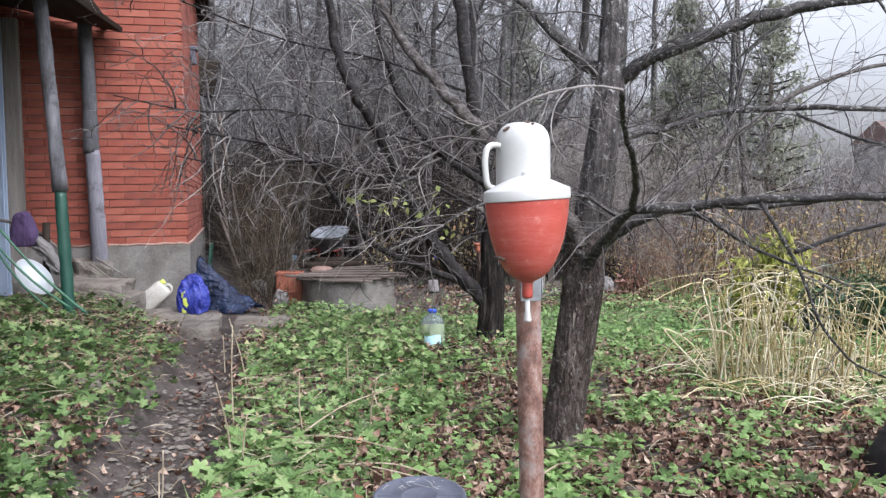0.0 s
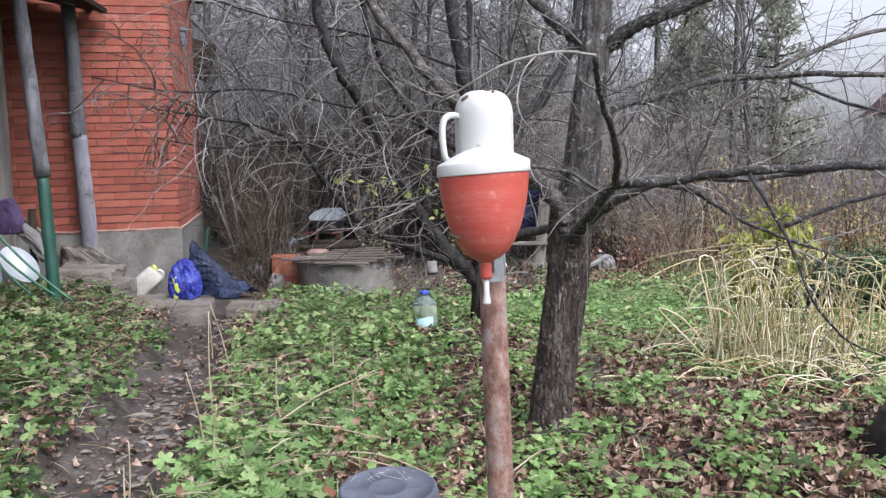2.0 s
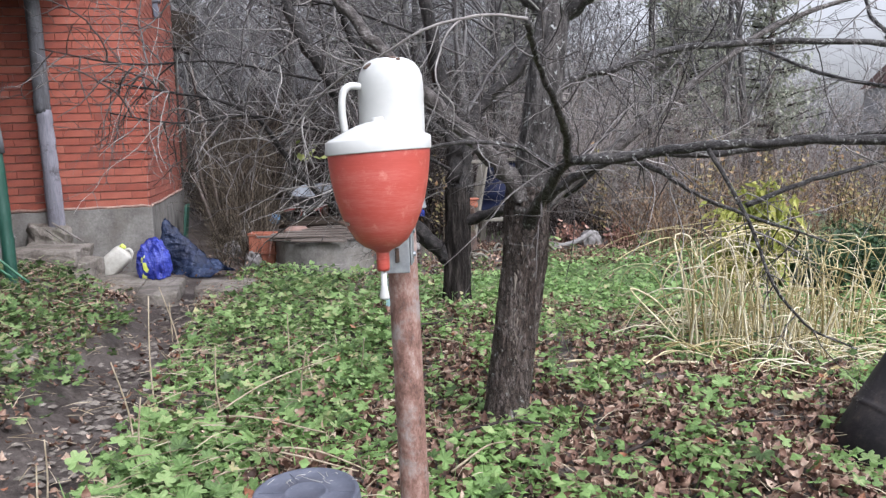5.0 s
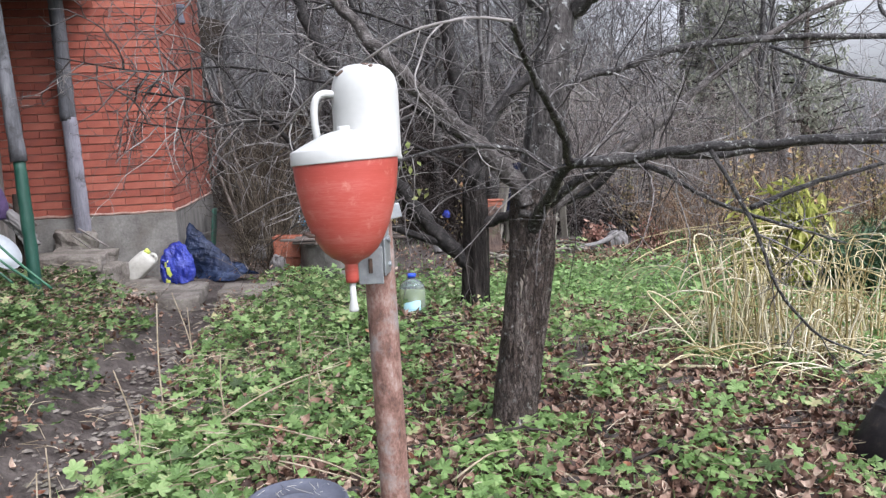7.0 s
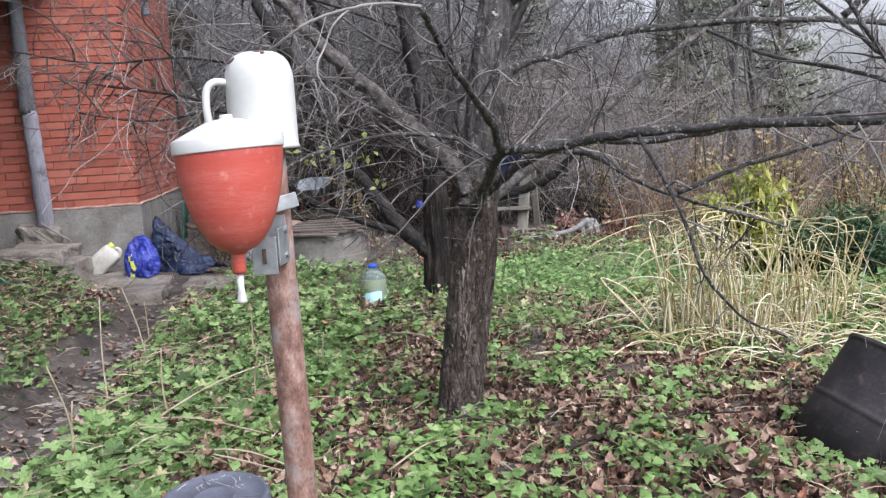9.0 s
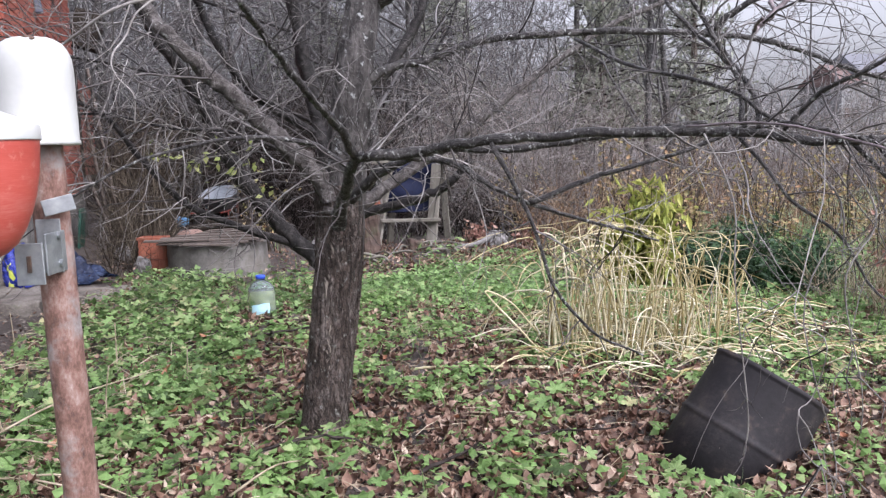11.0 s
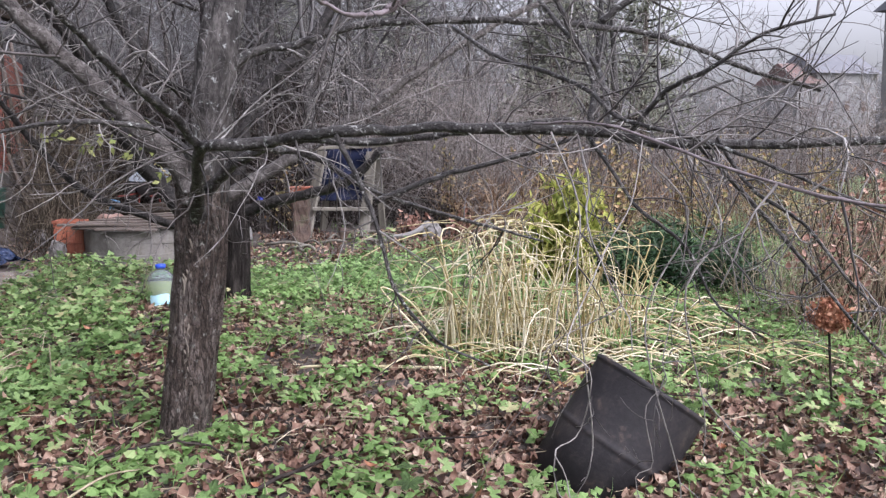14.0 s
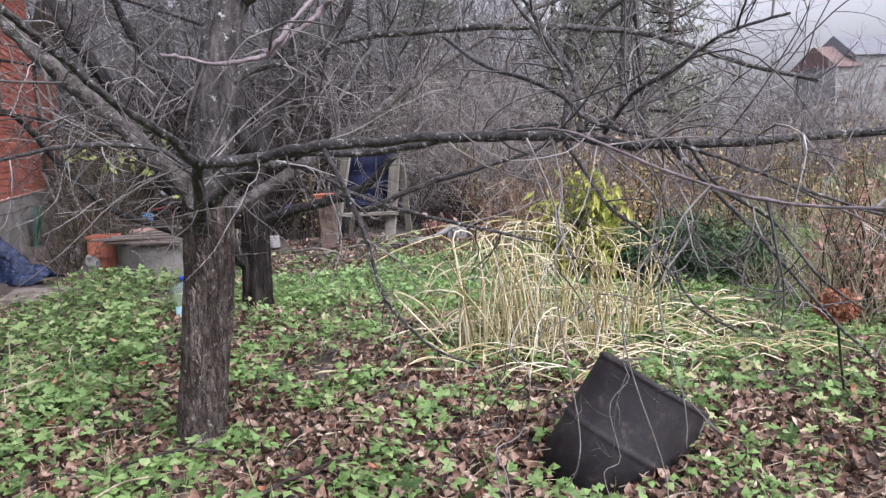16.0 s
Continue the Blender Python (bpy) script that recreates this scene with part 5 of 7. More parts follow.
def build_bags():
    sack("plastic_sack", (-2.24, 7.52, 0.25), (0.135, 0.11, 0.205), (0, 0, 0), M["blue_film"], "crumpled shiny blue plastic sack on the paving", "bag", 3, 0.034, -0.03)
    # the lime print on the blue sack
    me = bpy.data.objects["plastic_sack"].data
    me.materials.append(M["lime"])
    for f in me.polygons:
        c = f.center
        if c.y < 0.03 and abs(c.x + 0.05 + 0.012 * math.sin(30 * c.z)) < 0.02 and -0.17 < c.z < 0.05 and math.sin(55 * c.z + 60 * c.x) > -0.5:
            f.material_index = 1
    bm = bmesh.new()
    ns, nt = 46, 40
    rows = []
    for i in range(ns):
        s_ = i / (ns - 1)
        high = 0.5 * (1 - s_) ** 1.4 + 0.1 * s_ * (1 - s_) + 0.04
        wide = 0.1 + 0.16 * s_ - 0.1 * max(0, s_ - 0.75)
        row = []
        for j in range(nt):
            w = -1 + 2 * j / (nt - 1)
            fold = noise.noise(Vector((w * 3.2 + 1.5 * s_, s_ * 1.6, 4))) * 0.05 + abs(noise.noise(Vector((w * 6 - s_ * 4, s_ * 3, 9)))) * 0.05
            z = (high + fold) * (1 - abs(w) ** 1.6) + 0.004
            row.append(bm.verts.new((-0.16 + 0.56 * s_ + 0.4 * fold + 0.03 * w, w * wide + fold, max(0.0, z))))
        rows.append(row)
    for i in range(ns - 1):
        for j in range(nt - 1):
            bm.faces.new((rows[i][j], rows[i + 1][j], rows[i + 1][j + 1], rows[i][j + 1]))
    bmesh.ops.solidify(bm, geom=bm.faces[:], thickness=0.004)
    ob = part("tarpaulin", bm, M["navy"], None, "", smooth=True)
    ob.matrix_world = pose(-2.3, 8.4, gz(-2.2, 8.4) - 0.01, 0, 0, -6)
    tagged(ob, "crumpled dark navy tarpaulin lying by the plinth", "tarpaulin")
    # the white canister leaning on the sack
    can = thing("canister", pose(-2.72, 7.6, 0.16, 0, 50, 8), "off-white plastic canister lying on its side by the sack", "canister")
    bm = bmesh.new()
    box(bm, (0.18, 0.15, 0.29), (0, 0, 0.12), 0.045)
    bmesh.ops.subdivide_edges(bm, edges=bm.edges[:], cuts=2, use_grid_fill=True)
    rough(bm, 0.008, 9, 1)
    part("body", bm, M["white_plastic"], can, smooth=True)
    pile = Pile()
    tube(pile, smooth_line([(-0.01, 0, 0.25), (0.0, 0, 0.288), (0.04, 0, 0.288), (0.065, 0, 0.25)], 16), np.full(16, 0.015), 8)
    pile.mesh("handle", M["white_plastic"], can)
    bm = lathe([(0.0, 0.25), (0.026, 0.25), (0.026, 0.285), (0.0, 0.287)], 20)
    bmesh.ops.translate(bm, vec=(-0.05, 0, 0), verts=bm.verts)
    part("cap", bm, M["lime"], can, "dull yellow-green screw cap", smooth=True)


def build_porch_clutter():
    basin = thing("basin", pose(-3.003, 6.2, 0.577, -140, 48, 0), "white enamel basin leaning on its side against stakes", "basin")
    basin.scale = (1.1, 0.72, 0.45)
    part("bowl", lathe([(0.0, -0.02), (0.05, -0.017), (0.085, -0.005), (0.115, 0.02), (0.135, 0.055), (0.143, 0.068), (0.15, 0.07), (0.15, 0.074), (0.14, 0.074), (0.13, 0.058), (0.1, 0.015), (0.0, -0.012)], 40), M["basin_enamel"], basin, smooth=True)
    for k, (a, b) in enumerate((((-3.2, 5.9, 1.06), (-2.5, 5.9, 0.32)), ((-3.2, 5.88, 0.92), (-2.6, 5.88, 0.36)), ((-3.2, 5.95, 0.85), (-2.8, 5.95, 0.36)))):
        pile = Pile()
        u = np.linspace(0, 1, 14)[:, None]
        p = np.array(a) * (1 - u) + np.array(b) * u
        p[:, 2] -= 0.05 * np.sin(u[:, 0] * math.pi)
        tube(pile, p, np.full(14, 0.009), 7)
        ob = pile.mesh("garden_hose", M["hose"])
        tagged(ob, "dark green hose slanting down from the porch", "hose", "hoses by the porch")
    sack("cloth", (-3.3, 6.62, 0.88), (0.1, 0.07, 0.16), (0, 0, 0), M["purple"], "dark purple cloth hanging on the porch rail", "cloth", 4, 0.02)
    sack("cloth", (-3.13, 6.65, 0.66), (0.05, 0.05, 0.2), (0, -35, 0), M["grey_cloth"], "dirty grey rag hanging by the porch", "cloth", 6, 0.05)
    rail = thing("rail", HOME, "low grey porch rail of rough poles", "rail")
    pile = Pile()
    tube(pile, [(-3.7, 6.75, 1.0), (-3.3, 6.72, 0.93), (-3.05, 6.78, 0.7)], [0.014] * 3, 8)
    pile.mesh("top_rail", M["wood_grey"], rail)
    pile = Pile()
    tube(pile, [(-3.16, 6.7, 0.1), (-3.16, 6.7, 0.5), (-3.15, 6.7, 0.95)], [0.03] * 3, 8)
    pile.mesh("stake", M["wood_dark"], rail)
    for k, (a, b, r) in enumerate((((-3.15, 7.62, 0.6), (-2.84, 7.5, 0.44), 0.009), ((-3.15, 7.5, 0.55), (-2.95, 7.4, 0.44), 0.007))):
        pile = Pile()
        tube(pile, np.linspace(a, b, 6), np.full(6, r), 7, 0.1)
        tagged(pile.mesh("stick", M["wood_grey"]), "short grey weathered stick on the step stones", "stick")
    # planks leaning on the back of the house and the green sheet
    for k, (a, b) in enumerate((((-2.85, 11.4, 0.05), (-3.25, 11.8, 2.0)), ((-2.65, 11.2, 0.05), (-3.1, 11.7, 2.3)), ((-2.6, 10.8, 0.05), (-2.95, 11.0, 0.95)))):
        pile = Pile()
        tube(pile, np.linspace(a, b, 8), np.full(8, 0.022), 5, 0.06)
        tagged(pile.mesh("pole", M["plank_wood"]), "grey weathered pole leaning by the house wall", "pole", "poles by the wall")
    bm = bmesh.new()
    box(bm, (0.03, 0.35, 0.5), (0, 0, 0), 0.006, (0, 6, 0))
    ob = part("board", bm, M["green_paint"], None, "")
    ob.matrix_world = pose(-3.08, 11.0, 0.3, 0, 0, 12)
    tagged(ob, "narrow dark green painted board against the plinth", "board")


# ---- the well and what stands round it ----
def build_well():
    well = thing("well", pose(-1.06, 9.32, -0.08), "concrete well ring covered with weathered planks", "well")
    part("ring", lathe([(0.44, -0.1), (0.5, -0.1), (0.5, 0.12), (0.505, 0.2), (0.5, 0.29), (0.49, 0.31), (0.44, 0.31)], 40), M["concrete"], well, "stained grey concrete ring", smooth=False)
    part("foot_ring", lathe([(0.44, -0.12), (0.525, -0.12), (0.525, 0.075), (0.505, 0.08), (0.44, 0.08)], 40), M["concrete"], well)
    for k in range(11):
        y = -0.52 + 0.104 * k
        half = math.sqrt(max(0.05, 0.58 ** 2 - y * y))
        bm = bmesh.new()
        box(bm, (2 * half + rng.uniform(-0.06, 0.08), 0.086, 0.02), (rng.uniform(-0.05, 0.05), y, 0.33 + 0.012 * (k % 2)), 0.005, (rng.uniform(-3, 3), rng.uniform(-2, 2), rng.uniform(-5, 5)))
        part("plank", bm, M["plank_wood"], well)
    for k in range(5):
        bm = bmesh.new()
        box(bm, (1.1 - 0.12 * k, 0.09, 0.018), (0.04 * k - 0.06, -0.4 + 0.19 * k, 0.368 + 0.008 * k), 0.004, (2, 1.5 - k, 7 - 5 * k))
        part("plank", bm, M["plank_wood"], well)
    bucket = thing("bucket", pose(-2.36, 13.2, 0.16, 0, 80, 200), "small sky-blue enamel pail lying on the rubbish heap", "bucket")
    bucket.scale = (0.75, 0.75, 0.75)
    part("body", lathe([(0.0, 0.0), (0.09, 0.0), (0.115, 0.2), (0.12, 0.21), (0.11, 0.2), (0.085, 0.01), (0.0, 0.008)], 24), M["sky_blue"], bucket, smooth=True)
    pot = thing("clay_bowl", pose(-1.4, 9.6, 0.275), "upturned pale terracotta bowl on the well cover", "bowl")
    pot.scale = (0.6, 0.6, 0.34)
    part("body", lathe([(0.23, 0.0), (0.24, 0.004), (0.22, 0.1), (0.17, 0.17), (0.13, 0.19), (0.0, 0.192)], 28), M["clay"], pot, smooth=True)
    # stacked orange crates
    for k in range(2):
        crate = thing("plastic_crate", pose(-1.74 + 0.02 * k, 9.35, -0.12 + 0.2 * k, 0, 2, 14 - 9 * k), "orange plastic flower crate stacked beside the well", "crate", "crates by the well")
        crate.scale = (0.82, 1, 1.25)
        for name, size, at in (("front_panel", (0.34, 0.012, 0.18), (0, -0.11, 0.09)), ("back_panel", (0.34, 0.012, 0.18), (0, 0.11, 0.09)), ("end_panel", (0.012, 0.21, 0.18), (-0.165, 0, 0.09)), ("end_panel", (0.012, 0.21, 0.18), (0.165, 0, 0.09)), ("bottom", (0.33, 0.21, 0.01), (0, 0, 0.006)), ("rim", (0.37, 0.02, 0.025), (0, -0.122, 0.17))):
            bm = bmesh.new()
            box(bm, size, at, 0.004)
            if name == "front_panel":
                for j in range(5):
                    box(bm, (0.01, 0.008, 0.14), (-0.13 + 0.065 * j, -0.118, 0.08), 0.002)
            part(name, bm, M["orange_plastic"], crate)
    sack("plastic_bag", (-1.78, 9.1, 0.03), (0.08, 0.06, 0.09), (0, 0, 0), M["grey_cloth"], "dirty whitish plastic bag in the grass by the crate", "bag", 11, 0.04)
    sack("plastic_bag", (-2.15, 9.7, 0.1), (0.085, 0.07, 0.09), (0, 0, 0), M["grey_cloth"], "greyish bundle lying among dry weeds", "bag", 13, 0.04)
    pail = thing("bucket", pose(-0.14, 10.3, -0.04), "upturned dirty plastic pail behind the well", "bucket")
    pail.scale = (0.55, 0.55, 0.55)
    part("body", lathe([(0.0, 0.0), (0.13, 0.0), (0.135, 0.02), (0.11, 0.24), (0.1, 0.25), (0.0, 0.25)], 28), M["grey_cloth"], pail, smooth=True)


def build_wheelbarrow():
    w = thing("wheelbarrow", pose(-1.7, 12.7, 0.06, 14, 0, -8), "galvanised steel wheelbarrow with rusty red legs", "wheelbarrow")
    w.scale = (0.86, 0.86, 0.95)
    bm = bmesh.new()
    rows = []
    for sx, sy, z in ((0.2, 0.2, 0.34), (0.3, 0.36, 0.6), (0.315, 0.375, 0.605), (0.3, 0.36, 0.615), (0.2, 0.2, 0.36)):
        rows.append([bm.verts.new((math.copysign(abs(math.cos(a)) ** 0.6, math.cos(a)) * sx, math.copysign(abs(math.sin(a)) ** 0.6, math.sin(a)) * sy, z)) for a in np.linspace(0, 2 * math.pi, 28, endpoint=False)])
    for a, b in zip(rows, rows[1:]):
        for k in range(28):
            bm.faces.new((a[k], a[(k + 1) % 28], b[(k + 1) % 28], b[k]))
    bm.faces.new(rows[-1])
    bm.faces.new(list(reversed(rows[0])))
    part("tray", bm, M["tray"], w, "dull grey galvanised tray", smooth=True)
    for sx in (-1, 1):
        pile = Pile()
        tube(pile, [(0.16 * sx, -0.2, 0.37), (0.18 * sx, -0.26, 0.2), (0.2 * sx, -0.3, -0.03)], [0.014] * 3, 8)
        pile.mesh("leg", M["red_paint"], w, "rusty red tube leg")
        pile = Pile()
        tube(pile, smooth_line([(0.08 * sx, 0.5, 0.25), (0.18 * sx, 0.1, 0.33), (0.24 * sx, -0.4, 0.42), (0.25 * sx, -0.75, 0.5)], 14), [0.014] * 14, 8)
        pile.mesh("handle_tube", M["red_paint"], w)
    bm = lathe([(0.06, -0.03), (0.17, -0.035), (0.185, 0.0), (0.17, 0.035), (0.06, 0.03)], 28)
    bmesh.ops.transform(bm, matrix=pose(0, 0.5, 0.19, 0, 90, 0), verts=bm.verts)
    wheel = part("wheel", bm, M["chip"], w, "black rubber wheel")
    bm = lathe([(0.0, -0.04), (0.1, -0.02), (0.1, 0.02), (0.0, 0.04)], 20)
    bmesh.ops.transform(bm, matrix=pose(0, 0.5, 0.19, 0, 90, 0), verts=bm.verts)
    part("rim", bm, M["zinc"], wheel)
    for k in range(5):
        a = (rng.uniform(-2.6, -1.0), rng.uniform(11.6, 12.4), 0.05 + 0.045 * k)
        pile = Pile()
        tube(pile, np.linspace(a, (a[0] + rng.uniform(0.6, 1.3), a[1] + 0.2, a[2] + rng.uniform(-0.05, 0.1)), 8), np.full(8, 0.045), 8, 0.06)
        tagged(pile.mesh("log", M["wood_dark"]), "dark rotting log in the brush pile", "log", "logs behind the well")


def build_trestle():
    t = thing("trestle", pose(0.95, 10.6, -0.06, 0, 0, 6), "rough pale wooden trestle with a dark blue sheet", "trestle")
    for name, a, b, s in (("leg", (-0.44, -0.1, 0.0), (-0.22, 0.1, 1.0), 0.13), ("leg", (0.22, -0.12, 0.0), (0.36, 0.1, 0.98), 0.13), ("leg", (-0.22, 0.5, 0.0), (-0.12, 0.3, 0.98), 0.08), ("leg", (0.52, 0.5, 0.0), (0.44, 0.3, 0.98), 0.08),
                          ("top_beam", (-0.62, 0.18, 1.02), (0.62, 0.18, 1.06), 0.09), ("crossbar", (-0.36, -0.1, 0.34), (0.34, -0.12, 0.32), 0.09)):
        a, b = Vector(a), Vector(b)
        bm = bmesh.new()
        box(bm, (s, 0.04, (b - a).length), (0, 0, 0), 0.006)
        ob = part(name, bm, M["wood_pale"], t)
        ob.matrix_basis = Matrix.Translation((a + b) / 2) @ (b - a).to_track_quat("Z", "Y").to_matrix().to_4x4()
    bm = bmesh.new()
    bmesh.ops.create_grid(bm, x_segments=20, y_segments=20, size=0.5)
    for v in bm.verts:
        x, y = v.co.x, v.co.y
        v.co = Vector((x * 0.62 + 0.05, 0.03 * math.sin(9 * x) + 0.02 * math.sin(13 * y) + 0.16, 0.72 + y * 0.6))
    bmesh.ops.solidify(bm, geom=bm.faces[:], thickness=0.01)
    part("hanging_sheet", bm, M["sheet"], t, "dark navy plastic sheet", smooth=True)
    planter = thing("flower_box", pose(0.5, 10.1, 0.45, 0, 0, 4), "orange plastic flower box on a brick stack", "flower box")
    bm = bmesh.new()
    box(bm, (0.24, 0.16, 0.1), (0, 0, 0.05), 0.02)
    box(bm, (0.27, 0.19, 0.018), (0, 0, 0.1), 0.006)
    part("tub", bm, M["orange_plastic"], planter)
    stone("old_masonry", (0.5, 10.1, 0.18), (0.17, 0.18, 0.54), (0, 0, 4), "dark mossy stack of old bricks", "old_brick", seed=4)
    stone("bucket_stone", (0.98, 10.1, -0.02), (0.18, 0.18, 0.18), (0, 4, 20), "dark stone block by the trestle", "old_brick", seed=9)
    sack("bag", (-0.09, 11.2, 0.33), (0.05, 0.045, 0.055), (0, 0, 0), M["blue_film"], "small bright blue bag on the rubbish heap", "bag", 21, 0.015)
    sack("bag", (1.95, 10.25, 0.02), (0.11, 0.09, 0.11), (0, 0, 0), M["grey_cloth"], "grey crumpled bag at the lawn's edge", "bag", 23, 0.04)
    pile = Pile()
    tube(pile, smooth_line([(1.2, 9.9, 0.0), (1.45, 9.85, 0.0), (1.7, 9.9, 0.03), (1.92, 10.0, 0.13)], 20), np.linspace(0.018, 0.032, 20), 9)
    tagged(pile.mesh("bent_pipe", M["grey_cloth"]), "bent whitish plastic pipe lying on the lawn edge", "pipe")
    for k in range(14):
        a = np.array((rng.uniform(0.2, 1.6), rng.uniform(9.2, 10.4), 0.0))
        a[2] = gz(a[0], a[1]) + 0.03
        d = rng.uniform(-0.35, 0.35, 3) * (1, 0.6, 0.12)
        pile = Pile()
        tube(pile, smooth_line([a - d, a + (0, 0, 0.05), a + d], 8), np.full(8, rng.uniform(0.008, 0.018)), 6, 0.08)
        tagged(pile.mesh("stick", M["wood_pale"]), "pale broken stick on the rubbish heap", "stick", "sticks on the heap")


def build_bottle():
    b = thing("water_bottle", pose(-0.06, 6.12, gz(-0.06, 6.12) + 0.01), "clear five-litre plastic bottle half full of murky water", "bottle")
    b.scale = (1.12, 0.95, 0.88)
    shell = part("body", lathe([(0.0, 0.0), (0.07, 0.0), (0.08, 0.012), (0.08, 0.07), (0.077, 0.08), (0.08, 0.09), (0.08, 0.19), (0.074, 0.22), (0.05, 0.255), (0.026, 0.275), (0.022, 0.28), (0.022, 0.292), (0.0, 0.293)], 36), M["clear"], b, smooth=True)
    part("water", lathe([(0.0, 0.004), (0.072, 0.006), (0.077, 0.016), (0.077, 0.19), (0.0, 0.19)], 36), M["cloudy_water"], b, "murky yellowish water", smooth=True)
    part("cap", lathe([(0.0, 0.285), (0.028, 0.285), (0.029, 0.305), (0.026, 0.314), (0.0, 0.315)], 24), M["blue_cap"], b, "blue screw cap", smooth=True)
    bm = bmesh.new()
    a0 = np.linspace(-2.25, -0.85, 14)
    rows = [[bm.verts.new((0.0815 * math.cos(a), 0.0815 * math.sin(a), z + 0.006 * math.sin(4 * a))) for a in a0] for z in (0.03, 0.105)]
    for k in range(13):
        bm.faces.new((rows[0][k], rows[0][k + 1], rows[1][k + 1], rows[1][k]))
    part("label", bm, M["label"], shell, "faded pale blue paper label", smooth=True)
    part("base_ridge", lathe([(0.0805, 0.04), (0.083, 0.043), (0.0805, 0.046)], 36), M["clear"], shell)


def build_drum():
    """A sheet-iron drum, open at the top, leaning and half sunk."""
    lean = Matrix.Translation((2.066, 3.606, -0.203)) @ Vector((0.571, 0.103, 0.815)).to_track_quat("Z", "Y").to_matrix().to_4x4()
    d = thing("drum", lean, "open black sheet-iron drum leaning half sunk in leaves", "drum")
    prof = [(0.221, -0.1), (0.226, -0.1), (0.226, 0.145), (0.228, 0.158), (0.234, 0.167), (0.228, 0.176), (0.226, 0.19), (0.226, 0.4), (0.227, 0.41), (0.231, 0.414), (0.231, 0.42), (0.229, 0.428), (0.226, 0.43), (0.221, 0.424), (0.22, 0.19), (0.22, 0.145)]
    bm = lathe(prof, 64)
    bmesh.ops.delete(bm, geom=[f for f in bm.faces if len(f.verts) > 8], context="FACES")
    for v in bm.verts:
        v.co += Vector((1, 1, 0)) * 0.006 * noise.noise(v.co * 6) + Vector((0, 0, 0.012)) * noise.noise(v.co * 4) * (v.co.z > 0.3)
    part("shell", bm, M["drum"], d, "blackened sheet iron with a pressed rib", smooth=True)
    bm = lathe([(0.0, -0.06), (0.218, -0.06), (0.218, -0.02), (0.0, -0.02)], 40)
    part("bottom", bm, M["drum"], d)


def build_tub():
    """An upturned tub: its ringed base faces up."""
    h = 0.222 - gz(-0.03, 2.5)
    s = thing("plastic_tub", pose(-0.022, 2.5, gz(-0.03, 2.5), 5, 0, 0), "scuffed slate-grey plastic tub turned upside down on the leaves", "tub")
    prof = [(0.166, -0.02), (0.172, -0.02), (0.172, 0.0), (0.162, 0.004), (0.142, h - 0.012), (0.1395, h - 0.003), (0.136, h), (0.129, h), (0.126, h - 0.004), (0.06, h - 0.004), (0.0575, h - 0.001), (0.049, h - 0.001), (0.0465, h - 0.004), (0.0, h - 0.004)]
    body = part("body", lathe(prof, 72), M["slate_plastic"], s, smooth=True)
    for k in range(6):
        bm = bmesh.new()
        box(bm, (0.068, 0.004, 0.002), (0.093, 0, h - 0.0035), 0.0015)
        bmesh.ops.transform(bm, matrix=pose(0, 0, 0, 0, 0, 60 * k), verts=bm.verts)
        part("base_rib", bm, M["slate_plastic"], body)
    # short pale lines strewn over the far half of the base
    for k in range(14):
        a = rng.uniform(0.3, 2.8)
        q = rng.uniform(0.06, 0.14)
        pile = Pile()
        p = np.array((q * math.cos(a), q * math.sin(a), h + (0.0005 if q > 0.135 else -0.0035)))
        d = rng.normal(0, 0.012, 3) * (1, 1, 0)
        tube(pile, smooth_line([p - d, p + rng.normal(0, 0.002, 3) * (1, 1, 0), p + d], 5), np.full(5, 0.0009), 4)
        pile.mesh("pale_line", M["white_plastic"], body, "short pale line")


build_stones()
build_bags()
build_porch_clutter()
build_well()
build_wheelbarrow()
build_trestle()
build_bottle()
build_drum()
build_tub()

# ---- ground cover, shrubs and dry grass ----
def lobed(n=5, deep=0.45, soft=False):
    """A lobed leaf lying in the plane, its stalk at the origin."""
    v, pts = [(0, 0.5, -0.06)], []
    k = 2 * n
    if soft:
        k = 4 * n
    for i in range(k + 1):
        a = radians(-150) + radians(300) * i / k
        r = 0.5 * (1.0 if i % 2 else 1 - deep) if not soft else 0.5 * (1 - deep, 0.93, 1.0, 0.93)[i % 4]
        pts.append((r * math.sin(a), 0.5 + r * math.cos(a), 0.05 * math.cos(2 * a) + (0.03 if (i % 4 == 2 if soft else i % 2) else -0.02)))
    v += pts
    return np.array(v), [(0, i + 1, i + 2) for i in range(k)]


def ovate(curl=0.3, fold=0.2):
    v = []
    for u, w in ((0, 0.02), (0.25, 0.24), (0.55, 0.29), (0.8, 0.17), (1.0, 0.0)):
        z = curl * (u - 0.5) ** 2 * 2
        v += [(-w, u, z + fold * w), (0, u, z), (w, u, z + fold * w * 0.7)]
    f = []
    for k in range(4):
        b = 3 * k
        f += [(b, b + 1, b + 4), (b, b + 4, b + 3), (b + 1, b + 2, b + 5), (b + 1, b + 5, b + 4)]
    return np.array(v), f


def ovate_small(curl, fold):
    v = np.array([(0, 0, 0), (-0.26, 0.45, fold * 0.26), (0, 0.45, -curl * 0.2), (0.26, 0.45, fold * 0.2), (0, 1, curl * 0.3)])
    return v, [(0, 2, 1), (0, 3, 2), (1, 2, 4), (2, 3, 4)]


def blotch(x, y, s, seed):
    return np.array([noise.noise(Vector((a * s, b * s, seed))) for a, b in zip(x, y)])


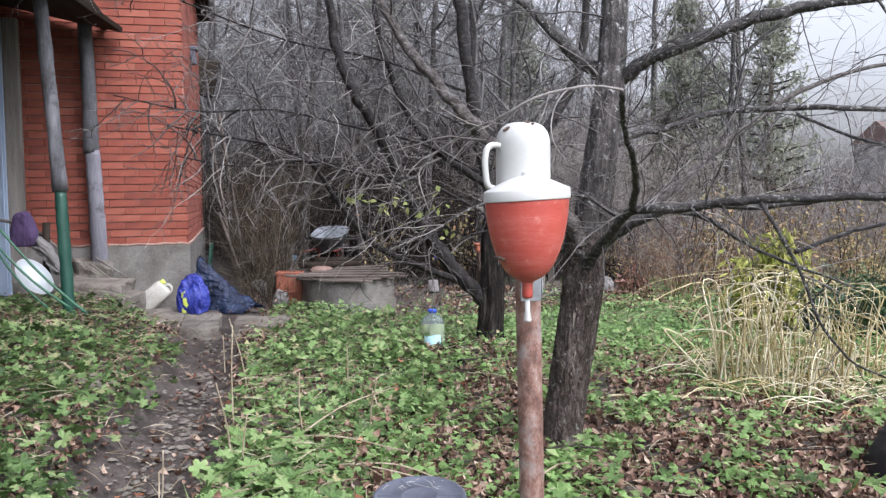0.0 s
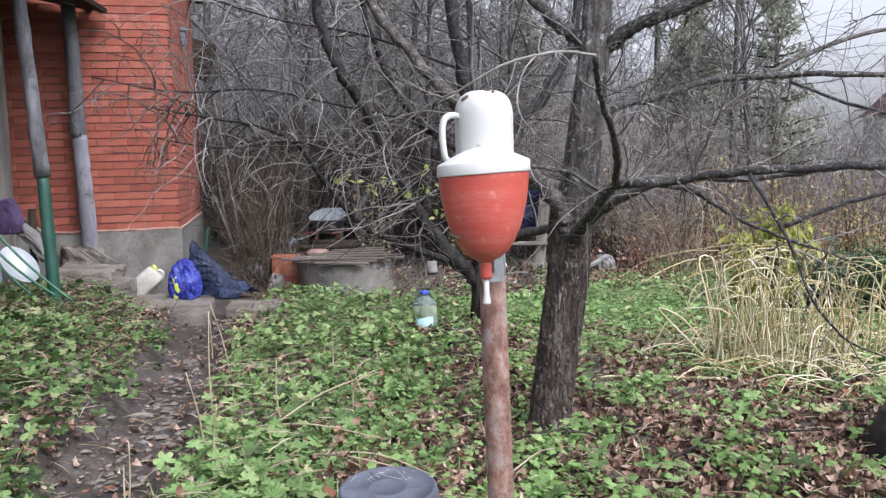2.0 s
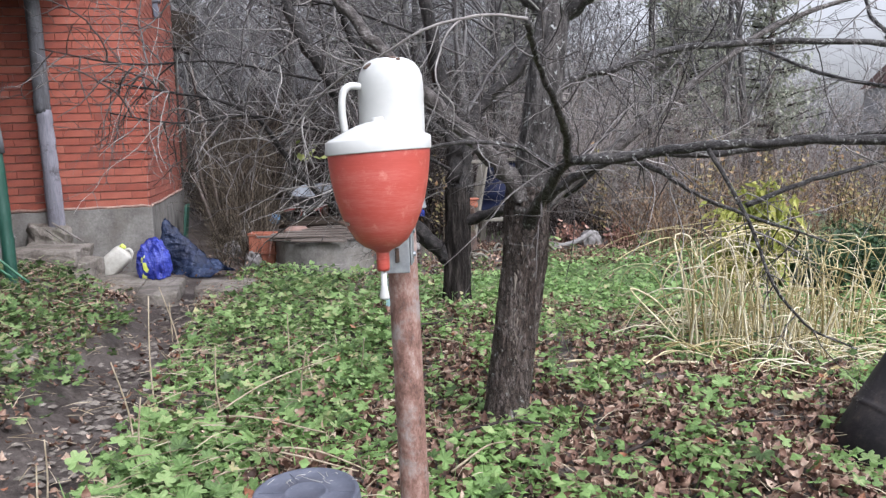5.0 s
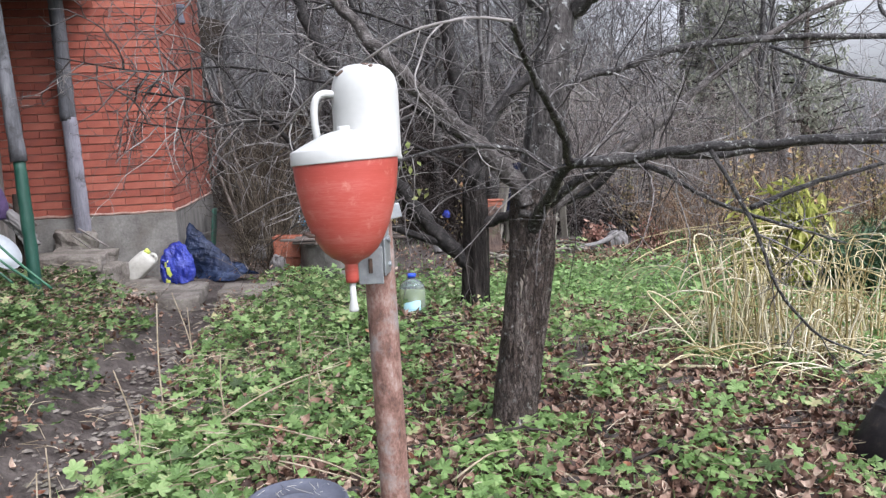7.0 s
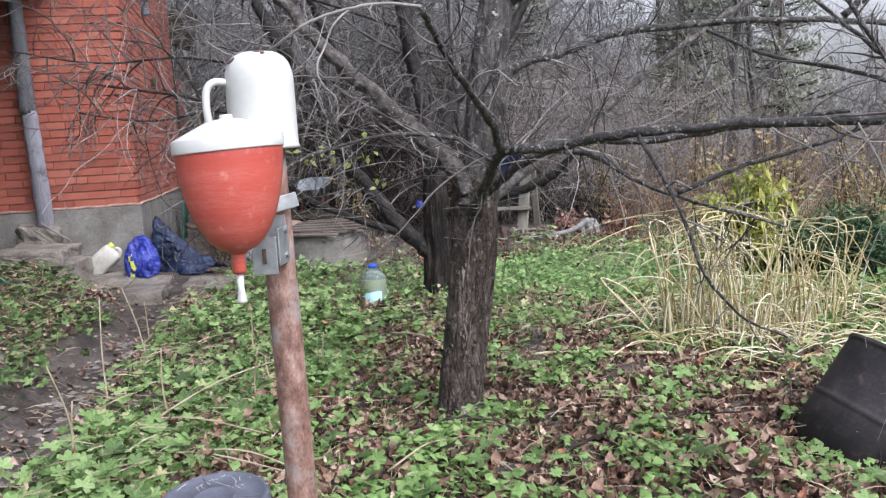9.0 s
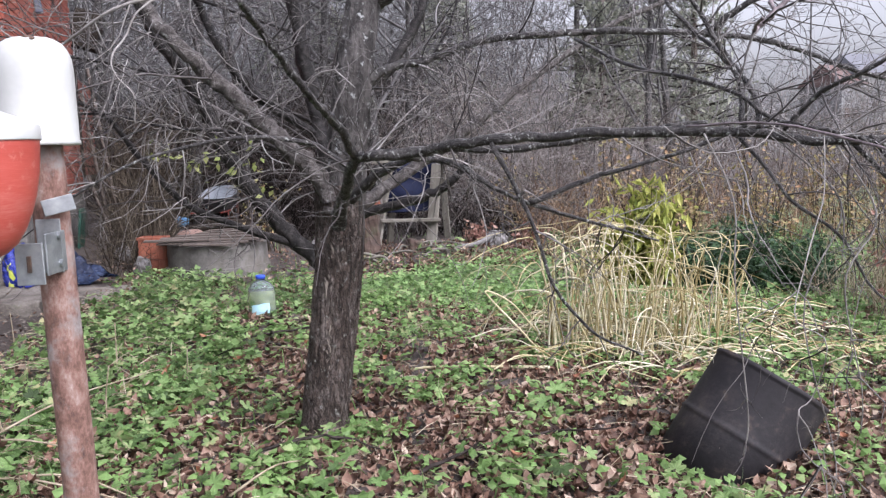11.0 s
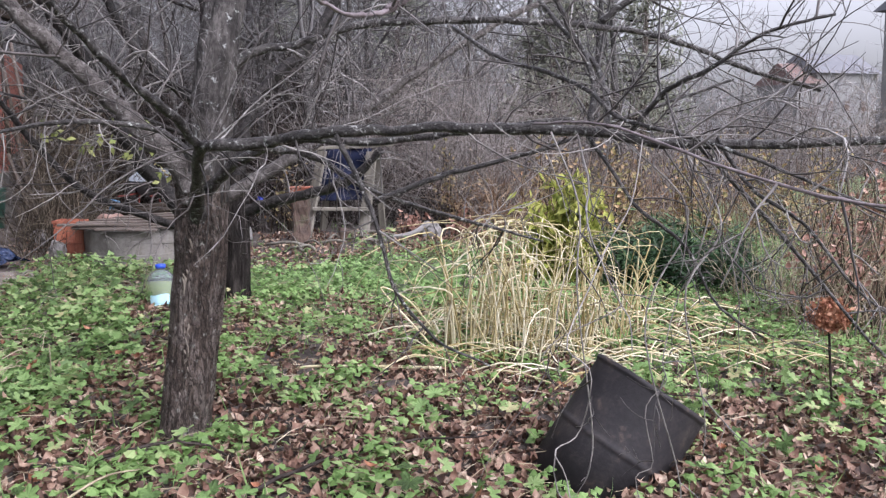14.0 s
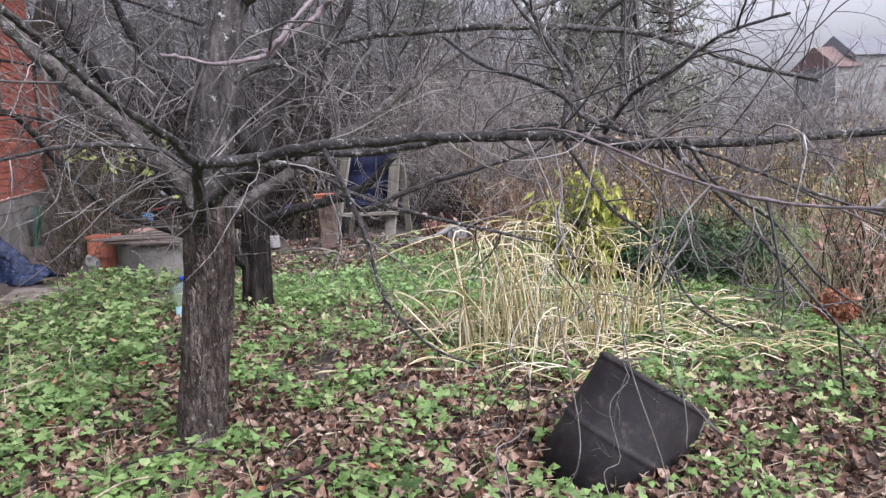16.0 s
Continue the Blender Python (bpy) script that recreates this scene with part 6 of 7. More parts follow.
def spread_points(n, xr, yr, density):
    """Random places kept where density (0 to 1) allows."""
    y = rng.uniform(*yr, n)
    x = rng.uniform(np.maximum(xr[0], -0.62 * y - 0.3), np.minimum(xr[1], 0.82 * y + 1.4))
    keep = rng.random(n) < density(x, y)
    return x[keep], y[keep]


STRAW = ((1.78, 5.0, 0.3), (2.02, 4.92, 0.34), (2.25, 5.05, 0.34), (2.05, 5.3, 0.36), (2.5, 5.15, 0.32), (2.72, 5.35, 0.3))


def off_path(x, y):
    off = x - path_x(y)
    return np.clip(np.where(off < 0, -off - 0.2, off - 0.3) / 0.1, 0, 1) + (y > 7.4)


def clear_of(x, y):
    """Free of the well, plinth, slabs and the drum."""
    ok = ((x + 1.06) ** 2 + (y - 9.32) ** 2 > 0.36) & (x > -3.6 + 0 * y)
    ok &= ~((x < -2.3 + 0.0 * y) & (y > 8.0)) & ~((x < -1.75) & (y > 6.85)) & ~((x < -2.45) & (y > 6.7))
    ok &= ~((x > -1.95) & (x < -1.28) & (y > 6.5) & (y < 7.75))
    return ok


def green_density(x, y):
    """Lobed leaves: thick on both sides of the path."""
    d = np.where(x < path_x(y), 0.36, 0.6)
    d = np.where((y > 7.6) & (x < 0), 0.25, d)
    d = np.where(x > -0.1 + 0.2 * np.sin(1.7 * y), 0.03, d)
    d = np.where((x > 2.6) & (y > 3.6), 0.08, d)
    d = np.where((x > -0.5) & (y > 6.4), 0.05, d)
    return d * np.clip(0.85 + 1.7 * blotch(x, y, 2.1, 3.0), 0.05, 1.25) * np.clip(off_path(x, y), 0, 1) * clear_of(x, y) * (y < 9.2 + 0.4 * np.maximum(x, 0))


def small_density(x, y):
    """Small weeds in patches between the fallen leaves."""
    d = np.where((x > -0.45) & (y < 6.6), 0.27, 0.08)
    d = np.where((x > 1.25) & (y < 4.7), 0.14, d)
    patch = np.clip(4.5 * (blotch(x, y, 2.6, 17.0) + 0.03), 0.07, 1)
    return d * patch * np.clip(off_path(x, y), 0, 1) * clear_of(x, y)


def build_green():
    x, y = spread_points(38000, (-4.3, 6.5), (1.6, 10.5), green_density)
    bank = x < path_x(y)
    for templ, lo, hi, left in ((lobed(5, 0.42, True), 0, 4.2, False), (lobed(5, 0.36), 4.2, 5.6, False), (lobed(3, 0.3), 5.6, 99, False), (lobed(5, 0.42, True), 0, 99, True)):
        pile = Pile()
        take = (y >= lo) & (y < hi) & (bank == left)
        px_, py_ = x[take], y[take]
        per = rng.integers(3, 7, len(px_))
        idx = np.repeat(np.arange(len(px_)), per)
        n = len(idx)
        ang = rng.uniform(0, 2 * np.pi, n)
        rad = rng.uniform(0.015, 0.08, n)
        lx, ly = px_[idx] + rad * np.cos(ang), py_[idx] + rad * np.sin(ang)
        tall = rng.uniform(0.02, 0.13, n) * np.clip(1.1 + blotch(px_, py_, 0.8, 9)[idx], 0.5, 1.5)
        p = np.stack([lx, ly, ground_z(px_, py_)[idx] + tall], -1)
        scatter(pile, *templ, p, ang - np.pi / 2, rng.normal(-0.15, 0.4, n), rng.normal(0, 0.38, n), rng.uniform(0.034, 0.09, n) * np.where(p[:, 1] > 4, 0.85, 1.0))
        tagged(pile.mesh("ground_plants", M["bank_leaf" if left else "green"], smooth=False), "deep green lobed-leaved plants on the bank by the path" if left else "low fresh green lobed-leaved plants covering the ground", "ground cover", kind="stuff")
    x, y = spread_points(35000, (-0.8, 5.0), (1.6, 7.2), small_density)
    per = rng.integers(4, 8, len(x))
    idx = np.repeat(np.arange(len(x)), per)
    n = len(idx)
    ang, rad = rng.uniform(0, 2 * np.pi, n), rng.uniform(0.004, 0.03, n)
    p = np.stack([x[idx] + rad * np.cos(ang), y[idx] + rad * np.sin(ang), ground_z(x, y)[idx] + rng.uniform(0.015, 0.075, n)], -1)
    pile = Pile()
    leaf = ovate_small(-0.5, 0.35)
    scatter(pile, leaf[0] * (1.25, 1, 1), leaf[1], p, ang - np.pi / 2, rng.normal(0.05, 0.4, n), rng.normal(0, 0.35, n), rng.uniform(0.024, 0.062, n))
    tagged(pile.mesh("small_weeds", M["weed_leaf"], smooth=False), "small light green weeds in patches among fallen leaves", "ground cover", kind="stuff")


def lawn_density(x, y):
    d = ((x > -0.4) & (x < 4.4) & (y > 6.0 - 0.12 * x) & (y < 8.5 + 0.22 * x)) * 0.95
    d = np.where((x > 0.3) & (x < 2.2) & (y < 6.5), d * 0.55, d)
    d = np.maximum(d, ((x > 2.6) & (y > 4.6) & (y < 12)) * np.where(y < 6.5, 0.3, 0.7))
    return d * np.clip(0.9 + 1.4 * blotch(x, y, 1.3, 5.0), 0.1, 1)


def build_lawn():
    x, y = spread_points(56000, (-0.5, 9.5), (4.6, 12.0), lawn_density)
    n = len(x)
    pile = Pile()
    scatter(pile, *lobed(3, 0.35), np.stack([x, y, ground_z(x, y) + rng.uniform(0.005, 0.05, n)], -1), rng.uniform(0, 6.3, n), rng.normal(0, 0.38, n), rng.normal(0, 0.38, n), rng.uniform(0.03, 0.06, n))
    tagged(pile.mesh("lawn_weeds", M["lawn"], smooth=False), "bright green low creeping weeds under the trees", "ground cover", kind="stuff")
    blade = np.array([(-0.02, 0, 0), (0.02, 0, 0), (-0.015, 0.02, 0.5), (0.015, 0.02, 0.5), (0, 0.14, 0.95)])
    bf = [(0, 1, 3), (0, 3, 2), (2, 3, 4)]
    x, y = spread_points(26000, (-3.5, 9.0), (2.0, 12.0), lambda a, b: np.where(a > 2.3, 0.45, 0.12) * (np.abs(a - path_x(b)) > 0.25) * clear_of(a, b) * np.where((a > 1.2) & (b < 4.2), 0.25, 1))
    n = len(x)
    pile = Pile()
    scatter(pile, blade, bf, np.stack([x, y, ground_z(x, y)], -1), rng.uniform(0, 6.3, n), rng.normal(0, 0.3, n), rng.normal(0, 0.3, n), rng.uniform(0.06, 0.17, n))
    tagged(pile.mesh("grass", M["lawn"], smooth=False), "sparse green grass blades among the weeds", "grass", kind="stuff")


def dead_density(x, y):
    d = np.full_like(x, 0.36)
    d = np.where(np.abs(x - path_x(y)) < 0.24, 0.09, d)
    d = np.where((x > -0.4) & (y < 6.3), 1.0, d)
    d = np.where((x > 1.0) & (y < 5.0), 1.2, d)
    d = np.where((x > 0.2) & (y > 6.6), 0.06, d)
    d = np.where((x > 2.3) & (y > 4.2), 0.6, d)
    d = np.where((x < -1.2) & (np.abs(x - path_x(y)) > 0.25), 0.8, d)
    d = np.where((y > 8.6), np.where((x > 0) & (x < 3), 0.7, 0.2), d)
    return d * np.clip(0.85 + 1.0 * blotch(x, y, 1.5, 11.0), np.where((x > 1.0) & (y < 5.0), 0.75, 0.15), 1.1) * np.where((x > -2.7) & (x < -1.35) & (y > 6.85) & (y < 7.8), 0.15, 1.0) * ((x + 1.06) ** 2 + (y - 9.32) ** 2 > 0.33) * ~((x < -2.35) & (y > 8.05))


def build_dead():
    x, y = spread_points(130000, (-4.0, 6.0), (1.6, 10.8), dead_density)
    which = rng.integers(0, 3, len(x))
    pile = Pile()
    for k, (c, f, lo, hi) in enumerate([(c, f, lo, hi) for lo, hi in ((0, 5.0), (5.0, 99)) for c, f in ((0.6, 0.35), (1.3, 0.6), (-0.9, 0.3))]):
        take = (which == k % 3) & (y >= lo) & (y < hi)
        a, b = x[take], y[take]
        n = len(a)
        scatter(pile, *(ovate(c, f) if lo == 0 else ovate_small(c, f)), np.stack([a, b, ground_z(a, b) + rng.uniform(0.004, 0.03, n) + 0.07 * (rng.random(n) < 0.1) * (a < -0.2)], -1), rng.uniform(0, 6.3, n), rng.normal(0, 0.42, n), rng.normal(0, 0.5, n), rng.uniform(0.02, 0.064, n) * np.where(a < -0.2, 0.85, 1))
    tagged(pile.mesh("fallen_leaves", M["dead"]), "curled brown fallen leaves lying thick on the ground", "leaves", kind="stuff")


def build_bits():
    """Short pale straws and leaf stalks strewn over the litter."""
    bit = np.array([(-0.012, 0, 0), (0.012, 0, 0), (0, 0, 0.02), (-0.01, 0.5, 0.05), (0.01, 0.5, 0.05), (0, 0.5, 0.07), (0, 1, 0)])
    f = [(0, 1, 4), (0, 4, 3), (1, 2, 5), (1, 5, 4), (2, 0, 3), (2, 3, 5), (3, 4, 6), (4, 5, 6), (5, 3, 6)]
    x, y = spread_points(11000, (-3.5, 4.5), (1.7, 7.0), lambda a, b: np.where(np.abs(a - path_x(b)) < 0.22, 0.25, 0.75))
    n = len(x)
    pile = Pile()
    scatter(pile, bit, f, np.stack([x, y, ground_z(x, y) + rng.uniform(0.01, 0.06, n) + 0.06 * (x < -0.2) * (np.abs(x - path_x(y)) > 0.3)], -1), rng.uniform(0, 6.3, n), rng.normal(0, 0.25, n), rng.normal(0, 0.5, n), rng.uniform(0.04, 0.16, n))
    tagged(pile.mesh("straw_litter", M["dry"], smooth=False), "short pale straws and leaf stalks strewn over the ground", "straw", kind="stuff")
    x, y = spread_points(200, (-2.6, 3.6), (1.8, 5.5), lambda a, b: 0.6 + 0 * a)
    n = len(x)
    pile = Pile()
    scatter(pile, *ovate(0.7, 0.6), np.stack([x, y, ground_z(x, y) + rng.uniform(0.03, 0.1, n)], -1), rng.uniform(0, 6.3, n), rng.normal(0, 0.4, n), rng.normal(0, 0.5, n), rng.uniform(0.03, 0.055, n))
    tagged(pile.mesh("fallen_leaves", M["orange_petal"], smooth=False), "a few orange-brown leaves lying on the weeds", "leaves", kind="stuff")


def build_margin():
    """The same leaves and weeds go on, thinner, beside and behind the walk."""
    n = 26000
    x, y = rng.uniform(-7, 8, n), rng.uniform(-4, 9, n)
    keep = ((y < 1.6) | (x < -0.62 * y - 0.3) | (x > 0.82 * y + 1.4)) & ~((x < -2.3) & (y > 6.6)) & (np.abs(x - path_x(y)) > 0.25)
    x, y = x[keep], y[keep]
    k = len(x) // 2
    p = np.stack([x, y, ground_z(x, y) + rng.uniform(0.01, 0.06, len(x))], -1)
    for name, leaf, mat, s, lo, hi, label in (("ground_plants", lobed(3, 0.2), "green", slice(0, k), 0.06, 0.13, "low green lobed-leaved plants beside the walk"), ("fallen_leaves", ovate_small(0.6, 0.5), "dead", slice(k, None), 0.05, 0.1, "brown fallen leaves beside the walk")):
        q = p[s]
        m = len(q)
        pile = Pile()
        scatter(pile, *leaf, q, rng.uniform(0, 6.3, m), rng.normal(0, 0.35, m), rng.normal(0, 0.35, m), rng.uniform(lo, hi, m))
        tagged(pile.mesh(name, M[mat], smooth=False), label, "ground cover", kind="stuff")


def build_straw():
    for cx, cy, r in STRAW:
        pile = Pile()
        for _ in range(30 if cx < 2.4 else 20):
            a, q = rng.uniform(0, 6.28), r * 0.55 * math.sqrt(rng.random())
            x, y = cx + q * math.cos(a), cy + q * math.sin(a)
            z = gz(x, y) - 0.02
            h = rng.uniform(0.28, 0.76)
            out = np.array((math.cos(a) * rng.uniform(0.0, 0.35) + rng.normal(0, 0.12), math.sin(a) * 0.25 + rng.normal(0, 0.12), 0))
            tip = np.array((x, y, z)) + out * h + (0, 0, h)
            if rng.random() < 0.72:
                over = unit((*rng.standard_normal(2), 0)) * rng.uniform(0.12, 0.42)
                pts = [(x, y, z), (x + out[0] * h * 0.5, y + out[1] * h * 0.5, z + h * 0.6), tip, tip + over + (0, 0, -0.02), tip + over * 1.6 + (0, 0, -rng.uniform(0.05, 0.3))]
            else:
                pts = [(x, y, z), (x + out[0] * h * 0.4, y + out[1] * h * 0.4, z + h * 0.6), tip]
            n = 14
            tube(pile, smooth_line(pts, n), np.linspace(0.006, 0.0022, n) * rng.uniform(0.5, 1.15), 5, cap=False)
        tagged(pile.mesh("dry_grass_clump", M["straw"]), "clump of bleached straw-coloured dead lily leaves", "grass clump", "dry clumps in the bed")
    pile = Pile()
    for _ in range(300):
        x, y = rng.uniform(1.55, 3.3), rng.uniform(4.5, 5.9)
        z = gz(x, y)
        d = unit((rng.normal(0.3, 1), rng.normal(0, 0.7), 0)) * rng.uniform(0.12, 0.4)
        p = np.array((x, y, z + rng.uniform(0.02, 0.14)))
        tube(pile, smooth_line([p, p + d * 0.5 + (0, 0, 0.04), p + d], 6), np.full(6, rng.uniform(0.002, 0.0045)), 4, cap=False)
    tagged(pile.mesh("lodged_straw", M["straw"]), "bleached straw lying flat between the clumps", "straw", kind="stuff")
    pile = Pile()
    tube(pile, smooth_line([(0.84, 4.62, -0.05), (0.945, 4.62, 0.0), (1.13, 4.6, 0.005), (1.35, 4.58, 0.0), (1.6, 4.56, -0.01)], 20), np.linspace(0.006, 0.009, 20), 6)
    tagged(pile.mesh("stalk", M["straw"]), "long pale dead stalk lying on the leaves", "stalk")
    pile = Pile()
    tube(pile, smooth_line([(1.643, 4.8, -0.05), (1.488, 4.85, 0.132), (1.325, 4.9, 0.32), (1.457, 4.9, 0.26), (1.587, 4.9, 0.102)], 24), np.full(24, 0.005), 5)
    tagged(pile.mesh("stalk", M["straw"]), "long pale bent stalk leaning out of the clump", "stalk")


def build_stalks():
    """Dry stalks standing and lying among the leaves."""
    spots = [(-1.0, 3.0, 0.32, 0.12), (-0.92, 2.85, 0.25, -0.1), (-0.8, 3.3, 0.4, -0.1), (-0.7, 3.1, 0.3, 0.05), (-1.05, 2.75, 0.2, 0.2), (-0.95, 3.9, 0.5, 0.0), (-0.55, 3.6, 0.35, -0.1), (-0.3, 3.9, 0.3, 0.1), (-0.5, 4.6, 0.3, 0.0), (-1.05, 4.6, 0.45, -0.2), (-0.1, 4.3, 0.25, 0.15), (-1.45, 5.6, 0.3, 0.0)]
    for x, y, h, lean in spots:
        z = gz(x, y) - 0.02
        pile = Pile()
        tube(pile, smooth_line([(x, y, z), (x + lean * h * 0.5 + rng.normal(0, 0.01), y, z + h * 0.5), (x + lean * h, y + rng.normal(0, 0.03), z + h)], 9), np.linspace(0.0045, 0.0025, 9), 6)
        tagged(pile.mesh("stalk", M["dry"]), "thin dry broken stalk standing among green leaves", "stalk", "dry stalks in the weeds")
    ground_twigs = [[(0.91, 3.15, 0.02), (1.13, 3.4, 0.02), (1.4, 3.53, 0.02), (1.69, 3.54, 0.02)], [(0.35, 3.45, 0.02), (0.5, 3.5, 0.05), (0.68, 3.55, 0.04), (0.8, 3.5, 0.0)], [(-0.05, 5.3, 0.05), (0.12, 5.15, 0.06), (0.3, 5.0, 0.03), (0.45, 4.7, 0.02)], [(0.1, 5.4, 0.05), (0.16, 5.2, 0.09), (0.13, 5.0, 0.05)], [(0.3, 5.6, 0.03), (0.05, 5.25, 0.07), (-0.1, 4.9, 0.04)]]
    for pts in ground_twigs:
        pile = Pile()
        tube(pile, smooth_line(pts, 18) + rng.normal(0, 0.004, (18, 3)), np.linspace(0.007, 0.003, 18), 6)
        tagged(pile.mesh("stick", M["brush"]), "dark crooked dead twig lying on the fallen leaves", "stick", "twigs on the ground")
    flat = [((-0.62, 3.35, 0.1), (-0.2, 4.3, 0.14)), ((-0.5, 3.2, 0.08), (0.05, 3.0, 0.07)), ((-0.35, 3.15, 0.1), (0.1, 3.05, 0.04)), ((-0.75, 3.5, 0.1), (-0.1, 3.3, 0.1)), ((0.15, 5.1, 0.04), (0.55, 4.6, 0.02)), ((-1.35, 6.0, 0.0), (-1.2, 5.6, -0.02)), ((0.35, 3.1, 0.02), (0.55, 3.3, 0.05))]
    for a, b in flat:
        a, b = np.array(a), np.array(b)
        pile = Pile()
        m = (a + b) / 2 + (rng.normal(0, 0.02), rng.normal(0, 0.02), 0.04)
        tube(pile, smooth_line([a, m, b], 12), np.linspace(0.0045, 0.0025, 12), 6)
        tagged(pile.mesh("stalk", M["dry"]), "long dry stalk lying across the ground leaves", "stalk", "dry stalks in the weeds")


def bush(name, at, size, leaf, mat, count, leafsize, label, stems=14, stem_mat="weed", droop=0.0, upright=0.6, hang=0.3):
    b = thing(name, pose(*at), label, "shrub")
    pile, stem = Pile(), Pile()
    pts, ang = [], []
    for k in range(stems):
        a = rng.uniform(0, 6.28)
        d = unit((math.cos(a) * (1 - upright), math.sin(a) * (1 - upright), 1))
        n, q, line = 9, np.array((rng.normal(0, size[0] * 0.15), rng.normal(0, size[1] * 0.15), -0.03)), []
        top = size[2] * rng.uniform(0.6, 1.05)
        for j in range(n):
            line.append(q.copy())
            d = unit(d + rng.normal(0, 0.16, 3) + (math.cos(a) * droop, math.sin(a) * droop, -droop))
            q = q + d * np.array((size[0] / size[2], size[1] / size[2], 1)) * top / n
        tube(stem, line, np.linspace(0.008, 0.003, n), 4, cap=False)
        for _ in range(count // stems):
            u = rng.uniform(0.2, 1) * (n - 1.01)
            i = int(u)
            p = line[i] + (line[i + 1] - line[i]) * (u - i) + rng.normal(0, 0.05, 3)
            pts.append(p)
    n = len(pts)
    scatter(pile, *leaf, np.array(pts), rng.uniform(0, 6.3, n), rng.normal(-hang, 0.6, n), rng.normal(0, 0.6, n), rng.uniform(0.6, 1.3, n) * leafsize)
    stem.mesh("stem_growth", M[stem_mat], b)
    pile.mesh("foliage", M[mat], b, smooth=False)
    return b


def build_shrubs():
    leaf = ovate_small(0.3, 0.3)
    frond = (leaf[0] * (0.62, 1, 1), leaf[1])
    bush("yellow_shrub", (2.82, 7.15, gz(2.82, 7.15)), (0.42, 0.36, 1.12), frond, "yellow", 1500, 0.125, "lanky shrub with hanging lime-yellow autumn leaves", 20, upright=0.62, hang=0.8)
    bush("yellow_shrub", (2.66, 7.35, gz(2.66, 7.35)), (0.3, 0.26, 0.62), frond, "yellow", 420, 0.11, "small shrub with lime-yellow autumn leaves", 9, upright=0.7, hang=0.7)
    spray = np.array([(0, 0, 0), (-0.05, 0.35, 0.02), (0.05, 0.35, 0.02), (-0.16, 0.55, 0.05), (0.16, 0.55, 0.05), (0, 1, 0.1)])
    bush("juniper", (3.42, 7.2, gz(3.42, 7.2)), (0.75, 0.55, 0.72), (spray, [(0, 2, 1), (1, 2, 5), (0, 1, 3), (0, 4, 2)]), "needle", 8000, 0.12, "low spreading dark green juniper", 60, upright=0.3, droop=0.03)
    bush("juniper", (4.08, 7.35, gz(4.08, 7.35)), (0.7, 0.5, 0.66), (spray, [(0, 2, 1), (1, 2, 5), (0, 1, 3), (0, 4, 2)]), "needle", 5000, 0.12, "low spreading dark green juniper", 40, upright=0.3, droop=0.03)
    bush("rusty_shrub", (4.3, 5.7, gz(4.3, 5.7)), (1.1, 0.7, 1.2), ovate(0.5, 0.3), "rust_leaf", 420, 0.055, "thin shrub with many rusty red withered leaves", 44, upright=0.66)
    bush("rusty_shrub", (5.0, 6.6, gz(5.0, 6.6)), (1.1, 0.7, 1.3), ovate(0.5, 0.3), "rust_leaf", 800, 0.055, "thin shrub with many rusty red withered leaves", 44, upright=0.66)
    bush("rusty_shrub", (1.75, 10.6, gz(1.75, 10.6)), (0.4, 0.3, 0.4), ovate(0.5, 0.3), "rust_leaf", 160, 0.07, "low shrub with rust-red withered leaves", 10, upright=0.4)
    bush("rusty_shrub", (2.4, 10.7, gz(2.4, 10.7)), (0.5, 0.3, 0.4), ovate(0.5, 0.3), "rust_leaf", 180, 0.07, "low shrub with rust-red withered leaves", 10, upright=0.4)
    for x, y, h, n in ((3.4, 10.8, 1.6, 170), (4.4, 11.2, 1.7, 190), (5.4, 11.4, 1.6, 170), (6.6, 12.0, 1.8, 190), (2.3, 11.5, 1.5, 90), (7.8, 12.4, 1.7, 160), (3.9, 9.6, 1.3, 120), (5.0, 10.0, 1.3, 130), (6.2, 10.4, 1.4, 130), (5.6, 8.6, 1.1, 100), (-0.75, 10.5, 1.25, 60), (0.2, 11.2, 1.4, 70)):
        bush("leafy_shrub", (x, y, gz(x, y)), (0.7, 0.5, h), ovate(0.4, 0.2), "fading", int(2.2 * n), 0.06, "thin shrub with scattered fading yellow leaves", 16, upright=0.6)
    # the withered hydrangea head
    h = thing("hydrangea", pose(3.2, 4.03, gz(3.2, 4.03)), "withered rust-orange hydrangea flower head on a bare stem", "flower")
    pile = Pile()
    tube(pile, smooth_line([(0.1, 0.1, -0.05), (0.05, 0.05, 0.15), (0.0, 0.0, 0.43)], 8), np.full(8, 0.006), 6)
    pile.mesh("stem", M["brush"], h)
    pile = Pile()
    n = 900
    d = rng.standard_normal((n, 3))
    d /= np.linalg.norm(d, axis=1)[:, None]
    scatter(pile, *ovate(0.4, 0.3), np.array((0, 0, 0.45)) + d * np.array((0.09, 0.085, 0.068)) * rng.uniform(0.55, 1, n)[:, None], rng.uniform(0, 6.3, n), rng.normal(0, 1, n), rng.normal(0, 1, n), rng.uniform(0.016, 0.03, n))
    pile.mesh("flower_head", M["orange_petal"], h, "papery rust-orange petals", smooth=False)


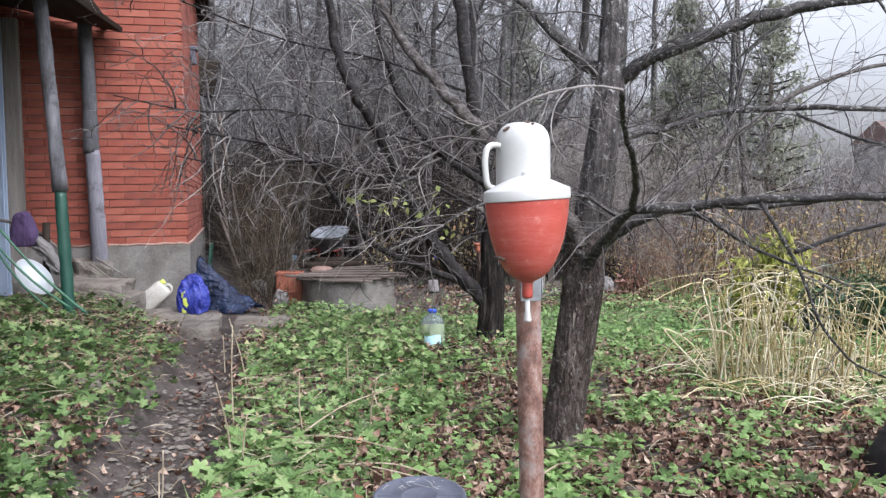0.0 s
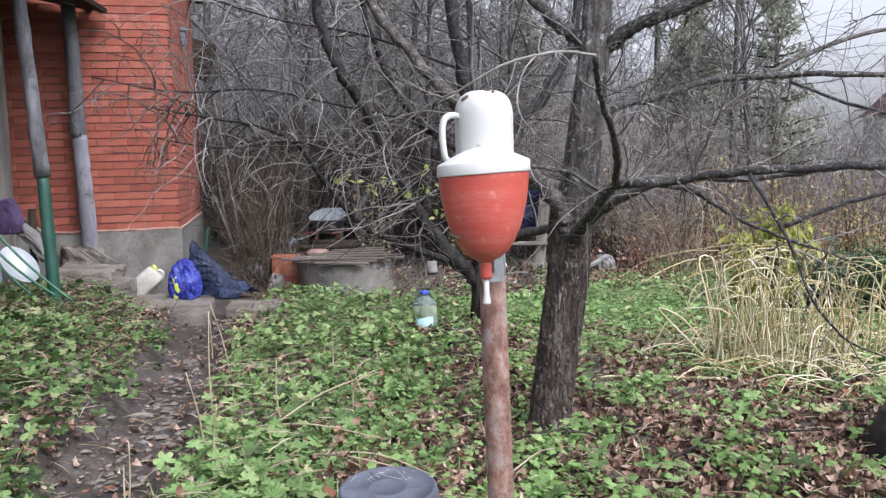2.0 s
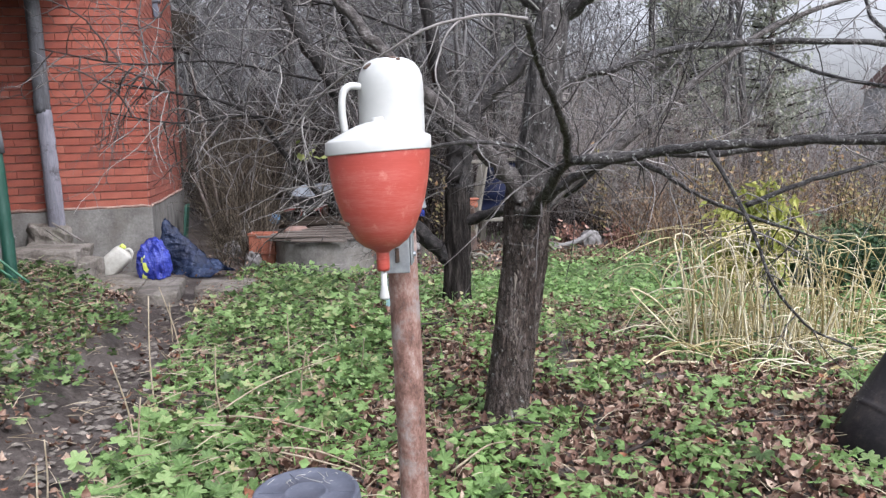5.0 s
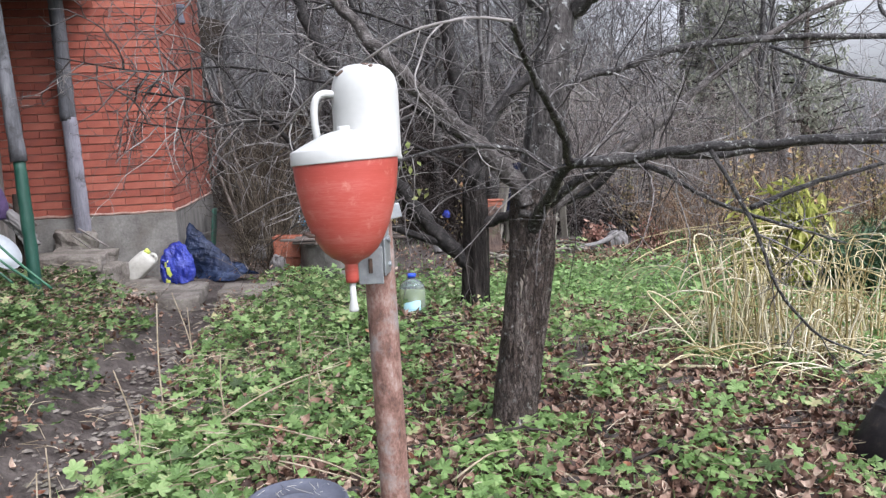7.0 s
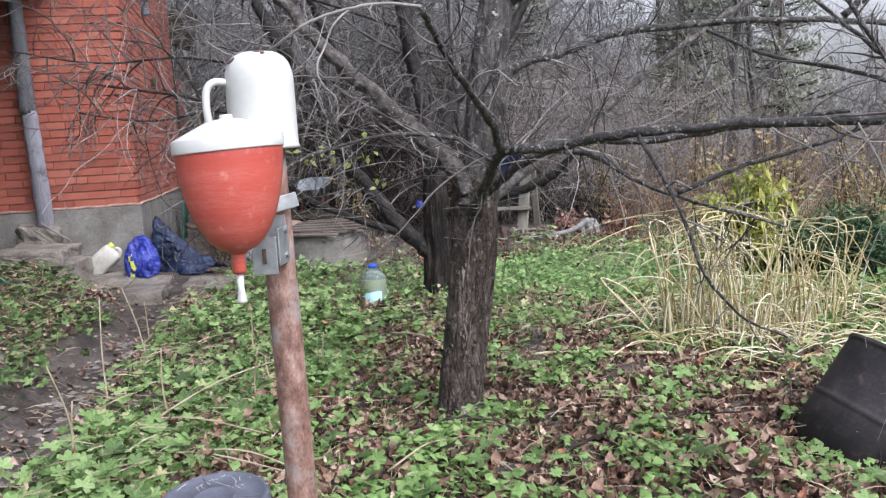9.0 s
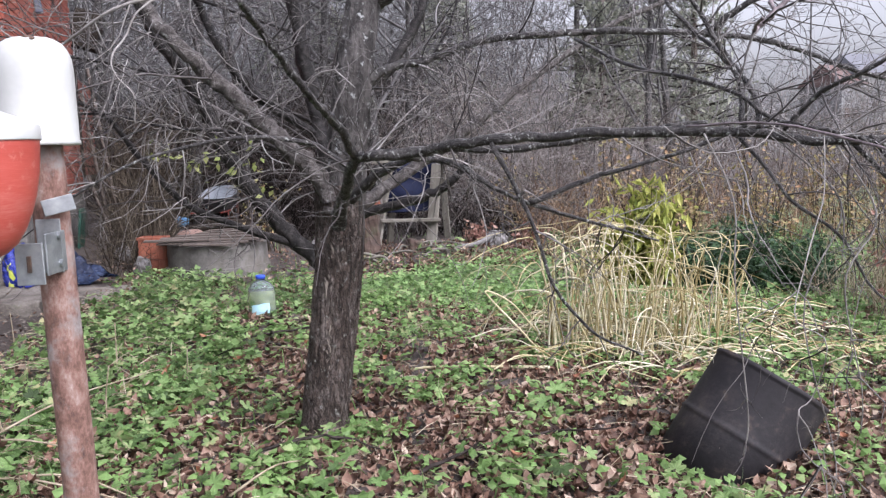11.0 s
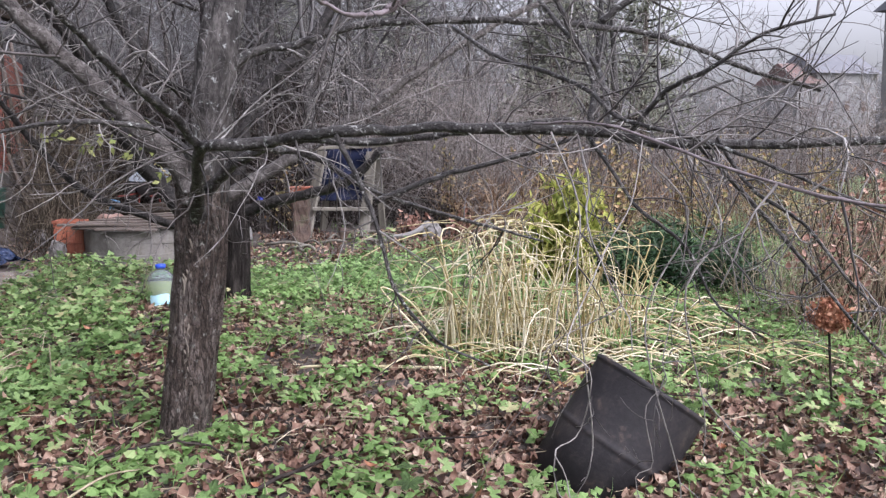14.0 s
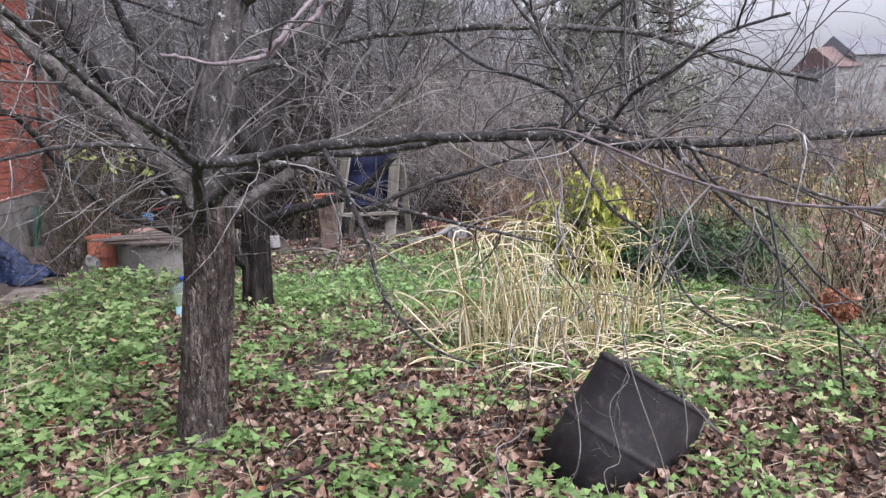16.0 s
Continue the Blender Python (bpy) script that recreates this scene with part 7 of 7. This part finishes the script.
def pine(x, y, height, r, label="grey-green pine behind the shrubs"):
    t = thing("pine_tree", pose(x, y, gz(x, y)), label, "tree", "pines behind the garden")
    limb(t, "trunk", [(0, 0, -0.1), (0.05, 0, height * 0.5), (0.1, 0, height)], 0.02 * height, 0.03, M["bark"], 8, 14)
    needle = np.array([(-0.02, 0, 0), (0.02, 0, 0), (0, 1, 0.1), (-0.2, 0.8, 0.05), (0.2, 0.8, 0.05)])
    pile, pts = Pile(), []
    for _ in range(90):
        z = rng.uniform(0.25, 1.0)
        a = rng.uniform(0, 6.28)
        reach = r * (1.15 - z) * rng.uniform(0.6, 1.1)
        line = [(0.1 * z + math.cos(a) * reach * u, math.sin(a) * reach * u, height * z + 0.15 * reach * u * u) for u in np.linspace(0, 1, 5)]
        tube(pile, line, np.linspace(0.03, 0.008, 5), 4, cap=False)
        for _ in range(52):
            u = rng.uniform(0.25, 1.05)
            pts.append(np.array((0.1 * z + math.cos(a) * reach * u, math.sin(a) * reach * u, height * z + 0.15 * reach * u * u)) + rng.normal(0, 0.12 * r * 0.5, 3))
    tagged(pile.mesh("bough_mass", M["brush"], t), kind="stuff")
    leaf = Pile()
    n = len(pts)
    scatter(leaf, needle, [(0, 1, 2), (0, 3, 2), (1, 2, 4)], np.array(pts), rng.uniform(0, 6.3, n), rng.normal(0.2, 0.7, n), rng.normal(0, 0.7, n), rng.uniform(0.14, 0.32, n) * r * 0.35)
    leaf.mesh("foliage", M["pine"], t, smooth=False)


build_green()
build_lawn()
build_dead()
build_bits()
build_margin()
build_straw()
build_stalks()
build_shrubs()
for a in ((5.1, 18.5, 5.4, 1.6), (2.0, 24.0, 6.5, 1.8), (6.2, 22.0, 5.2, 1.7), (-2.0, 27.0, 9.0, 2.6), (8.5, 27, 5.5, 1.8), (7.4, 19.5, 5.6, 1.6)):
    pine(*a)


def far_house(x, y, w, h, mat, label):
    f = thing("far_house", pose(x, y, gz(x, y), 0, 0, 18), label, "house", "far houses")
    bm = bmesh.new()
    box(bm, (w, 6, h), (0, 0, h / 2))
    part("wall", bm, M["plaster"], f)
    bm = bmesh.new()
    a = [bm.verts.new(c) for c in ((-w * 0.55, -3.5, h), (w * 0.55, -3.5, h), (w * 0.55, 3.5, h), (-w * 0.55, 3.5, h), (-w * 0.5, 0, h + 2.4), (w * 0.5, 0, h + 2.4))]
    for q in ((0, 1, 5, 4), (2, 3, 4, 5), (0, 4, 3), (1, 2, 5), (3, 2, 1, 0)):
        bm.faces.new([a[k] for k in q])
    part("roof", bm, mat, f)
    for k in range(3):
        bm = bmesh.new()
        box(bm, (0.9, 0.1, 1.2), ((k - 1) * w * 0.28, -3.03, h * 0.55))
        frame_ob = part("window", bm, M["plaster"], f)
        bm = bmesh.new()
        box(bm, (0.75, 0.1, 1.05), ((k - 1) * w * 0.28, -3.06, h * 0.55))
        part("pane", bm, M["chip"], frame_ob)


far_house(47.6, 92, 3.4, 6.7, M["roof_red_hazed"], "distant house with a red roof dulled for haze")
far_house(53, 94, 9, 7.9, M["roof_grey"], "distant house with a grey roof")
far_house(37, 48, 9, 8.5, M["roof_grey"], "tall pale distant building behind bare trees")

# ---- the bricks of the house, each one by itself near the corner ----
def build_bricks():
    def unit_brick(l):
        bm = bmesh.new()
        box(bm, (l, 0.034, BRICK_H - 0.0095), (0, 0, 0), 0.0025)
        me = bpy.data.meshes.new("brick")
        bm.to_mesh(me)
        bm.free()
        me.materials.append(M["brick"])
        return me
    full, half = unit_brick(BRICK_L - 0.004), unit_brick(BRICK_L / 2 - 0.004)
    rest = Pile()
    rows = int((TOP_Z - BASE_Z) / BRICK_H)
    count = 0
    for r in range(rows):
        z = BASE_Z + BRICK_H * (r + 0.5)
        for face in ("front", "side"):
            u = 0.0
            first = (r % 2 == 0) == (face == "front")
            k = 0
            while u < (FRONT if face == "front" else SIDE) - 0.1:
                l = BRICK_L if not (k == 0 and not first) else BRICK_L / 2
                c = u + l / 2
                k += 1
                u += l
                jitter = rng.normal(0, 0.0012)
                if face == "front":
                    m = pose(-c, 0.0 + jitter, z + rng.normal(0, 0.0008), 0, rng.normal(0, 0.15), 0)
                    near = c < 1.75 and r < 32
                else:
                    m = pose(0.0 + jitter, c, z + rng.normal(0, 0.0008), rng.normal(0, 0.15), 0, 90)
                    near = c < 0.45 and r < 32
                if near and count < 300:
                    ob = new("brick", full if l == BRICK_L else half)
                    ob.parent = house
                    ob.matrix_basis = m
                    count += 1
                else:
                    h = BRICK_H - 0.0095
                    x, zz = (l - 0.004) / 2, h / 2
                    c8 = [m @ Vector((sx * x, sy * 0.015, sz * zz)) for sx in (-1, 1) for sy in (-1, 1) for sz in (-1, 1)]
                    rest.add([tuple(q) for q in c8], [(0, 1, 3, 2), (4, 6, 7, 5), (0, 4, 5, 1), (2, 3, 7, 6), (0, 2, 6, 4), (1, 5, 7, 3)])
    ob = rest.mesh("brickwork", M["brick_far"], house, "", smooth=False)
    tagged(ob, kind="stuff")


build_bricks()
